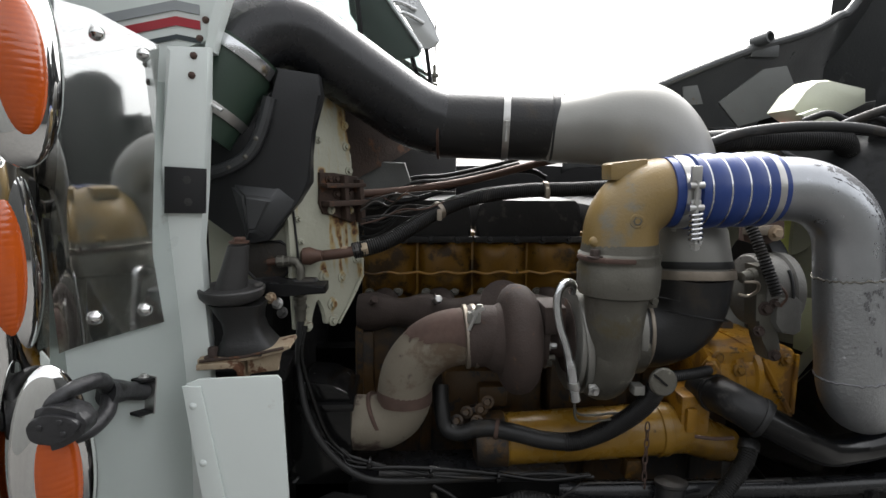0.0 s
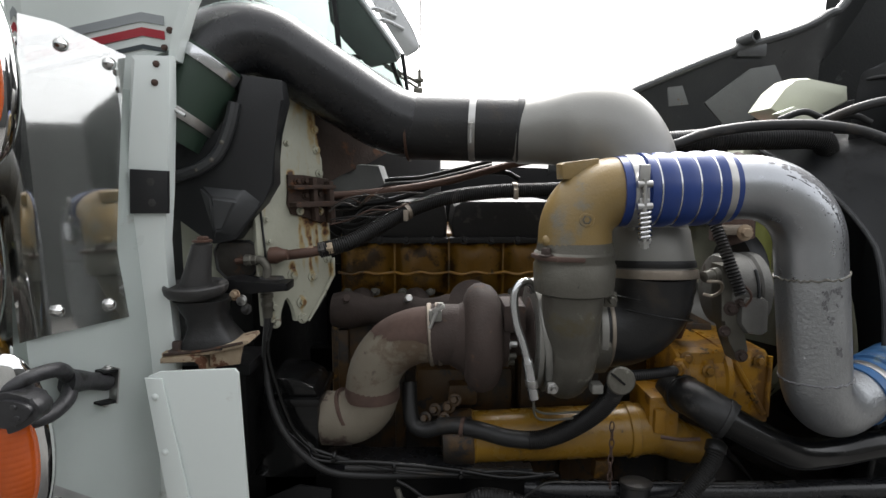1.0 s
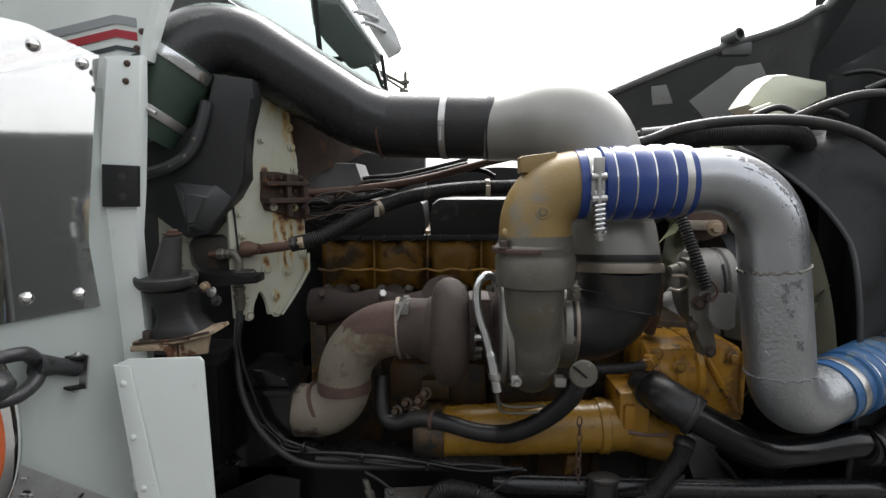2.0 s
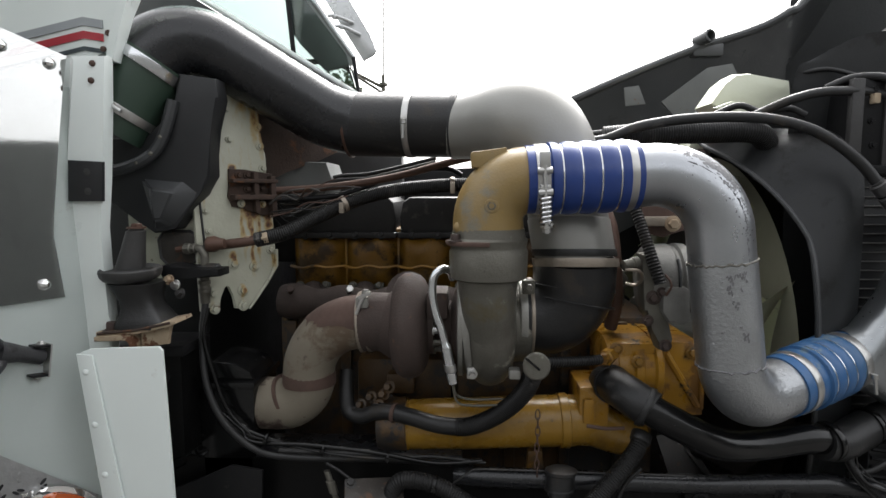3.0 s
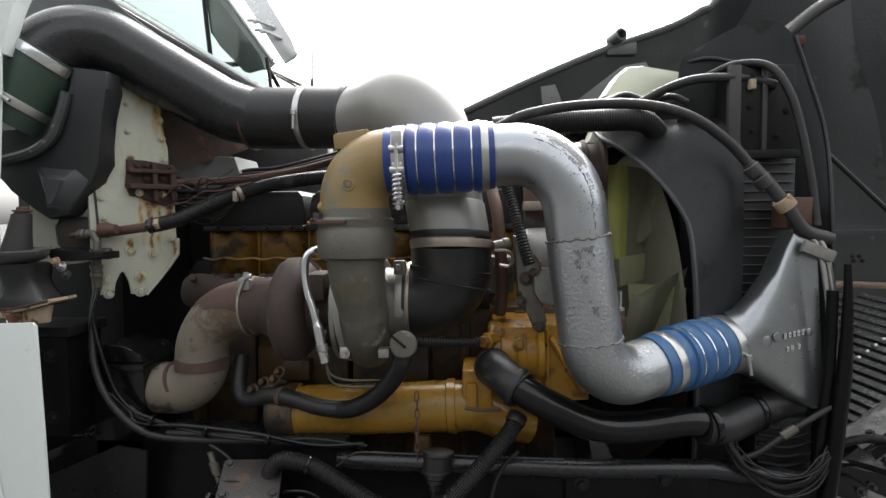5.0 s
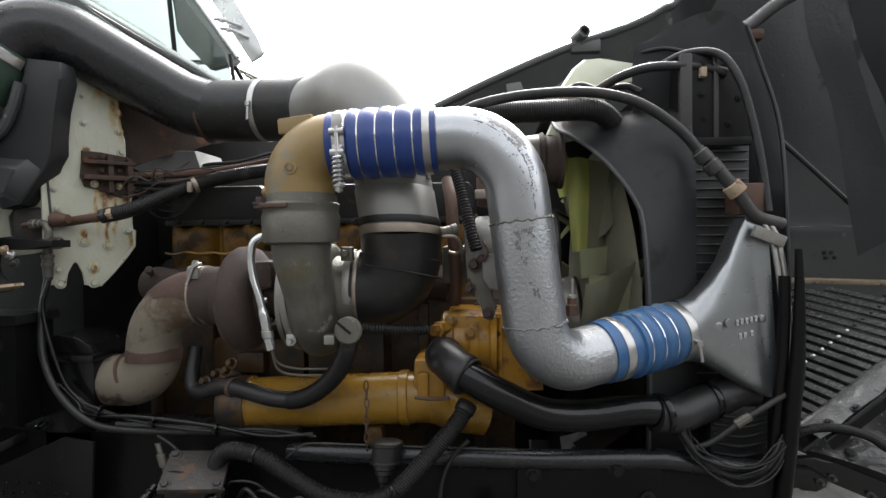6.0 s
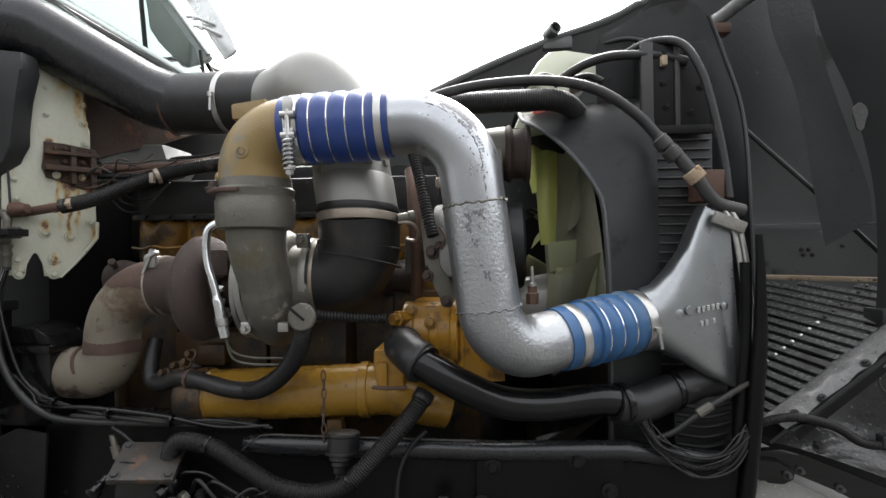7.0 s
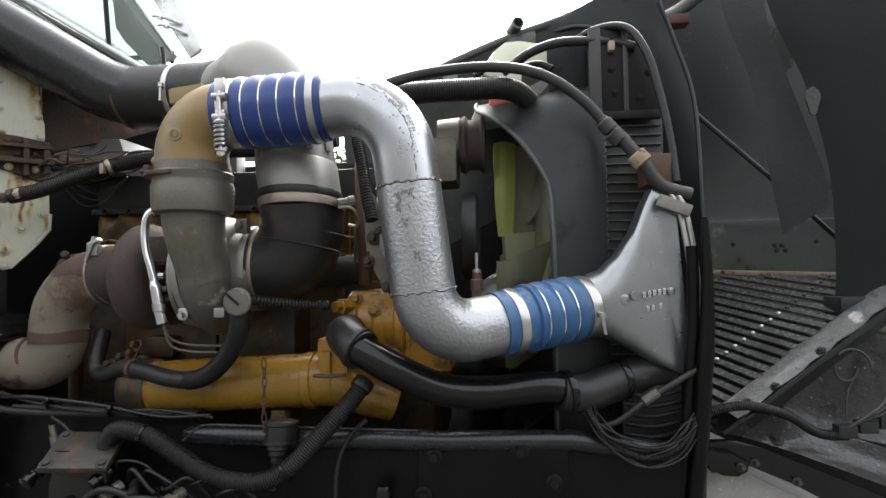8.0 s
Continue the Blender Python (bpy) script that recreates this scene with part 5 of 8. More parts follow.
prism(bm, [(-0.412, 1.605), (-0.353, 1.605), (-0.349, 1.672), (-0.408, 1.675)], 0.010, pose(0, 0.841, 0), 0.002)
part("hinge_plate", bm, "flat", cowl, "black plate screwed to the post")
for z in (1.622, 1.655):
    bm = B()
    lathe(bm, (-0.376, 0.842, z), (0, -1, 0), [(-0.001, 0.0068), (0.001, 0.0068), (0.0015, 0.003)], 6)
    part("screw", bm, "dust", cowl)
for x, z, y in ((-0.360, 1.836, 0.849), (-0.364, 1.808, 0.849), (-0.352, 1.895, 0.884), (-0.362, 1.868, 0.884)):
    bm = B()
    rivet(bm, (x, y, z), (0, -1, 0), 0.0055)
    part("rivet", bm, "rustband", cowl)
for name, mat, z, h in (("grey_stripe", "greyline", 1.908, 0.014), ("red_stripe", "redline", 1.886, 0.013), ("dark_stripe", "darkline", 1.866, 0.007)):
    bm = B()
    prism(bm, [(-1.4, z - 0.22), (-0.395, z), (-0.36, z - 0.006), (-0.36, z - 0.006 + h), (-0.395, z + h), (-1.4, z - 0.22 + h)], 0.002, pose(0, 0.8825, 0), 0)
    part(name, bm, mat, cowl)
flap = thing("splash_panel", (-0.3, 0.8, 0.9), "flat white sheet metal splash panel", "panel")
bm = B()
prism(bm, [(-0.312, 0.80), (-0.222, 0.80), (-0.232, 1.15), (-0.238, 1.357), (-0.244, 1.364), (-0.36, 1.360), (-0.379, 1.352)], 0.006, pose(0, 0.800, 0), 0.002)
part("sheet", bm, "white", flap)
bm = B()
prism(bm, [(-0.318, 0.80), (-0.272, 0.80), (-0.324, 1.15), (-0.355, 1.350), (-0.382, 1.352)], 0.005, pose(0, 0.794, 0), 0.002)
part("folded_strip", bm, "white", flap)
for x, z in ((-0.367, 1.321), (-0.357, 1.230), (-0.345, 1.142)):
    bm = B()
    rivet(bm, (x, 0.7945, z), (0, -1, 0), 0.006)
    part("rivet", bm, "white", flap)

# polished panel beside the post, facing forward and out
PN = V((0.889, -0.459, 0)).normalized()
PT = V((0.459, 0.889, 0)).normalized()
C0 = V((-0.442, 0.783, 0))
PB = 0.12  # the panel's slight hollow
def on_panel(u, z, out=0.0):
    """A place on the slightly hollow panel, which curls out at its lamp side and leans back a little."""
    return C0 + PT * u + PN * (PB * u ** 2 + 2.4 * max(0, -0.064 - u) ** 2 + out) + V((0, 0, z)) - PN * 0.05 * (z - 1.65)


bm = B()
grid = [[bm.verts.new(on_panel(-0.10 + 0.20 * i / 8 - 0.10 * max(0, 1.40 - z) * (8 - i) / 8, z, -0.006 - 0.15 * max(0, 1.40 - z) ** 2)) for i in range(9)] for z in [0.80 + 0.10 * j for j in range(11)]]
for p, q in zip(grid, grid[1:]):
    for i in range(8):
        bm.faces.new((p[i], p[i + 1], q[i + 1], q[i]))
bmesh.ops.solidify(bm, geom=list(bm.faces), thickness=0.004)
part("curved_side", bm, "white", cowl)
plate = thing("polished_panel", (-0.42, 0.74, 1.44), "polished stainless steel panel with chrome acorn screws", "trim panel")
bm = B()
cols = []
for k in range(61):
    u = -0.112 + 0.195 * k / 60
    hi = 1.851 + min(0.083 - u, 0.10) * 0.26
    col = []
    for i in range(13):
        z = 1.444 + (hi - 1.444) * i / 12
        wave = 0.0 if u < -0.02 else (u + 0.02) / 0.103 * (0.046 * (max(0, 1.851 - z) / 0.298) ** 0.9 if z > 1.553 else 0.046 - 0.009 * (1.553 - z) / 0.112)
        col.append(bm.verts.new(on_panel(u - max(0, wave), z)))
    cols.append(col)
for p, q in zip(cols, cols[1:]):
    for i in range(12):
        bm.faces.new((p[i], q[i], q[i + 1], p[i + 1]))
bmesh.ops.solidify(bm, geom=list(bm.faces), thickness=0.003)
part("sheet", bm, "chrome", plate)
for u, z in ((-0.013, 1.847), (0.055, 1.833), (-0.058, 1.475), (0.016, 1.469)):
    bm = B()
    lathe(bm, on_panel(u, z, 0.001), PN, [(0, 0.0095), (0.002, 0.0095), (0.006, 0.0075), (0.008, 0.005), (0.009, 0.001)], 20)
    part("acorn_screw", bm, "chrome", plate)

bar = thing("light_bar", (-0.58, 0.68, 0.9), "polished stainless air cleaner light bar with amber marker lamps", "light bar")
bm = B()
n, loops = 72, []
for z in [0.9 + 1.4 * i / 14 for i in range(15)]:
    row = []
    for k in range(n):
        a = 2 * math.pi * k / n
        c, s = math.cos(a), math.sin(a)
        row.append(bm.verts.new(pose(-0.605 + 0.02 * (z - 0.9), 0.69, z, 0, 0, -16) @ V((0.10 * abs(c) ** 0.45 * math.copysign(1, c), 0.098 * abs(s) ** 0.8 * math.copysign(1, s), 0))))
    loops.append(row)
for p, q in zip(loops, loops[1:]):
    for k in range(n):
        bm.faces.new((p[k], p[(k + 1) % n], q[(k + 1) % n], q[k]))
part("column", bm, "chrome", bar)


def marker(c, turn, tall):
    """An oval lamp: chrome hood, ribbed amber lens."""
    m = pose(*c, 0, 0, turn) @ pose(-0.118, 0, 0)
    lens = B()
    n, s = 90, 16
    rows = []
    for i in range(n + 1):
        a = math.pi * i / n
        zz, ww = tall * math.cos(a), math.sin(a)
        row = []
        for k in range(s + 1):
            b = math.pi * k / s
            bulge = 0.106 + 0.020 * ww * math.sin(b) + 0.0004 * (i % 3 == 0)
            yy = 0.0265 * ww * math.cos(b)
            row.append(lens.verts.new(m @ V((bulge, yy, zz))))
        rows.append(row)
    for p, q in zip(rows, rows[1:]):
        for k in range(s):
            lens.faces.new((p[k], p[k + 1], q[k + 1], q[k]))
    bmesh.ops.remove_doubles(lens, verts=lens.verts, dist=0.0002)
    hood = B()
    rows, n = [], 26
    for i in range(n + 1):
        a = math.pi * i / n
        zz, ww = tall * 1.7 * math.cos(a) * (1 if a < math.pi / 2 else 0.85), math.sin(a)
        row = []
        for k in range(s + 1):
            b = math.pi * k / s
            row.append(hood.verts.new(m @ V((0.098 + 0.018 * ww * math.sin(b), 0.046 * ww * math.cos(b), zz))))
        rows.append(row)
    for p, q in zip(rows, rows[1:]):
        for k in range(s):
            hood.faces.new((p[k], p[k + 1], q[k + 1], q[k]))
    bmesh.ops.remove_doubles(hood, verts=hood.verts, dist=0.0002)
    b = part("bezel", hood, "chrome", bar)
    ob = part("amber_lens", lens, "amber", b, "ribbed amber plastic lens")
    ob.matrix_parent_inverse = Matrix()
    return ob


for c, turn, tall in (((-0.462, 0.632, 1.782), -40, 0.078), ((-0.505, 0.632, 1.560), -44, 0.090), ((-0.462, 0.632, 1.300), -44, 0.082)):
    marker(c, turn, tall)

# polished tread plate below the panel, with a lamp of its own
tread = thing("tread_plate", (-0.45, 0.77, 0.95), "polished speckled tread plate along the white panel's foot", "step plate")


def on_tread(u, z, out=0.0):
    return on_panel(u, z, out - 0.15 * max(0, 1.40 - z) ** 2)


def tread_top(u):
    return 1.150 - 0.95 * u


bm = B()
grid = [[bm.verts.new(on_tread(u, tread_top(u) + (0.93 - tread_top(u)) * j / 8)) for u in [-0.15 + 0.235 * i / 12 for i in range(13)]] for j in range(9)]
for p, q in zip(grid, grid[1:]):
    for i in range(12):
        bm.faces.new((p[i], p[i + 1], q[i + 1], q[i]))
bmesh.ops.solidify(bm, geom=list(bm.faces), thickness=0.003)
part("sheet", bm, "treadmetal", tread)
rnd = random.Random(61)
for k in range(46):
    u = rnd.uniform(-0.10, 0.08)
    p = on_tread(u, tread_top(u) - rnd.uniform(0.008, 0.11), 0.0015)
    bm = B()
    turn = rnd.choice((-35, 40)) + rnd.uniform(-12, 12)
    bump_ = [(0.006 * math.cos(a), 0.0022 * math.sin(a)) for a in [2 * math.pi * i / 10 for i in range(10)]]
    prism(bm, bump_, 0.003, look(p, p - PN) @ pose(0, 0, 0, 0, 0, turn) @ pose(0, 0, 0, 90, 0, 0), 0.0008)
    part("tread", bm, "chrome" if k % 3 else "flat", tread)
small = thing("marker_lamp", (-0.42, 0.79, 1.08), "small amber marker lamp in a chrome bezel on the tread plate", "marker lamp")
for name, wide, high, deep, key, note in (("bezel", 0.062, 0.026, 0.016, "chrome", ""), ("amber_lens", 0.046, 0.017, 0.028, "amber", "smooth amber plastic lens")):
    bm = B()
    p = on_tread(0.018, 1.094, deep * 0.5)
    prism(bm, [(wide * math.cos(a), high * math.sin(a)) for a in [2 * math.pi * i / 36 for i in range(36)]], deep, look(p, p - PN) @ pose(0, 0, 0, 0, 0, -38) @ pose(0, 0, 0, 90, 0, 0) @ pose(0, -deep / 2, 0), 0.007)
    part(name, bm, key, small, note)

# rubber hood latch
latch = thing("hood_latch", (-0.46, 0.7, 1.32), "black rubber hood latch on a steel bracket", "latch")
bm = B()
LM = pose(-0.438, 0.779, 1.347, 0, 8, 62.7)
box(bm, (-0.014, -0.022, 0.022), (0.010, 0.006, 0.026), 0.001, LM)
box(bm, (-0.014, -0.022, -0.026), (0.010, 0.006, -0.022), 0.001, LM)
box(bm, (-0.014, 0.000, -0.026), (0.010, 0.006, 0.026), 0.001, LM)
part("bracket", bm, "black", latch)
bm = B()
box(bm, (0.0095, -0.023, -0.027), (0.012, 0.004, 0.027), 0.0008, LM)
part("bracket_lip", bm, "steel", latch, "bare steel bracket edge")
for z in (-0.03, 0.03):
    bm = B()
    bolt(bm, LM @ V((0.0, -0.010, z * 0.88)), (0, 0, z), 0.0045, 0.005)
    part("bolt", bm, "steel", latch)
bm = B()
sweep(bm, spline([(-0.449, 0.716, 1.376), (-0.441, 0.735, 1.370), (-0.434, 0.755, 1.362), (-0.430, 0.778, 1.352)], 8), lambda u: 0.019 - 0.006 * min(1, 2 * u), 16)
part("strap_neck", bm, "latchrubber", latch)
for pts in ([(-0.449, 0.720, 1.384), (-0.442, 0.692, 1.402), (-0.452, 0.664, 1.405), (-0.466, 0.643, 1.399), (-0.482, 0.636, 1.384)], [(-0.447, 0.722, 1.366), (-0.441, 0.700, 1.354), (-0.448, 0.672, 1.344), (-0.464, 0.645, 1.345), (-0.484, 0.636, 1.352)]):
    bm = B()
    sweep(bm, spline(pts, 8), lambda u: 0.011 - 0.002 * u, 14)
    part("strap_arm", bm, "latchrubber", latch)
bm = B()
oval = [(math.cos(a), math.sin(a)) for a in [2 * math.pi * k / 28 for k in range(28)]]
prism(bm, [(-0.463 + 0.041 * c - 0.004 * s, 1.370 + 0.006 * c + (0.026 - 0.006 * c) * s) for c, s in oval], 0.03, pose(0, 0.624, 0), 0.009)
part("grip", bm, "latchrubber", latch)
bm = B()
prism(bm, [(-0.459 + 0.030 * c - 0.003 * s, 1.371 + 0.005 * c + (0.017 - 0.004 * c) * s) for c, s in oval], 0.012, pose(0, 0.618, 0), 0.004)
part("grip_boss", bm, "latchrubber", latch)
bm = B()
for dx, dz in ((-0.472, 1.374), (-0.449, 1.380), (-0.446, 1.366)):
    lathe(bm, (dx, 0.6175, dz), (0, -1, 0), [(0, 0.004), (0.0012, 0.0035), (0.002, 0.001)], 12)
part("grip_stud", bm, "latchrubber", latch)

# ---- windscreen, visor, aerial ----
screen = thing("windscreen", (-0.25, 1.29, 1.85), "greenish tinted windscreen in a white frame", "windscreen")
bm = B()
prism(bm, [(-0.62, 2.245), (-0.36, 2.087), (-0.15, 1.958), (0.004, 1.864), (-0.022, 1.955), (-0.138, 2.112), (-0.25, 2.40), (-0.33, 2.7), (-0.62, 2.7)], 0.006, pose(0, 1.285, 0), 0)
part("pane", bm, "glass", screen)
bm = B()
sweep(bm, [(-0.65, 1.275, 2.255), (-0.36, 1.275, 2.081), (-0.15, 1.275, 1.953), (0.012, 1.275, 1.853)], 0.007, 10)
part("frame", bm, "white", screen)
bm = B()
sweep(bm, [(-0.65, 1.27, 2.232), (-0.36, 1.27, 2.060), (-0.15, 1.27, 1.934), (0.012, 1.27, 1.836)], 0.010, 10)
part("rubber_seal", bm, "rubber", screen)
bm = B()
sweep(bm, [(-0.147, 1.278, 1.955), (-0.158, 1.278, 2.08), (-0.185, 1.278, 2.5)], 0.006, 8)
part("divider", bm, "black", screen)
bm = B()
sweep(bm, [(0.010, 1.278, 1.855), (0.004, 1.278, 1.90), (-0.002, 1.278, 1.945)], 0.005, 8)
part("corner_post", bm, "black", screen)
bm = B()
prism(bm, [(-0.60, 2.19), (-0.333, 2.05), (-0.188, 1.945), (-0.10, 1.87), (-0.12, 1.80), (-0.60, 1.80)], 0.03, pose(0, 1.21, 0), 0.006)
single("cowl_apron", bm, "flat", "black cowl apron under the windscreen", "cowl", kind="structure")
bm = B()
prism(bm, [(-1.5, 1.83), (-0.10, 1.83), (-0.14, 1.92), (-0.40, 2.09), (-0.75, 2.34), (-1.5, 2.4)], 0.8, pose(0, 1.40, 0), 0.02)
single("dashboard", bm, "grey", "grey dashboard and cab body behind the glass", "truck cab", kind="structure")
visor = thing("mirror", (0.0, 1.36, 1.93), "grey backed side mirror on steel arms", "mirror")
bm = B()
prism(bm, [(-0.26, 2.40), (-0.186, 2.113), (-0.178, 2.035), (-0.150, 1.995), (-0.092, 1.933), (-0.080, 1.930), (-0.020, 1.944), (-0.010, 1.955), (-0.123, 2.112), (-0.19, 2.21), (-0.23, 2.40)], 0.022, pose(0, 1.345, 0), 0.006)
part("shell", bm, "mirrorback", visor)
bm = B()
sweep(bm, [(-0.012, 1.342, 1.957), (-0.123, 1.342, 2.113), (-0.19, 1.342, 2.21), (-0.25, 1.342, 2.30)], 0.007, 8)
part("edge_rail", bm, "mirrorgrey", visor)
bm = B()
prism(bm, [(-0.20, 2.30), (-0.104, 2.130), (-0.025, 2.005), (0.0, 1.965), (0.028, 1.980), (0.036, 1.992), (0.020, 2.03), (-0.040, 2.130), (-0.13, 2.30)], 0.012, pose(0, 1.40, 0), 0.004)
part("small_mirror", bm, "mirrorgrey", visor)
for k in range(2):
    bm = B()
    sweep(bm, spline([(-0.075 - 0.018 * k, 1.345, 2.035 + 0.026 * k), (-0.05 - 0.018 * k, 1.37, 2.045 + 0.026 * k), (-0.005 - 0.018 * k, 1.395, 2.030 + 0.03 * k)], 5), 0.005, 8)
    box(bm, (-0.056 - 0.018 * k, 1.365, 2.038 + 0.026 * k), (-0.044 - 0.018 * k, 1.380, 2.049 + 0.026 * k), 0.002)
    part("bracket_arm", bm, "mirrorgrey", visor)
bm = B()
sweep(bm, [(-0.035, 1.37, 1.95), (-0.01, 1.42, 1.88), (-0.02, 1.42, 1.80)], 0.006, 8)
part("stay", bm, "black", visor)
bm = B()
sweep(bm, [(-0.10, 1.36, 1.955), (-0.19, 1.35, 1.95), (-0.27, 1.32, 1.945)], 0.007, 8)
part("mirror_arm", bm, "castdark", visor)
aerial = thing("aerial", (0.03, 1.55, 1.9), "thin whip aerial on a bracket", "antenna")
bm = B()
sweep(bm, [(0.032, 1.55, 1.94), (0.040, 1.55, 2.6)], 0.0022, 8)
part("whip", bm, "castdark", aerial)
bm = B()
lathe(bm, (0.031, 1.55, 1.915), (0, 0, 1), [(0, 0.006), (0.012, 0.006), (0.014, 0.012), (0.022, 0.012), (0.024, 0.005), (0.045, 0.005)], 12)
sweep(bm, [(0.03, 1.55, 1.925), (-0.02, 1.54, 1.95), (-0.10, 1.50, 1.985)], 0.005, 8)
sweep(bm, [(0.028, 1.55, 1.91), (-0.03, 1.53, 1.945), (-0.06, 1.50, 1.96)], 0.004, 8)
box(bm, (0.014, 1.54, 1.895), (0.040, 1.56, 1.912), 0.003)
box(bm, (0.022, 1.535, 1.88), (0.046, 1.555, 1.888), 0.002)
part("bracket", bm, "castdark", aerial)

# ---- radiator, shroud, fan ----
FY, FZ = 1.55, 1.22
rad = thing("radiator", (1.1, 1.5, 0.8), "black radiator and cooler stack with fine horizontal fins", "radiator")
bm = B()
box(bm, (1.045, 1.085, 0.46), (1.175, 2.05, 1.665), 0.004)
part("core", bm, "flat", rad)
for k in range(34):
    z = 1.02 + 0.019 * k
    bm = B()
    box(bm, (1.062, 1.078, z), (1.17, 1.09, z + 0.0018), 0)
    part("fin", bm, "fins", rad)
bm = B()
for k in range(46):
    z = 1.06 + 0.013 * k
    box(bm, (1.046, 1.068, z), (1.060, 1.09, z + 0.0085), 0.002)
part("edge_strip", bm, "fins", rad)
bm = B()
box(bm, (1.035, 1.065, 1.665), (1.165, 2.05, 1.845), 0.012)
part("top_tank", bm, "black", rad)
bm = B()
box(bm, (1.028, 1.057, 1.668), (1.052, 1.072, 1.842), 0.003)
box(bm, (1.094, 1.059, 1.668), (1.104, 1.070, 1.842), 0.002)
part("side_channel", bm, "dust", rad)
bm = B()
box(bm, (1.030, 1.052, 1.655), (1.165, 1.070, 1.672), 0.003)
part("tank_flange", bm, "black", rad)
for p in ((1.072, 1.064, 1.760), (1.078, 1.064, 1.712), (1.125, 1.064, 1.700), (1.118, 1.064, 1.815), (1.075, 1.064, 1.82), (1.145, 1.064, 1.75)):
    bm = B()
    bolt(bm, p, (0, -1, 0), 0.0045, 0.005)
    part("bolt", bm, "black", rad)
bm = B()
box(bm, (1.066, 1.050, 1.792), (1.078, 1.066, 1.812), 0.003)
part("clip", bm, "rustpale", rad, "small tan rusted clip")
baffle = thing("radiator_baffle", (1.15, 1.1, 0.8), "black rubber baffle sheet round the radiator", "baffle")
rows = [[(0.99, 1.125, 1.895), (1.05, 1.122, 1.928), (1.10, 1.12, 1.945), (1.15, 1.12, 1.944), (1.185, 1.12, 1.915)],
        [(0.955, 1.125, 1.865), (1.04, 1.13, 1.86), (1.10, 1.13, 1.86), (1.16, 1.13, 1.86), (1.215, 1.12, 1.83)],
        [(0.96, 1.15, 1.72), (1.04, 1.15, 1.72), (1.12, 1.15, 1.72), (1.19, 1.13, 1.71), (1.242, 1.10, 1.70)],
        [(0.98, 1.18, 1.50), (1.06, 1.18, 1.50), (1.14, 1.17, 1.50), (1.20, 1.12, 1.50), (1.236, 1.06, 1.50)],
        [(1.0, 1.18, 1.20), (1.06, 1.18, 1.20), (1.14, 1.17, 1.20), (1.20, 1.11, 1.20), (1.226, 1.035, 1.20)],
        [(1.0, 1.18, 0.70), (1.06, 1.18, 0.70), (1.14, 1.17, 0.70), (1.18, 1.09, 0.70), (1.195, 1.02, 0.70)]]


def sheet(grid, thick=0.01):
    """A sheet through a small grid of places."""
    bm = B()
    rows = [spline(r, 6) for r in grid]
    cols = [spline([row[j] for row in rows], 6) for j in range(len(rows[0]))]
    vs = [[bm.verts.new(p) for p in c] for c in cols]
    for a, b in zip(vs, vs[1:]):
        for k in range(len(a) - 1):
            bm.faces.new((a[k], b[k], b[k + 1], a[k + 1]))
    bmesh.ops.solidify(bm, geom=list(bm.faces), thickness=thick)
    return bm


part("sheet", sheet(rows, 0.006), "shroud", baffle)
bm = B()
sweep(bm, spline([r[-1] for r in rows], 8), 0.0045, 8)
part("edge_roll", bm, "flat", baffle)
shroud = thing("fan_shroud", (0.98, 1.5, 0.75), "smooth dark grey moulded fan shroud", "fan shroud")
bm = B()
n, loops = 96, []
for u in (0.0, 0.03, 0.2, 0.45, 0.7, 1.0):
    row = []
    for k in range(n):
        a = 2 * math.pi * k / n
        c, s = math.cos(a), math.sin(a)
        e = 2 / (2.6 + 6 * u * u)
        y = FY + abs(c) ** e * math.copysign(0.575, c) * (1 - 0.10 * u)
        z = FZ + abs(s) ** e * math.copysign(0.575, s) * (1 - 0.06 * u)
        x0 = max(0.80, 0.945 - 0.70 * max(0, FY + 0.575 * c - 1.03)) - 0.012 * (1 - u) * (u > 0)
        row.append(bm.verts.new((x0 + (1.05 - x0) * u, y, z)))
    loops.append(row)
for p, q in zip(loops, loops[1:]):
    for k in range(n):
        bm.faces.new((p[k], p[(k + 1) % n], q[(k + 1) % n], q[k]))
bmesh.ops.solidify(bm, geom=list(bm.faces), thickness=0.004)
part("shell", bm, "shroud", shroud)
bm = B()
lip = []
for k in range(n + 1):
    c, s = math.cos(2 * math.pi * k / n), math.sin(2 * math.pi * k / n)
    lip.append((max(0.80, 0.945 - 0.70 * max(0, FY + 0.575 * c - 1.03)) - 0.002, FY + abs(c) ** (2 / 2.6) * math.copysign(0.575, c), FZ + abs(s) ** (2 / 2.6) * math.copysign(0.575, s)))
sweep(bm, lip, 0.005, 8)
part("rim_lip", bm, "shroud", shroud)
fan = thing("cooling_fan", (0.9, FY, FZ), "pale green plastic radiator fan at rest", "fan")
bm = B()
lathe(bm, (0.77, FY, FZ), (1, 0, 0), [(0, 0.09), (0.06, 0.13), (0.12, 0.14), (0.14, 0.12)], 36)
part("hub", bm, "cast", fan)


def on_fan(deg, r, x):
    return V((x, FY + r * math.cos(radians(deg)), FZ + r * math.sin(radians(deg))))


def strip(bm, p, q, thick=0.004):
    """A ruled sheet between two lines of places."""
    p, q = [bm.verts.new(v) for v in p], [bm.verts.new(v) for v in q]
    for i in range(len(p) - 1):
        bm.faces.new((p[i], p[i + 1], q[i + 1], q[i]))
    bmesh.ops.solidify(bm, geom=list(bm.faces), thickness=thick)


def fan_sheet(k, rows, thick=0.004):
    """A moulded sheet of one blade from rows of (degrees above the near side, radius, x)."""
    return sheet([[on_fan(180 - a + 40 * k, r, x) for a, r, x in row] for row in rows], thick)


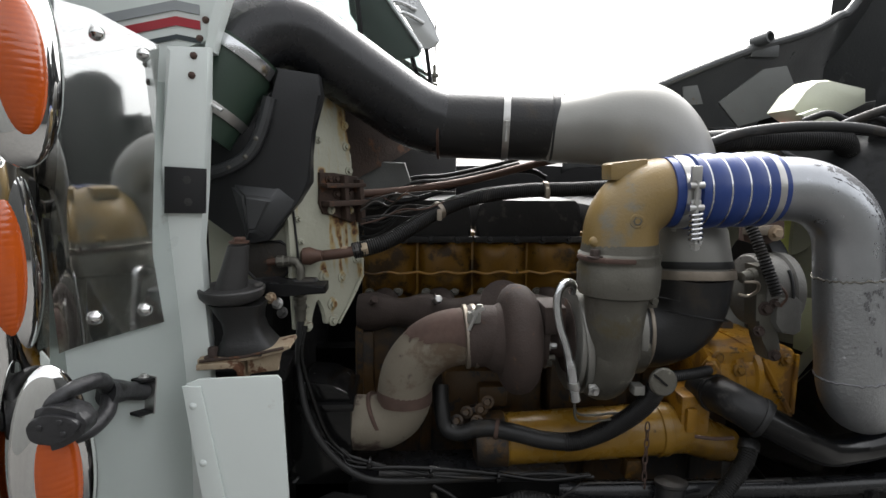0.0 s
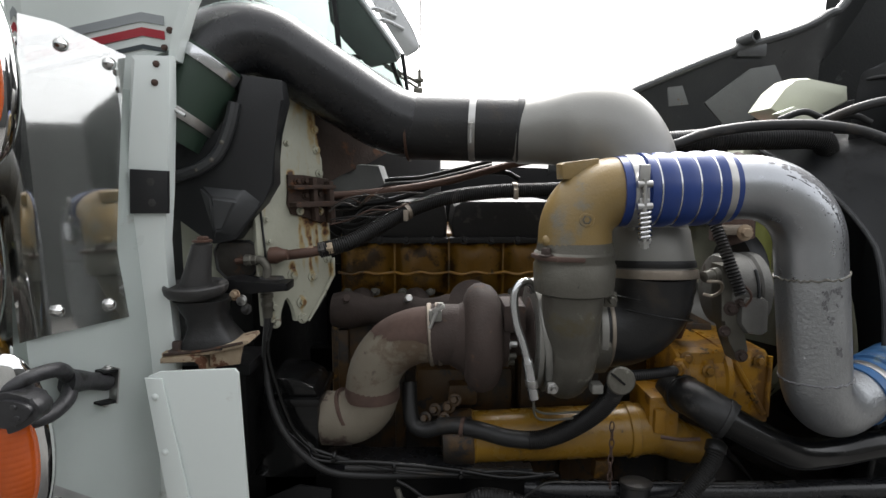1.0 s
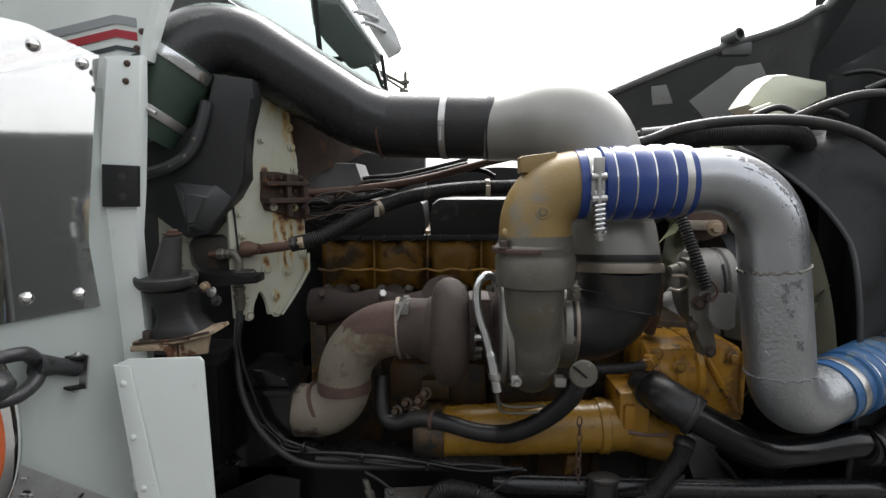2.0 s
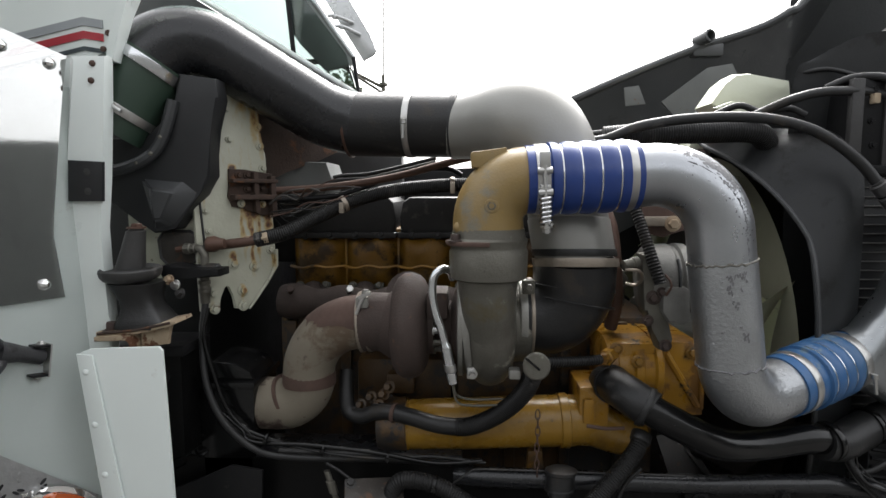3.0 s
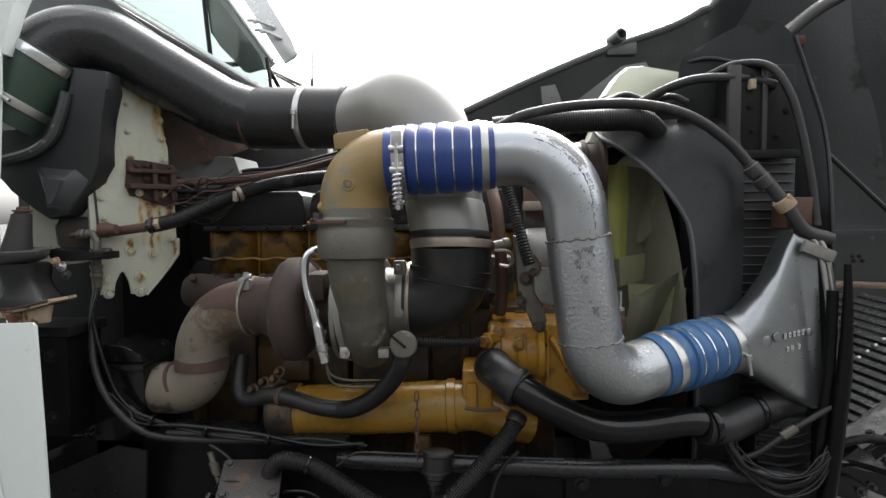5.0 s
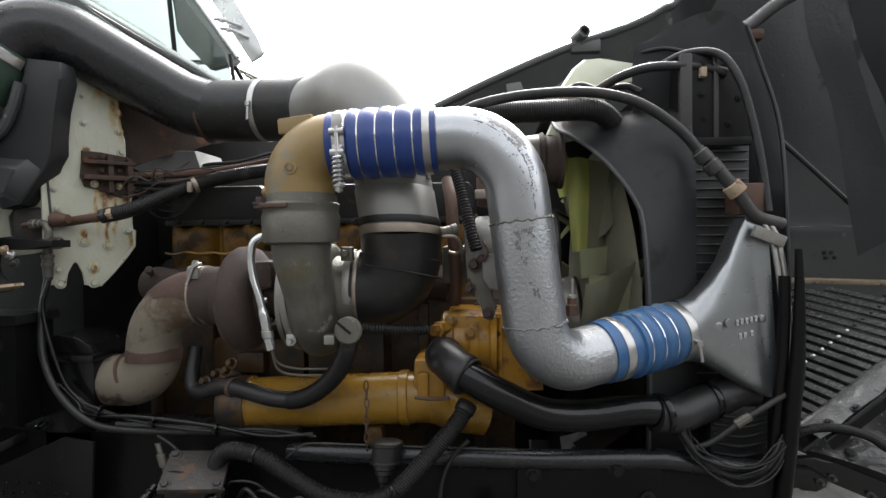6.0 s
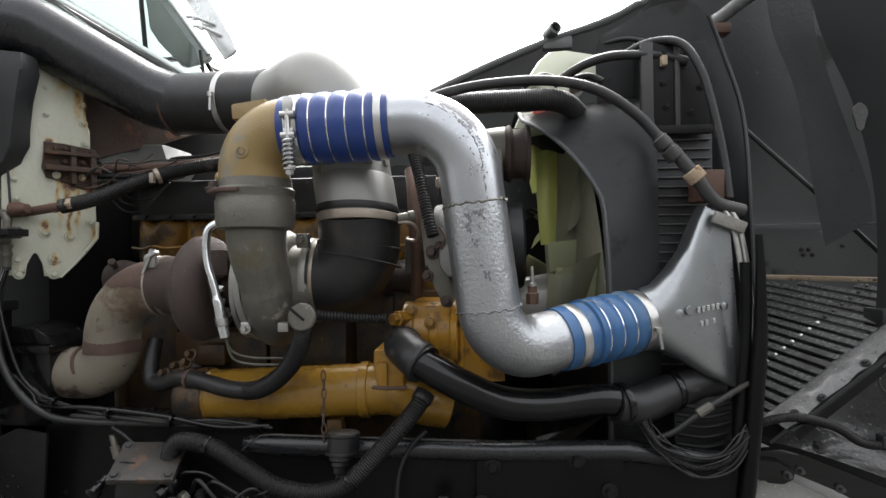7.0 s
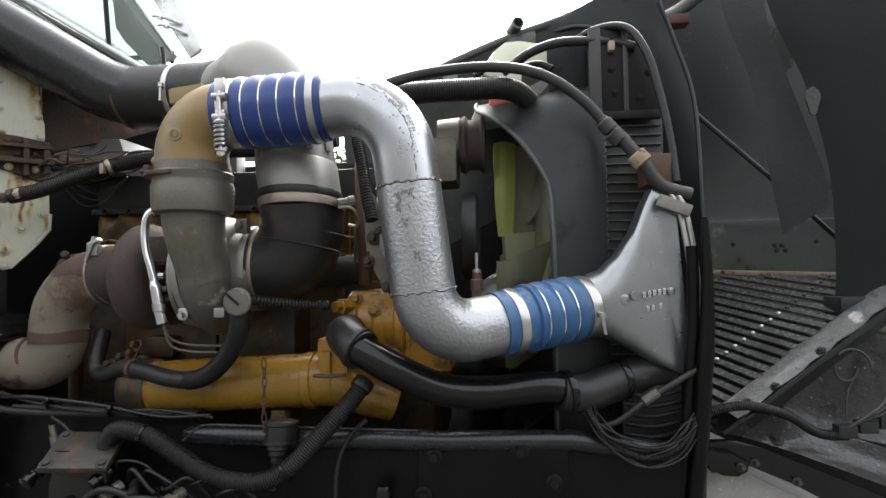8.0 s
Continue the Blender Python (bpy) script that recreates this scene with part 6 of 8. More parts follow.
for k in range(9):
    # shade on the lower blades is put into their colour; k == 1 is dulled likewise
    shaded = k in (2, 3, 4, 5)
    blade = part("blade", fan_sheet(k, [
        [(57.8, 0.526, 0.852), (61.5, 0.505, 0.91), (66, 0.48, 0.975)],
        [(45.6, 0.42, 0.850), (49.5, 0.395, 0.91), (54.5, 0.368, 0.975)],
        [(26.3, 0.343, 0.856), (30, 0.32, 0.91), (37, 0.295, 0.975)]]), "oil_and_shade" if shaded else "fan_dust_shade", fan)
    part("leading_edge", fan_sheet(k, [
        [(57.8, 0.526, 0.838), (57.3, 0.531, 0.862), (58.6, 0.520, 0.888)],
        [(51.5, 0.47, 0.837), (51, 0.475, 0.861), (52, 0.465, 0.887)],
        [(45.6, 0.42, 0.838), (45.1, 0.425, 0.860), (46, 0.415, 0.884)],
        [(36, 0.374, 0.844), (35.6, 0.378, 0.860), (36.3, 0.372, 0.878)]], 0.006), "oil_and_shade" if shaded else "fan_dust_shade" if k == 1 else "fan", blade, "clean lime blade edge")
    part("trailing_edge", fan_sheet(k, [
        [(35.5, 0.388, 0.858), (39, 0.365, 0.912), (45, 0.340, 0.978)],
        [(30.5, 0.368, 0.860), (34.3, 0.345, 0.913), (41, 0.320, 0.978)],
        [(26.3, 0.352, 0.862), (30, 0.329, 0.913), (37, 0.304, 0.978)]], 0.005), "oil_and_shade" if shaded else "fan_dust_shade" if k == 1 else "fanpale", blade, "pale trailing edge")
    part("tip", fan_sheet(k, [
        [(66, 0.38, 0.873), (63, 0.43, 0.92), (60.5, 0.482, 0.966)],
        [(55, 0.35, 0.880), (53, 0.40, 0.925), (52, 0.455, 0.962)],
        [(46, 0.331, 0.890), (43.5, 0.38, 0.925), (45, 0.431, 0.950)]], 0.005), "oil_and_shade" if shaded else "fan_dust_shade" if k == 0 else "fanpale", blade, "pale dusty blade tip")
    # lower vanes carry the same painted shade
    bm = B()
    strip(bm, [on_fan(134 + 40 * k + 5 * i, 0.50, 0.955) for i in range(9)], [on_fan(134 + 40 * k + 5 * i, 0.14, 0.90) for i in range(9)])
    part("vane", bm, "oil_and_shade" if k in (1, 2, 3, 4) else "fan_dust_shade", fan)

# accessory drive
alt = thing("alternator", (0.64, 1.0, 1.32), "pale grey cast alternator with slotted case", "alternator")
bm = B()
lathe(bm, (0.612, 1.005, 1.448), (1, 0, 0), [(0, 0.05), (0.004, 0.066), (0.010, 0.070), (0.046, 0.072), (0.050, 0.068), (0.056, 0.068), (0.060, 0.073), (0.076, 0.072), (0.082, 0.06)], 40)
part("case", bm, "altgrey", alt)
bm = B()
prism(bm, [(0.627, 1.436), (0.637, 1.447), (0.668, 1.448), (0.678, 1.44), (0.680, 1.384), (0.668, 1.376), (0.642, 1.380), (0.628, 1.40)], 0.06, pose(0, 0.926, 0), 0.009)
part("front_cover", bm, "altgrey", alt)
bm = B()
prism(bm, [(0.592, 1.505), (0.612, 1.506), (0.622, 1.44), (0.640, 1.40), (0.655, 1.345), (0.648, 1.322), (0.630, 1.325), (0.622, 1.365), (0.600, 1.40)], 0.04, pose(0, 0.942, 0), 0.006)
part("bracket", bm, "castdark", alt)
bm = B()
sweep(bm, [(0.660, 1.005 + 0.0735 * math.cos(a), 1.448 + 0.0735 * math.sin(a)) for a in [radians(140 + 5 * k) for k in range(11)]], 0.003, 8)
part("slot", bm, "flat", alt)
for p, r in (((0.615, 0.940, 1.425), 0.014), ((0.628, 0.935, 1.436), 0.010), ((0.606, 0.940, 1.382), 0.011), ((0.640, 0.940, 1.335), 0.012)):
    bm = B()
    bolt(bm, p, (-0.2, -1, 0.1), r * 0.6, 0.012)
    part("terminal", bm, "rust", alt, "rusty terminal nut")
bm = B()
sweep(bm, spline([(0.632, 0.925, 1.432), (0.639, 0.92, 1.448), (0.637, 0.922, 1.460), (0.630, 0.928, 1.47)], 5), 0.0022, 8)
part("copper_lead", bm, "copper", alt)
plate3 = thing("belt_bracket", (0.66, 1.05, 1.53), "tan rusted belt tensioner bracket above the alternator", "bracket")
bm = B()
prism(bm, [(0.618, 1.60), (0.70, 1.605), (0.705, 1.545), (0.66, 1.53), (0.62, 1.54)], 0.02, pose(0, 1.03, 0), 0.004)
part("plate", bm, "rustband", plate3)
bm = B()
box(bm, (0.615, 1.012, 1.553), (0.682, 1.032, 1.572), 0.004)
part("bar", bm, "band", plate3)
bm = B()
bolt(bm, (0.672, 1.012, 1.558), (0, -1, 0), 0.010, 0.010)
part("bolt", bm, "rustpale", plate3)
pul = thing("idler_pulley", (0.77, 1.2, 1.55), "rusty belt pulley and dark drive belt", "pulley")
bm = B()
lathe(bm, (0.76, 1.24, 1.655), (1, 0, 0), [(0, 0.03), (0.0, 0.062), (0.012, 0.068), (0.02, 0.058), (0.045, 0.058), (0.05, 0.066), (0.058, 0.066), (0.06, 0.03)], 36)
part("wheel", bm, "rust", pul)
bm = B()
lathe(bm, (0.71, 1.22, 1.665), (1, 0, 0), [(0, 0.045), (0.05, 0.05), (0.055, 0.03)], 20)
box(bm, (0.69, 1.17, 1.56), (0.755, 1.30, 1.66), 0.01)
part("housing", bm, "castdark", pul)
bm = B()
lathe(bm, (0.765, 1.22, 1.44), (1, 0, 0), [(0, 0.05), (0.0, 0.095), (0.01, 0.10), (0.03, 0.10), (0.035, 0.095), (0.036, 0.05)], 40)
part("belt_wheel", bm, "flat", pul)

# hydraulic bits between intake and alternator
clut = thing("coolant_fitting", (0.60, 1.1, 1.35), "rusty brown pipe fitting beside the alternator", "pipe fitting")
bm = B()
sweep(bm, spline([(0.555, 1.10, 1.60), (0.565, 1.06, 1.55), (0.570, 1.04, 1.48), (0.575, 1.04, 1.40), (0.57, 1.06, 1.34)], 6), 0.013, 12)
part("pipe", bm, "copper", clut)
bm = B()
ribbed(bm, spline([(0.575, 0.985, 1.62), (0.592, 0.955, 1.56), (0.606, 0.930, 1.50), (0.618, 0.915, 1.455)], 8), 0.0115)
part("loom_sleeve", bm, "loom", clut)
bm = B()
box(bm, (0.545, 1.06, 1.38), (0.60, 1.12, 1.46), 0.01)
lathe(bm, (0.578, 1.06, 1.44), (0, -1, 0), [(0, 0.02), (0.02, 0.02), (0.025, 0.012)], 12)
part("valve_body", bm, "castdark", clut)

# ---- coolant hose at the bottom ----
cool = thing("coolant_pipe", (0.8, 0.96, 1.09), "black painted coolant pipe with rubber ends", "coolant pipe")
CP = spline([(0.575, 0.910, 1.240), (0.60, 0.896, 1.229), (0.66, 0.890, 1.197), (0.735, 0.908, 1.160), (0.82, 0.935, 1.148), (0.92, 0.952, 1.154), (1.0, 0.97, 1.138)], 10)
bm = B()
sweep(bm, CP, 0.0285, 28)
part("pipe", bm, "gloss", cool)
bm = B()
sweep(bm, spline([(0.556, 1.03, 1.232), (0.553, 0.985, 1.246), (0.562, 0.940, 1.248), (0.582, 0.910, 1.239), (0.604, 0.894, 1.227)], 8), 0.0350, 28)
part("rubber_end", bm, "rubber", cool)
bm = B()
sweep(bm, spline([(0.945, 0.955, 1.146), (0.985, 0.965, 1.14), (1.03, 0.985, 1.15), (1.09, 1.01, 1.165), (1.15, 1.03, 1.175)], 8), 0.034, 28)
part("radiator_hose", bm, "rubber", cool)
for p, ax in (((0.594, 0.899, 1.232), (0.85, -0.35, -0.40)), ((0.554, 0.975, 1.247), (0.05, -1.0, 0.1))):
    bm = B()
    ring(bm, p, ax, 0.036, 0.010, 0.0018)
    part("clamp_band", bm, "rubber", cool)
for x, y in ((0.958, 0.957), (1.06, 0.998)):
    bm = B()
    ring(bm, (x, y, 1.147 + (x - 0.958) * 0.12), (1, 0.35, 0.1), 0.035, 0.012, 0.002)
    part("clamp_band", bm, "gloss", cool)

# oil filler
fill = thing("oil_filler", (0.36, 0.87, 1.16), "grey round filler cap on a black ribbed hose", "oil filler")
bm = B()
lathe(bm, (0.392, 0.872, 1.315), (0.02, -1, 0.1), [(-0.006, 0.020), (0.0, 0.0245), (0.006, 0.0245), (0.008, 0.022)], 28)
part("cap", bm, "castdark", fill)
bm = B()
box(bm, (-0.020, -0.002, -0.002), (0.012, 0.002, 0.002), 0.001, Matrix.Translation((0.388, 0.863, 1.318)) @ pose(0, 0, 0, 0, 40, 0))
part("dipstick_slot", bm, "gloss", fill)
bm = B()
ribbed(bm, spline([(0.390, 0.885, 1.300), (0.378, 0.90, 1.262), (0.352, 0.922, 1.222), (0.315, 0.942, 1.188), (0.278, 0.954, 1.168), (0.250, 0.960, 1.163)], 10), 0.0178, 0.0042, 0.0009, 18)
part("ribbed_hose", bm, "loom", fill)
bm = B()
sweep(bm, spline([(0.255, 0.959, 1.163), (0.21, 0.965, 1.166), (0.16, 0.975, 1.176), (0.115, 0.985, 1.182), (0.08, 0.995, 1.176)], 8), 0.0165, 18)
part("rubber_tail", bm, "rubber", fill)
bm = B()
sweep(bm, spline([(0.085, 0.994, 1.177), (0.055, 1.0, 1.166), (0.030, 1.01, 1.172), (0.022, 1.02, 1.20), (0.02, 1.04, 1.25)], 6), 0.0155, 16)
part("drain_elbow", bm, "rubber", fill)
bm = B()
ring(bm, (0.125, 0.983, 1.181), (1, -0.25, -0.12), 0.0175, 0.008, 0.002, 20)
part("clamp_band", bm, "rustband", fill)
bm = B()
ribbed(bm, spline([(0.405, 0.885, 1.318), (0.44, 0.905, 1.312), (0.48, 0.93, 1.306), (0.525, 0.955, 1.302)], 8), 0.010, 0.006, 0.0015, 14)
part("side_loom", bm, "loom", fill)

# hanging chain
chain = thing("chain", (0.41, 0.945, 1.05), "thin rusty chain hanging in front of the cooler", "chain")
for k in range(9):
    bm = B()
    z = 1.196 - 0.0165 * k
    pts = []
    for i in range(17):
        a = 2 * math.pi * i / 16
        p = V((0.0042 * math.cos(a), 0, 0.0105 * math.sin(a)))
        if k % 2:
            p = V((0, p.x, p.z))
        pts.append(V((0.406 + 0.0008 * math.sin(k), 0.945, z)) + p)
    sweep(bm, pts, 0.0014, 6, caps=False)
    part("link", bm, "rustband", chain)

# ---- hoses and wiring ----
def cable(name, pts, r, mat, label, ribs=False, category="cable", seg=12, group=""):
    bm = B()
    path = spline(pts, 12)
    if ribs:
        ribbed(bm, path, r, 0.0042 if r < 0.02 else 0.005, 0.0012, 16)
    else:
        sweep(bm, path, r, seg)
    return single(name, bm, mat, label, category, group)


cable("wiring_loom", [(-0.145, 0.987, 1.527), (-0.09, 1.0, 1.541), (-0.03, 1.03, 1.572), (0.015, 1.06, 1.596), (0.09, 1.10, 1.620), (0.20, 1.12, 1.634), (0.32, 1.13, 1.638), (0.50, 1.12, 1.65)], 0.0155, "loom", "black ribbed loom rising over the engine", True)
for at, way in (((0.015, 1.06, 1.596), (0.8, 0.5, 0.4)), ((0.24, 1.122, 1.636), (1, 0.05, 0.05))):
    bm = B()
    ring(bm, at, way, 0.0158, 0.009, 0.0018, 20)
    box(bm, V(at) + V((-0.005, -0.024, -0.018)), V(at) + V((0.005, -0.013, 0.004)), 0.002)
    single("loom_clip", bm, "band", "tan metal clip round the ribbed loom", "clip", "loom clips")
cable("fuel_pipe", [(-0.226, 0.968, 1.519), (-0.22, 0.983, 1.517), (-0.17, 0.982, 1.523), (-0.145, 0.985, 1.527)], 0.0095, "copper", "short brown metal fuel pipe", category="pipe")
union = thing("pipe_union", (-0.14, 0.985, 1.52), "rusty brass pipe union by the firewall", "pipe fitting")
for x, r in ((-0.165, 0.012), (-0.145, 0.014), (-0.130, 0.012)):
    bm = B()
    lathe(bm, (x, 0.9855, 1.524 + (x + 0.165) * 0.2), (1, 0.05, 0.2), [(0, r * 0.9), (0.002, r), (0.010, r), (0.012, r * 0.9)], 6)
    part("hex_nut", bm, "dust" if r > 0.013 else "rustpale", union)
bm = B()
lathe(bm, (-0.222, 0.966, 1.521), (1, 0, 0.05), [(-0.012, 0.009), (-0.008, 0.015), (0.004, 0.016), (0.016, 0.011), (0.024, 0.0095)], 14)
part("ball_end", bm, "copper", union, "brown rusty ball end")
valve = thing("air_fitting_elbow", (-0.235, 0.958, 1.402), "tarnished elbow fitting with a black plug on the firewall", "pipe fitting")
bm = B()
sweep(bm, [(-0.292, 0.963, 1.510), (-0.272, 0.963, 1.513)], 0.006, 10)
part("stub", bm, "copper", valve, "short brown stub pipe")
bm = B()
lathe(bm, (-0.276, 0.963, 1.512), (1, -0.05, 0.05), [(0, 0.009), (0.002, 0.011), (0.012, 0.011), (0.014, 0.009), (0.022, 0.010), (0.024, 0.008)], 8)
part("hex", bm, "castdark", valve)
bm = B()
sweep(bm, fillet([(-0.256, 0.962, 1.513), (-0.242, 0.960, 1.514), (-0.234, 0.958, 1.500), (-0.235, 0.956, 1.462)], 0.014, 8), 0.0078, 12)
part("elbow", bm, "castdark", valve)
bm = B()
lathe(bm, (-0.236, 0.956, 1.474), (1, -0.1, 0), [(-0.012, 0.0095), (0.008, 0.0095), (0.009, 0.0115), (0.030, 0.0115), (0.033, 0.008)], 14)
part("plug", bm, "rubber", valve, "black rubber plug")
bm = B()
lathe(bm, (-0.236, 0.956, 1.467), (0, 0, -1), [(0, 0.008), (0.014, 0.009), (0.016, 0.012), (0.022, 0.012), (0.024, 0.010), (0.030, 0.010), (0.032, 0.0115), (0.038, 0.0115), (0.040, 0.010), (0.060, 0.009)], 12)
part("fitting", bm, "castdark", valve)
cable("air_hose", [(-0.236, 0.956, 1.41), (-0.238, 0.94, 1.33), (-0.225, 0.925, 1.25), (-0.19, 0.92, 1.18), (-0.13, 0.925, 1.125), (-0.05, 0.935, 1.108), (0.1, 0.945, 1.103), (0.24, 0.952, 1.094)], 0.0068, "rubber", "black rubber air hose along the rail")
cable("rail_cable", [(-0.10, 0.955, 1.112), (0.0, 0.955, 1.108), (0.12, 0.956, 1.104), (0.22, 0.956, 1.098)], 0.006, "dust", "dusty cables clipped along the rail")
cable("refrigerant_pipe", [(-0.19, 1.10, 1.622), (-0.05, 1.16, 1.632), (0.1, 1.19, 1.655), (0.28, 1.19, 1.70), (0.5, 1.17, 1.735), (0.8, 1.15, 1.745)], 0.0085, "copper", "brown metal pipe running across the engine", category="pipe")
cable("refrigerant_pipe", [(-0.19, 1.08, 1.602), (-0.02, 1.17, 1.615), (0.12, 1.20, 1.665), (0.22, 1.20, 1.675), (0.26, 1.20, 1.66)], 0.006, "black", "black metal pipe bending over the engine", category="pipe")
for k, (dy, dz) in enumerate(((0.0, 0.0), (0.012, 0.010), (0.02, -0.008))):
    cable("heater_cable", [(-0.20, 1.15 + dy, 1.64 + dz), (-0.12, 1.18 + dy, 1.60 + dz), (-0.04, 1.19 + dy, 1.645 + dz), (0.05, 1.2 + dy, 1.655 + dz), (0.2, 1.2 + dy, 1.69 + dz)], 0.0045, "rubber", "black heater cable looping from the firewall")
for k in range(3):
    cable("thin_wire", [(-0.19, 1.17, 1.63 - 0.02 * k), (-0.15, 1.19, 1.575 - 0.02 * k), (-0.10, 1.2, 1.56 - 0.01 * k), (-0.04, 1.2, 1.60)], 0.002, "rubber", "thin black wire drooping by the bulkhead")

# upper right: hoses to the radiator
cable("power_steering_hose", [(0.42, 1.14, 1.715), (0.55, 1.10, 1.728), (0.62, 1.07, 1.752), (0.72, 1.05, 1.765), (0.84, 1.03, 1.762), (0.93, 1.01, 1.735), (1.00, 0.995, 1.682), (1.045, 0.985, 1.625)], 0.0105, "rubber", "black rubber hose arching to the radiator")
cable("radiator_cable", [(1.035, 0.988, 1.638), (1.07, 0.982, 1.60), (1.105, 0.98, 1.555), (1.14, 0.985, 1.512), (1.19, 0.99, 1.495)], 0.0125, "dust", "dusty hose end with a crimped collar")
col = thing("hose_end_fitting", (1.05, 0.985, 1.59), "grey crimped hose fittings by the radiator", "pipe fitting")
for p, r in (((1.045, 0.986, 1.625), 0.0155), ((1.062, 0.984, 1.604), 0.0165), ((1.10, 0.981, 1.562), 0.018)):
    bm = B()
    lathe(bm, p, (0.62, -0.05, -0.75), [(-0.012, r * 0.85), (-0.010, r), (0.010, r), (0.012, r * 0.85)], 16)
    part("crimp", bm, "rustpale" if r > 0.017 else "dust", col)
bm = B()
box(bm, (1.115, 1.0, 1.515), (1.165, 1.06, 1.575), 0.004)
single("rusted_bracket", bm, "copper", "brown rusted bracket on the radiator side", "bracket")
cable("coolant_hose", [(0.56, 1.12, 1.735), (0.66, 1.11, 1.742), (0.78, 1.11, 1.745), (0.86, 1.115, 1.746), (0.90, 1.135, 1.735), (0.93, 1.17, 1.705), (0.94, 1.22, 1.66)], 0.024, "loom", "thick black ribbed coolant hose", True, "hose")
cable("wiring_loom", [(0.46, 1.16, 1.735), (0.58, 1.15, 1.75), (0.70, 1.14, 1.755), (0.80, 1.13, 1.76)], 0.008, "dust", "grey ribbed wiring loom over the engine", True)
cable("overflow_hose", [(0.86, 1.10, 1.775), (0.91, 1.07, 1.80), (0.965, 1.06, 1.815), (1.03, 1.065, 1.818), (1.08, 1.07, 1.815), (1.12, 1.06, 1.80)], 0.0095, "rubber", "black overflow hose over the radiator")
cable("overflow_hose", [(1.0, 1.10, 1.83), (1.05, 1.08, 1.848), (1.10, 1.05, 1.835), (1.13, 1.03, 1.78), (1.15, 1.02, 1.70), (1.165, 1.01, 1.60), (1.17, 1.0, 1.52)], 0.008, "rubber", "thin black hose dropping down the radiator")
cable("vent_hose", [(0.80, 1.14, 1.785), (0.84, 1.12, 1.80), (0.88, 1.11, 1.785), (0.93, 1.10, 1.79), (0.96, 1.09, 1.775)], 0.007, "rubber", "black vent hose beside the white tank")
cable("vent_hose", [(0.97, 1.13, 1.868), (1.02, 1.12, 1.872), (1.08, 1.10, 1.85), (1.13, 1.09, 1.84)], 0.005, "rubber", "thin vent hose over the white tank")
bottle = thing("surge_tank", (0.92, 1.2, 1.78), "translucent white plastic coolant surge tank", "coolant tank")
bm = B()
prism(bm, [(0.808, 1.815), (0.84, 1.862), (0.865, 1.882), (0.90, 1.884), (0.985, 1.868), (0.99, 1.83), (0.93, 1.80), (0.85, 1.79)], 0.10, pose(0, 1.19, 0), 0.022)
part("body", bm, "bottle", bottle)
bm = B()
prism(bm, [(0.80, 1.80), (0.85, 1.775), (0.90, 1.765), (0.90, 1.795), (0.84, 1.815)], 0.02, pose(0, 1.15, 0), 0.004)
part("seam_tab", bm, "bottle", bottle)
rb = thing("fluid_bottle", (0.88, 1.25, 1.68), "plastic bottle with red fluid under the hoses", "bottle")
bm = B()
prism(bm, [(0.785, 1.70), (0.82, 1.69), (0.91, 1.705), (0.915, 1.735), (0.86, 1.745), (0.80, 1.735)], 0.08, pose(0, 1.245, 0.018), 0.012)
part("body", bm, "bottle", rb)
bm = B()
prism(bm, [(0.822, 1.705), (0.91, 1.715), (0.915, 1.75), (0.83, 1.752)], 0.06, pose(0, 1.238, 0.018), 0.012)
part("fluid", bm, "red", rb)
stud = thing("sensor", (0.82, 0.97, 1.33), "steel sensor with a brown hexagonal base", "sensor")
bm = B()
lathe(bm, (0.80, 0.985, 1.325), (0, 0, 1), [(0, 0.012), (0.02, 0.012), (0.022, 0.009), (0.034, 0.009)], 6)
part("base", bm, "copper", stud)
bm = B()
lathe(bm, (0.80, 0.985, 1.358), (0, 0, 1), [(0, 0.008), (0.006, 0.008), (0.008, 0.003), (0.038, 0.003)], 12)
part("stem", bm, "steel", stud)

# ---- lower front: looms and fittings ----
LP = spline([(0.125, 0.905, 1.040), (0.135, 0.90, 1.070), (0.16, 0.895, 1.088), (0.22, 0.89, 1.078), (0.28, 0.885, 1.045), (0.34, 0.88, 1.015), (0.41, 0.88, 1.005), (0.47, 0.885, 1.025), (0.53, 0.895, 1.085), (0.58, 0.91, 1.14), (0.60, 0.93, 1.17)], 12)
big = thing("large_loom", (0.3, 0.88, 0.98), "thick black ribbed loom sagging in front of the rail", "cable")
bm = B()
ribbed(bm, LP, 0.0165, 0.0046, 0.0013, 16)
part("sleeve", bm, "loom", big)
for k in (1, -4):
    bm = B()
    ring(bm, LP[k], LP[k + 1] - LP[k], 0.0168, 0.018, 0.0022, 20)
    part("end_collar", bm, "rubber", big)
for k in (34, 84):
    bm = B()
    ring(bm, LP[k], LP[k + 1] - LP[k], 0.0168, 0.005, 0.0014, 20)
    box(bm, LP[k] + V((-0.004, -0.022, -0.004)), LP[k] + V((0.004, -0.015, 0.004)), 0.001)
    part("tie", bm, "gloss", big)
sh = thing("shock_fitting", (0.455, 0.9, 0.95), "black ribbed rubber boot fitting on the rail", "rubber fitting")
bm = B()
lathe(bm, (0.449, 0.925, 1.100), (-0.10, -0.15, -1), [(0, 0.024), (0.003, 0.030), (0.008, 0.030), (0.010, 0.0275), (0.036, 0.026), (0.038, 0.028), (0.041, 0.028), (0.043, 0.020), (0.050, 0.021), (0.053, 0.016), (0.060, 0.0165), (0.063, 0.011), (0.074, 0.010), (0.076, 0.006), (0.12, 0.006)], 28)
part("boot", bm, "rubber", sh)
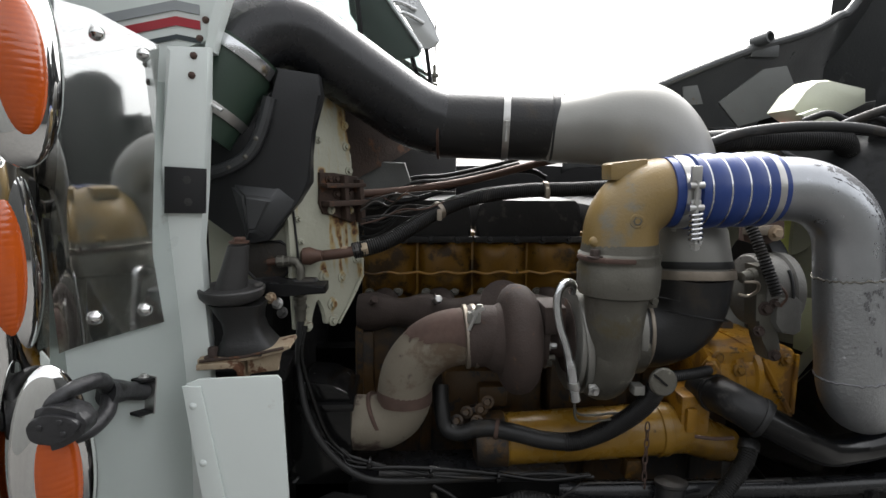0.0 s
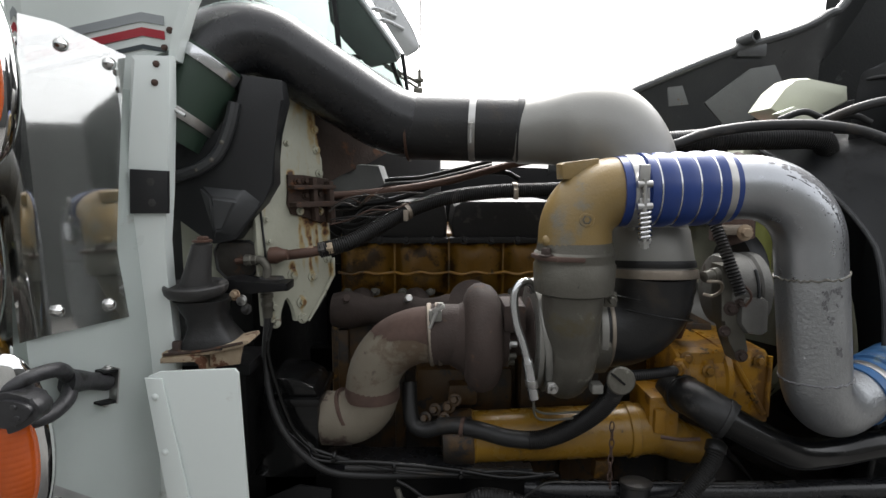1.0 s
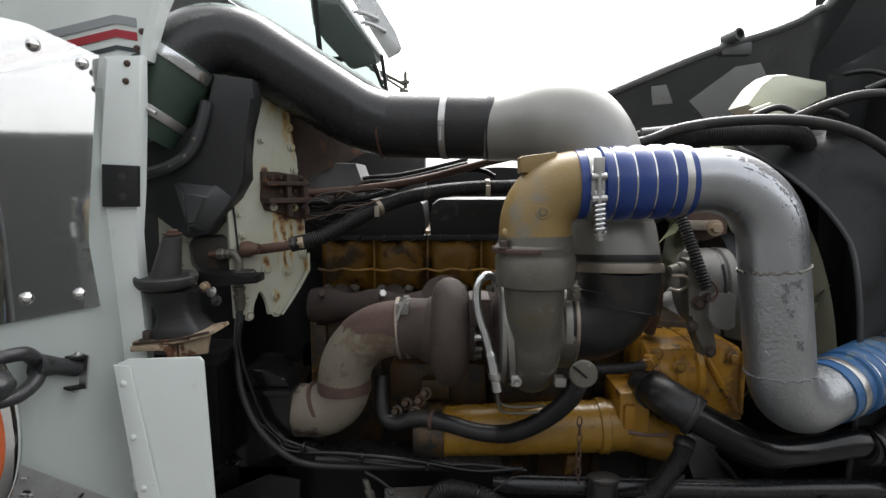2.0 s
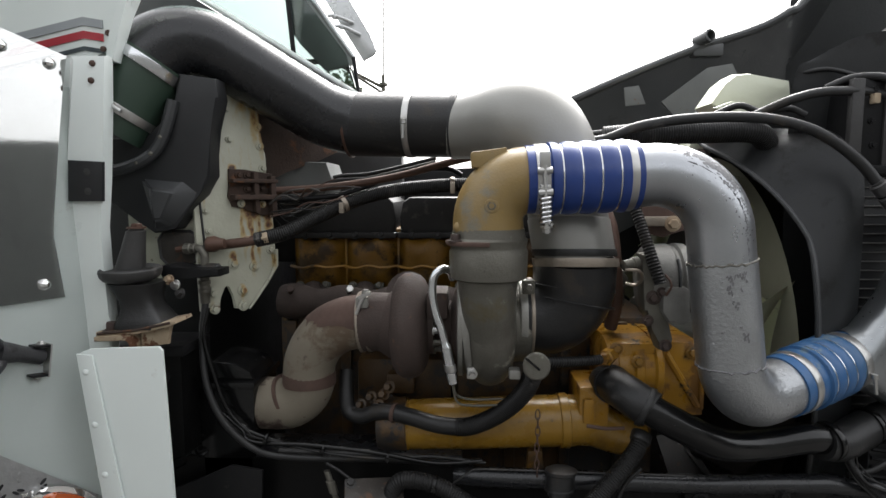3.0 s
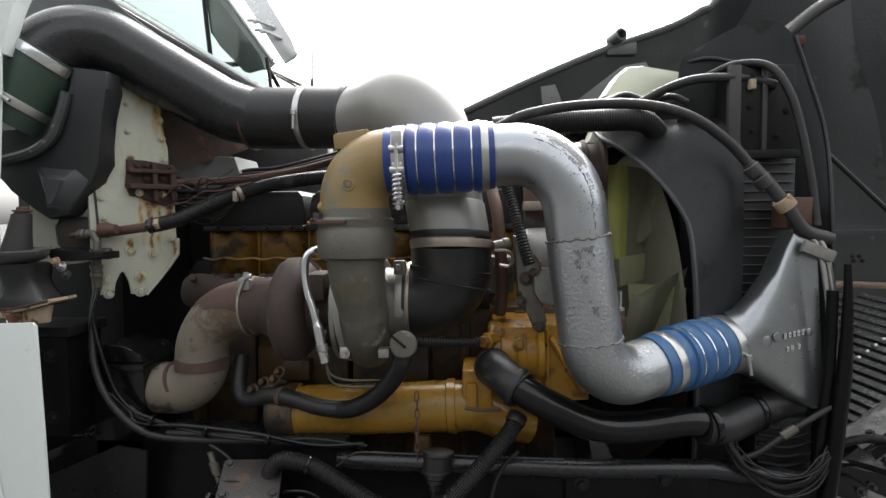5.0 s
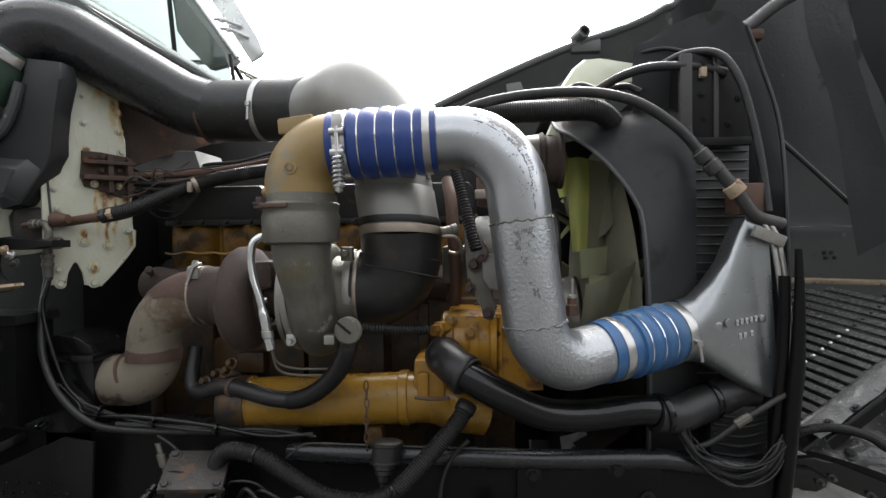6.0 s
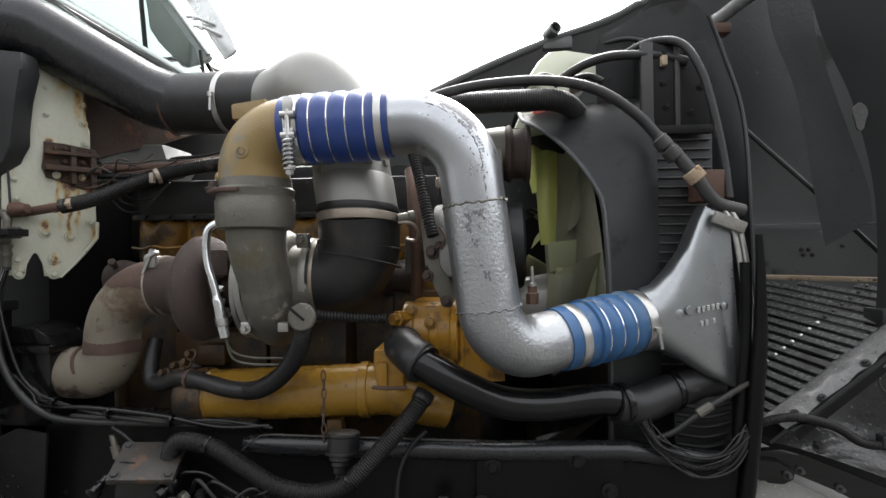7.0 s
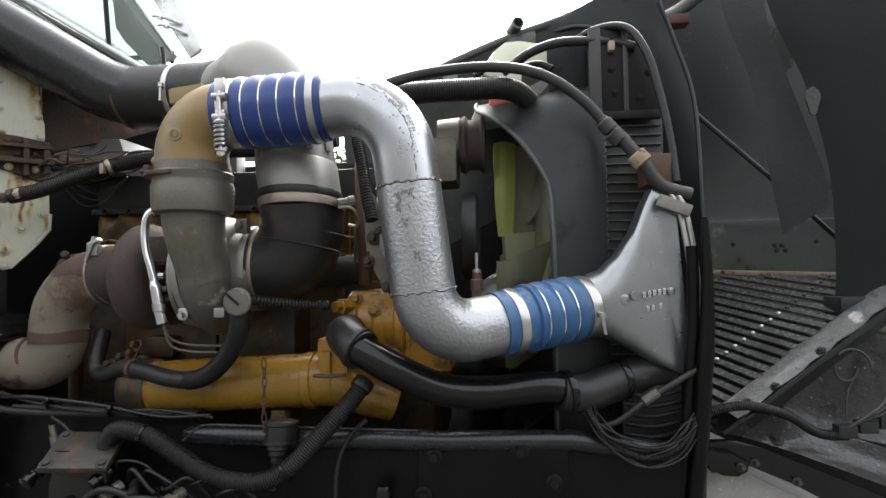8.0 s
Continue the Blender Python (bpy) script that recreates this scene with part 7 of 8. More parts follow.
for p, r in (((0.63, 0.93, 0.985), 0.016), ((0.78, 0.93, 0.94), 0.014)):
    bm = B()
    lathe(bm, p, (0, -0.1, -1), [(0, r * 0.8), (0.01, r), (0.03, r), (0.032, r * 0.7), (0.05, r * 0.7), (0.052, r * 0.5), (0.1, r * 0.5)], 12)
    single("hose_fitting", bm, "gloss", "black hose fitting under the rail", "pipe fitting")
va = thing("valve_block", (0.18, 0.9, 0.95), "dusty grey valve block with hose fittings", "valve")
bm = B()
prism(bm, [(0.045, 0.90), (0.155, 0.90), (0.155, 1.03), (0.14, 1.04), (0.06, 1.035), (0.045, 1.02)], 0.07, pose(0, 0.868, 0), 0.008)
part("body", bm, "gloss", va)
bm = B()
box(bm, (-0.055, -0.045, -0.006), (0.055, 0.045, 0.006), 0.003, pose(0.100, 0.885, 1.052, 26, 4, 14))
part("cover_plate", bm, "oil_and_shade", va, "oily brown cover plate")
for dx, dy in ((-0.044, -0.034), (0.044, -0.034), (0.044, 0.034), (-0.044, 0.034)):
    bm = B()
    m = pose(0.100, 0.885, 1.052, 26, 4, 14)
    bolt(bm, m @ V((dx, dy, 0.005)), (m.to_3x3() @ V((0, 0, 1))), 0.007, 0.006)
    part("bolt", bm, "dust", va)
for x in (0.085, 0.15, 0.2, 0.235):
    bm = B()
    lathe(bm, (x, 0.87, 0.975), (0.1, -0.5, -1), [(0, 0.012), (0.015, 0.012), (0.017, 0.009), (0.03, 0.009), (0.032, 0.012), (0.05, 0.012)], 8)
    part("fitting", bm, "gloss", va)
for k in range(4):
    cable("air_hose", [(0.09 + 0.05 * k, 0.86, 0.95), (0.16 + 0.05 * k, 0.85, 1.0 - 0.015 * k), (0.23 + 0.05 * k, 0.86, 0.97), (0.28 + 0.06 * k, 0.88, 0.90)], 0.006, "rubber", "black air hose at the valve block", group="valve block hoses")
bm = B()
lathe(bm, (0.0, 0.93, 1.085), (0.35, -0.1, -1), [(0, 0.006), (0.02, 0.006), (0.022, 0.009), (0.045, 0.009), (0.047, 0.006), (0.07, 0.006)], 10)
single("air_coupling", bm, "castdark", "small tarnished steel air coupling on the rail", "pipe fitting")
plate2 = thing("perforated_plate", (-0.2, 0.95, 0.95), "black perforated steel plate below the rail", "plate")
bm = B()
prism(bm, [(-0.36, 0.90), (-0.13, 0.90), (-0.12, 1.09), (-0.18, 1.10), (-0.36, 1.02)], 0.008, pose(0, 0.915, 0), 0.002)
part("sheet", bm, "black", plate2)
for k in range(40):
    bm = B()
    rivet(bm, (-0.34 + 0.022 * (k % 8) + 0.011 * ((k // 8) % 2), 0.9145, 0.93 + 0.02 * (k // 8)), (0, -1, 0), 0.0035)
    part("dimple", bm, "gloss", plate2)
cable("oil_line", [(0.60, 0.93, 1.10), (0.57, 0.925, 1.07), (0.55, 0.92, 1.02), (0.545, 0.92, 0.93)], 0.004, "rubber", "thin black line hanging from the rail")
cable("dipstick_wire", [(0.50, 0.945, 1.175), (0.53, 0.93, 1.177), (0.565, 0.925, 1.18)], 0.0035, "rustband", "short rusty rod beside the coolant hose", category="rod")

# tangle at the radiator's foot
rnd = random.Random(8)
FOOT = [(0.985, 0.945, 1.135), (1.0, 0.942, 1.10), (1.03, 0.940, 1.062), (1.08, 0.940, 1.037), (1.13, 0.945, 1.046), (1.162, 0.950, 1.075), (1.178, 0.955, 1.105)]
cable("radiator_loom", FOOT, 0.0072, "loom", "black ribbed loom sagging at the radiator foot", True)
for k in range(6):
    dx, dz = rnd.uniform(-0.012, 0.012), rnd.uniform(-0.022, 0.028)
    pts = [(x + dx + rnd.uniform(-0.005, 0.005), y - 0.004 + rnd.uniform(-0.006, 0.006), z + dz * math.sin(math.pi * i / 6) + rnd.uniform(-0.006, 0.006)) for i, (x, y, z) in enumerate(FOOT)]
    cable("radiator_wire", pts, 0.0014 + 0.0008 * (k % 3), ("rubber", "gloss", "loom")[k % 3], "black wire sagging at the radiator foot", category="wire")
coil = thing("finned_cooler", (1.11, 1.03, 0.98), "black finned cooler at the radiator foot", "cooler")
bm = B()
box(bm, (1.06, 0.99, 0.98), (1.165, 1.08, 1.15), 0.004)
part("body", bm, "flat", coil)
for k in range(8):
    bm = B()
    sweep(bm, spline([(1.062, 0.985, 1.137 - 0.018 * k), (1.11, 0.976, 1.134 - 0.018 * k), (1.16, 0.985, 1.142 - 0.018 * k)], 4), 0.0045, 8)
    part("fin", bm, "black", coil)
cable("drain_hose", [(1.0, 0.955, 1.08), (1.04, 0.948, 1.095), (1.08, 0.945, 1.125), (1.12, 0.95, 1.15), (1.185, 0.96, 1.185)], 0.0055, "rubber", "black drain hose with a steel crimp")
bm = B()
lathe(bm, (1.085, 0.945, 1.13), (0.8, 0, 0.55), [(0, 0.006), (0.002, 0.0085), (0.03, 0.0085), (0.032, 0.006)], 10)
single("crimp_sleeve", bm, "castdark", "ridged steel crimp on the drain hose", "pipe fitting")
cable("headlamp_loom", [(1.17, 0.975, 1.085), (1.21, 0.97, 1.11), (1.27, 0.975, 1.118), (1.34, 0.985, 1.10), (1.40, 1.0, 1.065), (1.45, 1.0, 1.06)], 0.0085, "loom", "black ribbed headlamp loom crossing to the hood", True)
for k in range(4):
    cable("headlamp_wire", [(1.43, 1.0, 1.062), (1.48, 1.0 - 0.005 * k, 1.085 + 0.006 * k), (1.52, 1.0, 1.10 + 0.012 * k), (1.56, 1.01, 1.19 + 0.02 * k), (1.60, 1.03, 1.22 - 0.02 * k)], 0.003, "dust", "thin grey headlamp wire", group="headlamp wires")
for k in range(3):
    bm = B()
    box(bm, (1.43 + 0.035 * k, 0.99, 1.058 + 0.008 * k), (1.462 + 0.035 * k, 1.012, 1.08 + 0.008 * k), 0.003)
    single("wire_plug", bm, "flat", "black plastic wire connector", "connector")

# ---- hood, tilted forward ----
hood = thing("hood", (1.4, 1.4, 0.6), "open truck hood tilted forward, black inside", "truck hood")


part("far_fender", sheet([
    [(0.40, 1.52, 1.80), (0.655, 1.50, 1.914), (0.87, 1.50, 2.0), (1.04, 1.50, 2.054), (1.20, 1.52, 2.16), (1.45, 1.55, 2.55)],
    [(0.40, 1.60, 1.60), (0.655, 1.60, 1.75), (0.87, 1.60, 1.85), (1.04, 1.62, 1.90), (1.25, 1.66, 1.98), (1.55, 1.72, 2.3)],
    [(0.40, 1.75, 1.30), (0.70, 1.75, 1.45), (0.90, 1.75, 1.55), (1.10, 1.78, 1.60), (1.35, 1.82, 1.65), (1.65, 1.9, 1.9)],
]), "hoodinner", hood)
bm = B()
sweep(bm, spline([(0.38, 1.50, 1.795), (0.655, 1.48, 1.914), (0.87, 1.48, 2.0), (1.04, 1.48, 2.054), (1.13, 1.49, 2.10), (1.20, 1.50, 2.16), (1.45, 1.53, 2.55)], 8), 0.012, 10)
part("rim", bm, "hoodinner", hood)
bm = B()
prism(bm, [(0.70, 1.905), (0.74, 1.91), (0.76, 1.86), (0.705, 1.855)], 0.006, pose(0, 1.475, 0), 0.002)
prism(bm, [(0.80, 1.865), (0.92, 1.955), (0.985, 1.965), (1.02, 1.90), (0.96, 1.83), (0.86, 1.80)], 0.01, pose(0, 1.47, 0), 0.003)
part("stiffener_plate", bm, "plategrey", hood)
bm = B()
lathe(bm, (0.905, 1.46, 2.03), (0.35, -1, 0.1), [(-0.03, 0.017), (0.02, 0.017), (0.021, 0.012), (0.0, 0.011)], 20)
box(bm, (0.88, 1.47, 1.985), (0.96, 1.5, 2.02), 0.005)
part("hinge_tube", bm, "hoodinner", hood)
part("roof_underside", sheet([
    [(1.20, 1.60, 2.30), (1.55, 1.62, 2.36), (1.80, 1.62, 2.38), (2.3, 1.5, 2.34)],
    [(1.22, 1.64, 1.95), (1.55, 1.66, 1.95), (1.80, 1.66, 1.95), (2.3, 1.5, 1.95)],
    [(1.24, 1.67, 1.54), (1.55, 1.69, 1.54), (1.85, 1.67, 1.54), (2.3, 1.5, 1.52)],
    [(1.25, 1.64, 1.49), (1.55, 1.65, 1.488), (1.85, 1.64, 1.485), (2.3, 1.5, 1.485)],
    [(1.25, 1.63, 1.36), (1.55, 1.64, 1.36), (1.85, 1.63, 1.34), (2.3, 1.5, 1.33)],
    [(1.25, 1.64, 1.0), (1.55, 1.65, 1.0), (1.85, 1.64, 1.0), (2.3, 1.5, 1.0)],
], ), "hoodinner", hood)
bm = B()
box(bm, (1.25, 1.53, 1.338), (2.1, 1.62, 1.350), 0.003, pose(1.5, 1.5, 1.34, 0, 2, 0) @ pose(-1.5, -1.5, -1.34))
part("grille_crown", bm, "rustpale", hood, "dull tan crown strip above the slats")
for x, z in ((1.46, 1.42), (1.53, 1.425), (1.645, 1.42), (1.665, 1.42), (1.65, 1.405), (1.675, 1.405), (1.76, 1.43)):
    bm = B()
    bolt(bm, (x, 1.632, z), (0, -1, 0), 0.0045, 0.006)
    part("bolt", bm, "dust", hood)


part("wing_flap", sheet([
    [(1.31, 1.15, 2.05), (1.36, 1.14, 2.05), (1.42, 1.12, 2.05)],
    [(1.325, 1.15, 1.90), (1.355, 1.14, 1.90), (1.395, 1.12, 1.90)],
    [(1.368, 1.15, 1.775), (1.395, 1.14, 1.77), (1.428, 1.12, 1.765)],
    [(1.389, 1.15, 1.67), (1.425, 1.14, 1.665), (1.464, 1.12, 1.655)],
    [(1.407, 1.15, 1.549), (1.45, 1.14, 1.549), (1.497, 1.12, 1.549)],
    [(1.428, 1.15, 1.428), (1.462, 1.14, 1.450), (1.505, 1.12, 1.480)],
], 0.008), "hood", hood)
part("near_fender", sheet([
    [(1.36, 1.12, 2.16), (1.46, 1.10, 2.24), (1.65, 1.07, 2.28), (2.0, 1.04, 2.28), (2.5, 1.0, 2.26)],
    [(1.40, 1.12, 1.90), (1.50, 1.10, 1.90), (1.66, 1.07, 1.9), (2.0, 1.04, 1.9), (2.5, 1.0, 1.9)],
    [(1.47, 1.125, 1.73), (1.55, 1.10, 1.72), (1.68, 1.07, 1.7), (2.0, 1.04, 1.7), (2.5, 1.0, 1.7)],
    [(1.51, 1.125, 1.55), (1.57, 1.10, 1.54), (1.68, 1.07, 1.5), (2.0, 1.04, 1.5), (2.5, 1.0, 1.5)],
    [(1.515, 1.125, 1.38), (1.57, 1.10, 1.37), (1.68, 1.07, 1.37), (2.0, 1.04, 1.36), (2.5, 1.0, 1.36)],
    [(1.508, 1.125, 1.268), (1.56, 1.10, 1.30), (1.68, 1.07, 1.30), (2.0, 1.04, 1.30), (2.5, 1.0, 1.30)],
], 0.012), "flat", hood)
bm = B()
prism(bm, [(1.467 + (0.013 + 0.003 * math.sin(3 * a)) * math.cos(a), 1.688 + 0.028 * math.sin(a)) for a in [2 * math.pi * k / 28 for k in range(28)]], 0.004, pose(0, 1.094, 0), 0)
part("bare_patch", bm, "dust", hood, "pale worn oval patch")
bm = B()
sweep(bm, [(1.235, 1.14, 1.705), (1.405, 1.16, 1.555), (1.56, 1.18, 1.41)], 0.0055, 8)
part("stay_rod", bm, "flat", hood)
bm = B()
sweep(bm, spline([(1.235, 1.33, 1.965), (1.30, 1.36, 2.0), (1.38, 1.38, 2.06), (1.45, 1.4, 2.1)], 6), 0.017, 12)
part("hinge_arm", bm, "dust", hood)
bm = B()
box(bm, (1.255, 1.31, 1.95), (1.315, 1.35, 1.975), 0.005)
part("arm_clamp", bm, "copper", hood)

grille = thing("grille", (1.5, 1.3, 1.1), "black slatted radiator grille lying level in the hood", "grille")
GO, GR = V((1.36, 1.184, 1.202)), V((0.824, 0.172, 0.540)).normalized()
GS = V((0.265, -0.959, -0.0995)).normalized()
GN = GS.cross(GR).normalized()


def on_grille(along, across, out=0.0):
    """A place on the slats' plane: up the rows, along a slat towards the near side, above it."""
    return GO + GR * along + GS * across + GN * out


def slat(at, length, wide, tall, tilt):
    """One rounded louvre slat from a place along the slats' way."""
    bm = B()
    m = Matrix(((GS.x, GR.x, GN.x, at.x), (GS.y, GR.y, GN.y, at.y), (GS.z, GR.z, GN.z, at.z), (0, 0, 0, 1)))
    prism(bm, [(0, -tall), (length, -tall), (length, tall), (0, tall)], wide, m @ pose(0, 0, 0, tilt, 0, 0) @ pose(0, -wide / 2, 0), 0.002)
    return bm


rnd = random.Random(77)
PITCH = 0.0245
for k in range(-8, 15):
    at = on_grille(PITCH * k, 0)
    far = min(0.354, (at.x - 1.222) / 0.265, (1.337 - at.z) / 0.0995)
    near = 0.128
    if far + near < 0.05:
        continue
    part("slat", slat(at - GS * far, far + near, 0.0175, 0.003, -9 + rnd.uniform(-3, 3)), "slat", grille)
bm = B()
m = Matrix(((GS.x, GR.x, GN.x, GO.x), (GS.y, GR.y, GN.y, GO.y), (GS.z, GR.z, GN.z, GO.z), (0, 0, 0, 1)))
prism(bm, [(-0.34, -0.034), (0.14, -0.034), (0.14, -0.026), (-0.34, -0.026)], 0.33, m @ pose(0, -0.20, 0), 0)
part("backing", bm, "flat", grille)
for k in range(-5, 12):
    bm = B()
    rivet(bm, on_grille(PITCH * k, 0, 0.006), GN, 0.0058 if k < 5 else 0.0045)
    part("rivet", bm, "steel" if k < 5 else "dust", grille)
fr = thing("grille_surround", (1.35, 1.1, 1.02), "black fibreglass grille surround with wet worn edges", "grille surround")
rnd = random.Random(5)
STRIP = [-0.175 + 0.03 * k for k in range(17)]
part("surround_strip", sheet([
    [on_grille(g, 0.113 + rnd.uniform(-0.002, 0.002), 0.003) for g in STRIP],
    [on_grille(g, 0.128, 0.008 + rnd.uniform(-0.001, 0.001)) for g in STRIP],
    [on_grille(g, 0.152, 0.006 + rnd.uniform(-0.001, 0.001)) for g in STRIP],
    [on_grille(g, 0.172 + rnd.uniform(-0.004, 0.003), 0.001) for g in STRIP],
], 0.004), "pebble", fr, "grey pebbled strip over the slat ends")
part("inner_lip", sheet([
    [on_grille(g, 0.171, -0.001) for g in STRIP[::2]],
    [on_grille(g, 0.182, 0.004) for g in STRIP[::2]],
    [on_grille(g, 0.192, -0.014) for g in STRIP[::2]],
], 0.004), "gloss", fr, "wet black lip beside the strip")
for g, across in ((-0.138, 0.157), (-0.082, 0.168), (0.03, 0.166)):
    bm = B()
    bolt(bm, on_grille(g, across, 0.005), GN, 0.0055, 0.006)
    part("bolt", bm, "flat", fr)
part("inner_cheek", sheet([
    [(1.49, 1.115, 1.258), (1.54, 1.11, 1.270), (1.60, 1.10, 1.275), (1.80, 1.09, 1.27)],
    [(1.42, 1.112, 1.15), (1.48, 1.10, 1.17), (1.58, 1.085, 1.18), (1.80, 1.07, 1.18)],
    [(1.37, 1.11, 1.085), (1.44, 1.09, 1.085), (1.58, 1.07, 1.075), (1.80, 1.05, 1.07)],
    [(1.36, 1.095, 1.065), (1.44, 1.075, 1.05), (1.58, 1.05, 1.025), (1.80, 1.03, 1.0)],
], 0.012), "wetblack_glints", fr)
bm = B()
box(bm, (1.50, 1.09, 1.262), (1.60, 1.15, 1.30), 0.006)
part("socket", bm, "flat", fr)
# pale uneven bar modelled in place of a wet highlight
bm = B()
sweep(bm, spline([(1.488, 1.10, 1.250), (1.505, 1.097, 1.245), (1.53, 1.095, 1.243), (1.56, 1.092, 1.239), (1.60, 1.09, 1.24)], 5), lambda u: 0.008 + 0.003 * math.sin(17 * u), 10)
part("lip_highlight", bm, "pebble", fr)
part("sill", sheet([
    [(1.235, 1.10, 1.075), (1.32, 1.11, 1.068), (1.395, 1.10, 1.062), (1.478, 1.09, 1.042), (1.60, 1.08, 1.005), (1.80, 1.07, 0.96)],
    [(1.235, 1.065, 1.062), (1.30, 1.065, 1.054), (1.36, 1.06, 1.038), (1.45, 1.055, 1.012), (1.60, 1.05, 0.965), (1.80, 1.04, 0.91)],
    [(1.238, 1.045, 1.050), (1.276, 1.045, 1.046), (1.336, 1.045, 1.030), (1.435, 1.045, 0.996), (1.60, 1.04, 0.935), (1.80, 1.03, 0.87)],
], 0.012), "wetblack_glints", fr)
for x, z in ((1.247, 1.062), (1.355, 1.036)):
    bm = B()
    bolt(bm, (x, 1.058, z), (0, -0.45, 0.85), 0.0095, 0.009)
    part("bolt", bm, "dust", fr)
bm = B()
box(bm, (1.24, 1.46, 0.5), (2.2, 1.62, 1.09), 0.01)
single("nose_panel", bm, "black", "plain black nose panel under the grille", "panel", kind="structure")
bump = thing("front_crossmember", (1.35, 1.0, 0.8), "black steel front crossmember with cast brackets", "crossmember")
bm = B()
prism(bm, [(1.221, 1.040), (1.27, 1.043), (1.314, 1.030), (1.416, 0.989), (1.528, 0.943), (1.80, 0.83), (1.80, 0.77), (1.50, 0.90), (1.424, 0.935), (1.366, 0.966), (1.318, 0.986), (1.269, 1.012), (1.221, 1.024)], 0.02, pose(0, 1.022, 0), 0.005)
part("channel", bm, "gloss", bump)
bm = B()
prism(bm, [(1.215, 1.030), (1.255, 1.025), (1.285, 1.008), (1.282, 0.992), (1.263, 0.982), (1.236, 0.984), (1.222, 0.996), (1.20, 1.006)], 0.03, pose(0, 1.004, 0), 0.007)
part("hinge_bracket", bm, "gloss", bump)
for x, z in ((1.268, 1.001), (1.300, 1.003), (1.372, 0.970)):
    bm = B()
    bolt(bm, (x, 1.022 if x > 1.28 else 1.004, z), (0, -1, 0.2), 0.005, 0.014)
    part("bolt", bm, "dust", bump)
# added plate where the lit ground shows below the channel
bm = B()
prism(bm, [(1.205, 1.018), (1.30, 0.970), (1.40, 0.925), (1.9, 0.70), (1.9, 0.60), (1.2, 0.92)], 0.6, pose(0, 1.062, 0), 0.006)
part("step", bm, "groundplate", bump, "pale grey plate standing in for lit concrete ground")

# loose wiring between firewall and engine
rnd = random.Random(21)
for k in range(9):
    z0, y0 = rnd.uniform(1.57, 1.61), rnd.uniform(1.04, 1.12)
    x1 = rnd.uniform(-0.06, 0.08)
    pts = [(-0.135, y0, z0)]
    for j in range(1, 5):
        u = j / 4
        pts.append((-0.135 + (x1 + 0.135) * u, y0 + rnd.uniform(-0.02, 0.03), z0 + 0.035 * u + rnd.uniform(-0.012, 0.012)))
    cable("wire", pts, rnd.uniform(0.0012, 0.0025), rnd.choice(("rubber", "copper", "rustband", "oil_and_shade")), "thin dirty wire along the firewall bracket", category="wire", group="firewall wiring")

seal = thing("radiator_seal", (1.17, 0.955, 0.75), "black rubber bulb seal down the radiator side", "seal")
SEAL = spline([(1.202, 0.958, 1.45), (1.203, 0.956, 1.365), (1.200, 0.955, 1.26), (1.193, 0.954, 1.187), (1.184, 0.955, 1.079), (1.172, 0.958, 0.96), (1.150, 0.962, 0.75)], 10)
bm = B()
sweep(bm, SEAL, lambda u: 0.006 + 0.008 * min(1, 3 * u), 18)
part("bulb", bm, "sootblack", seal)
bm = B()
sweep(bm, [p + V((-0.020, 0.012, 0)) for p in SEAL[6:]], 0.010, 12)
part("clamping_edge", bm, "sootblack", seal)

cable("wire_loop", [(1.468 + 0.026 * math.cos(0.35 * k), 1.0 + 0.002 * k, 1.181 + 0.03 * math.sin(0.35 * k)) for k in range(18)] + [(1.47, 1.03, 1.13), (1.46, 1.02, 1.085)], 0.0022, "dust", "thin grey wire hanging in a loop", category="wire", group="headlamp wires")

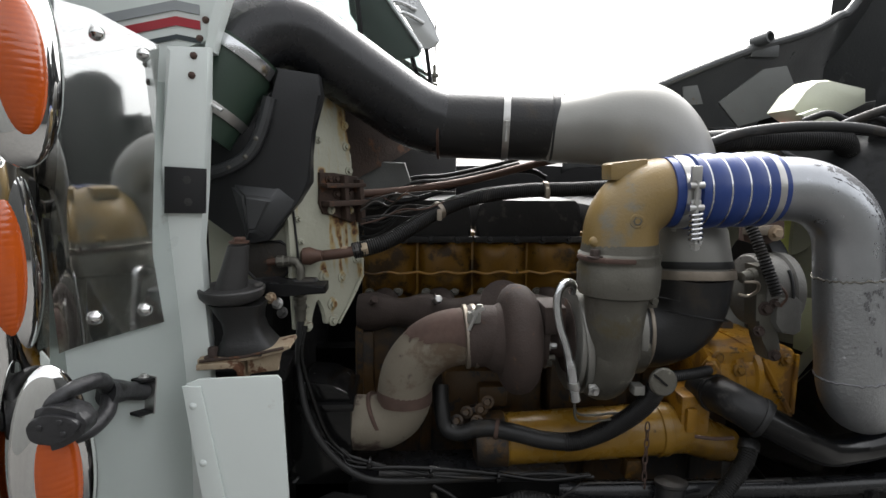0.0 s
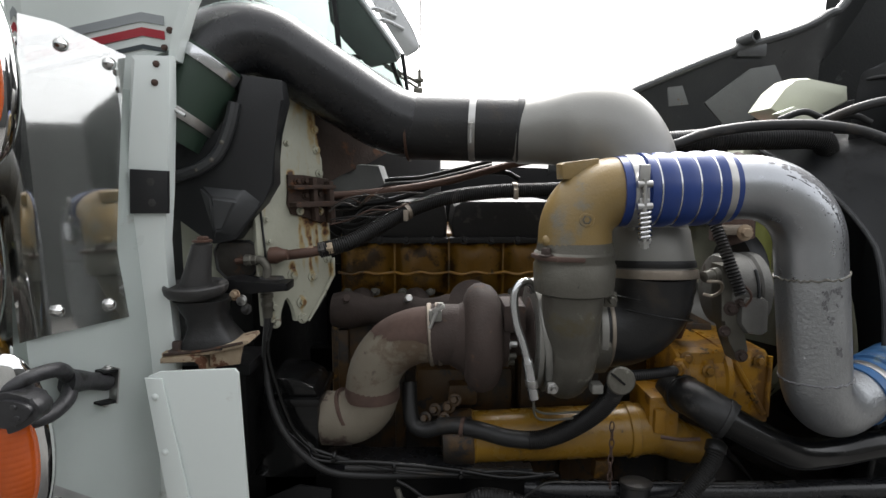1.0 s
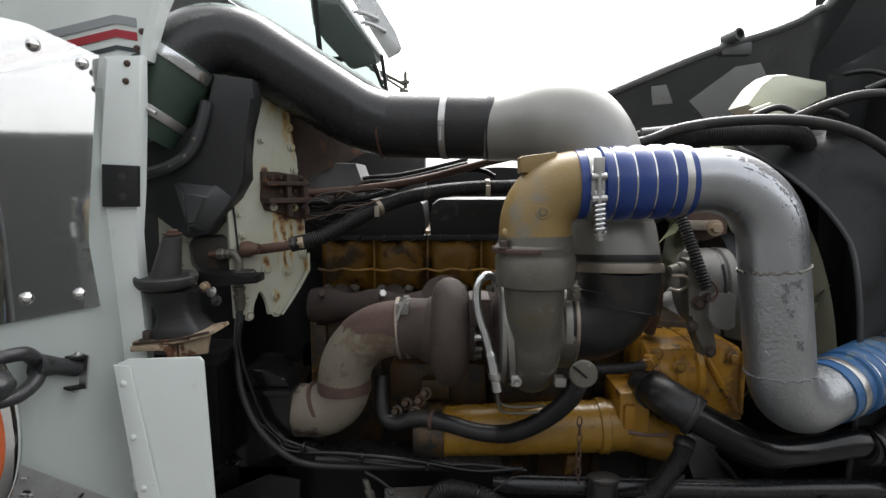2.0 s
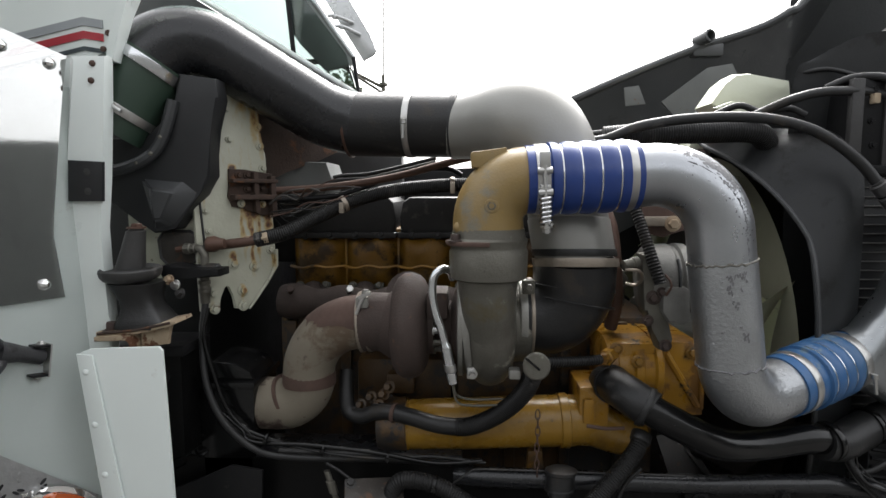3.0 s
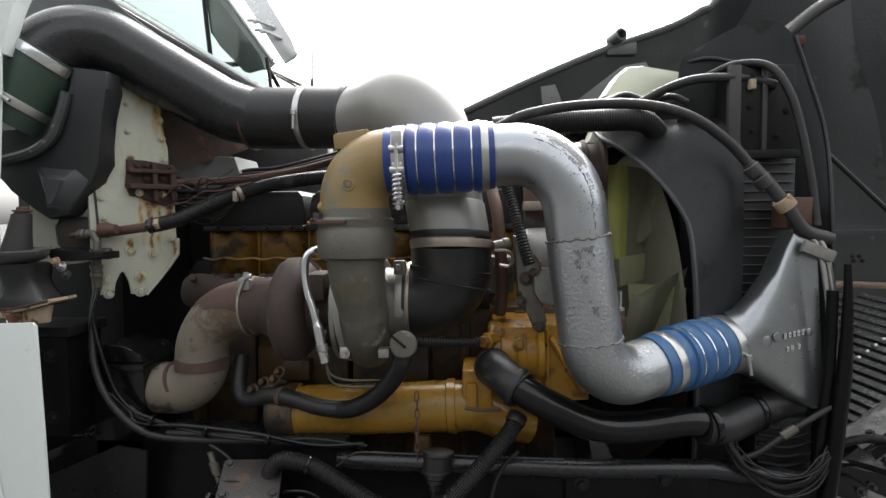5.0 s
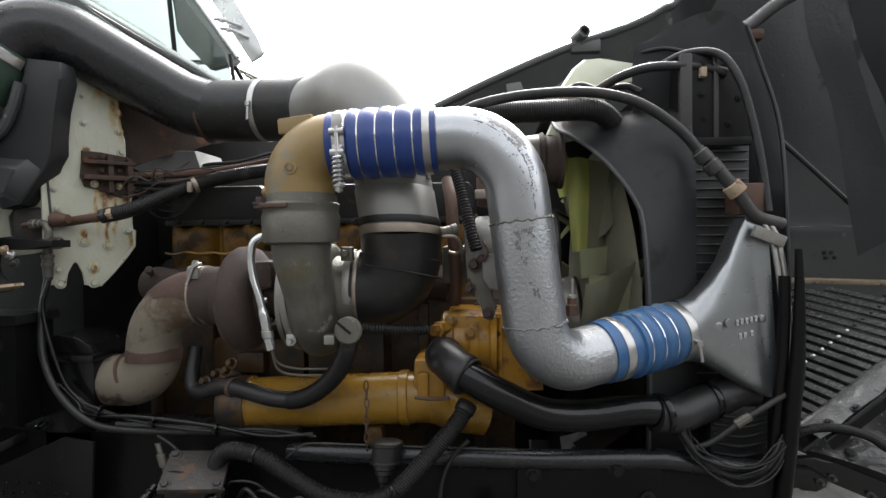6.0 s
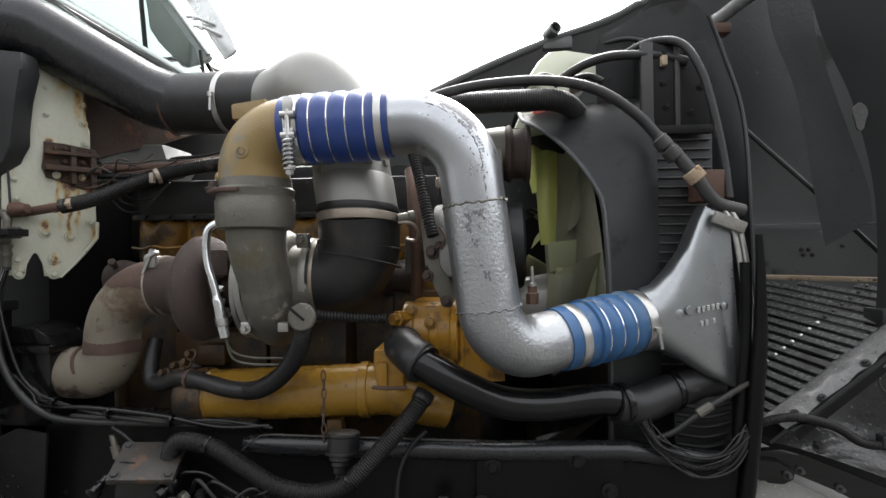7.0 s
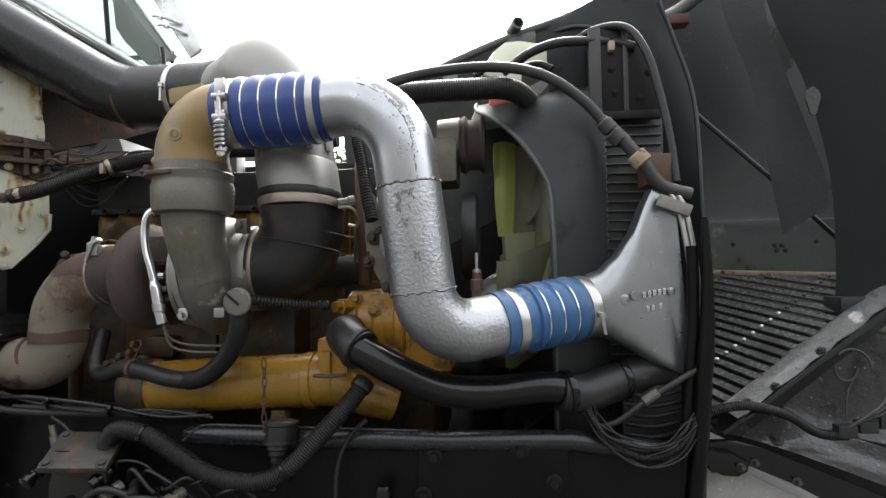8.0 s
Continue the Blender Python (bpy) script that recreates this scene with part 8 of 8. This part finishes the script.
# fittings below the valve block
rnd = random.Random(31)
for k, (x, z) in enumerate(((0.150, 1.02), (0.172, 0.995), (0.20, 1.0), (0.235, 0.985), (0.285, 0.985), (0.335, 0.965), (0.02, 1.02))):
    bm = B()
    d = V((rnd.uniform(-0.5, 0.5), -0.7, rnd.uniform(-0.6, 0.6)))
    lathe(bm, (x, 0.885, z), d, [(0, 0.011), (0.012, 0.011), (0.014, 0.008), (0.022, 0.008), (0.024, 0.013), (0.034, 0.013), (0.036, 0.009)], 6 if k % 2 else 14)
    single("air_fitting", bm, ("gloss", "castdark", "black")[k % 3], "small oily air line fitting by the valve block", "pipe fitting", "air fittings")
    cable("air_line", [(x, 0.90, z), (x + 0.03, 0.87, z + rnd.uniform(0.01, 0.04)), (x + 0.07, 0.875, z + rnd.uniform(-0.02, 0.03)), (x + 0.11, 0.90, z - 0.04)], rnd.uniform(0.002, 0.0045), "rubber", "thin black air line by the valve block", group="valve block hoses")

bm = B()
box(bm, (-0.075, -0.02, -0.010), (0.075, 0.02, 0.010), 0.004, pose(-0.287, 0.985, 1.092, 0, -23, 21))
bolt(bm, (-0.26, 0.962, 1.105), (0, -0.5, 1), 0.008, 0.008)
single("step_bracket", bm, "gloss", "oily black angled step bracket beside the rail", "bracket")

# wiring laid along the top of the rail
rnd = random.Random(47)
LAY = [(-0.20, 0.94, 1.195), (-0.165, 0.938, 1.165), (-0.136, 0.935, 1.148), (-0.025, 0.932, 1.130), (0.099, 0.93, 1.116), (0.20, 0.935, 1.106), (0.30, 0.95, 1.094)]
for k in range(3):
    pts = [(x + rnd.uniform(-0.01, 0.01), y + rnd.uniform(-0.006, 0.006), z + rnd.uniform(-0.009, 0.007)) for x, y, z in LAY]
    cable("rail_wire", pts, (0.0045, 0.003, 0.0022, 0.0035)[k], ("gloss", "rubber", "loom", "gloss")[k], "thin oily black wire along the rail", category="wire", group="rail wiring")
for x, y, z in (LAY[2], LAY[3], LAY[4]):
    bm = B()
    ring(bm, (x + 0.02, y, z - 0.003), (1, 0, -0.15), 0.011, 0.004, 0.0014, 18)
    box(bm, (x + 0.016, y - 0.017, z - 0.004), (x + 0.024, y - 0.010, z + 0.003), 0.001)
    single("cable_tie", bm, "gloss", "black plastic tie round the rail wiring", "cable tie", "cable ties")
cable("hanging_wire", [(-0.226, 0.945, 1.40), (-0.232, 0.935, 1.348), (-0.216, 0.932, 1.279), (-0.19, 0.935, 1.20), (-0.15, 0.94, 1.15)], 0.004, "gloss", "black wire hanging beside the firewall", category="wire", group="rail wiring")
cable("drop_line", [(0.00, 0.93, 1.10), (0.03, 0.925, 1.085), (0.06, 0.92, 1.06), (0.075, 0.915, 1.04)], 0.003, "rubber", "thin black line dropping to the valve block", group="valve block hoses")
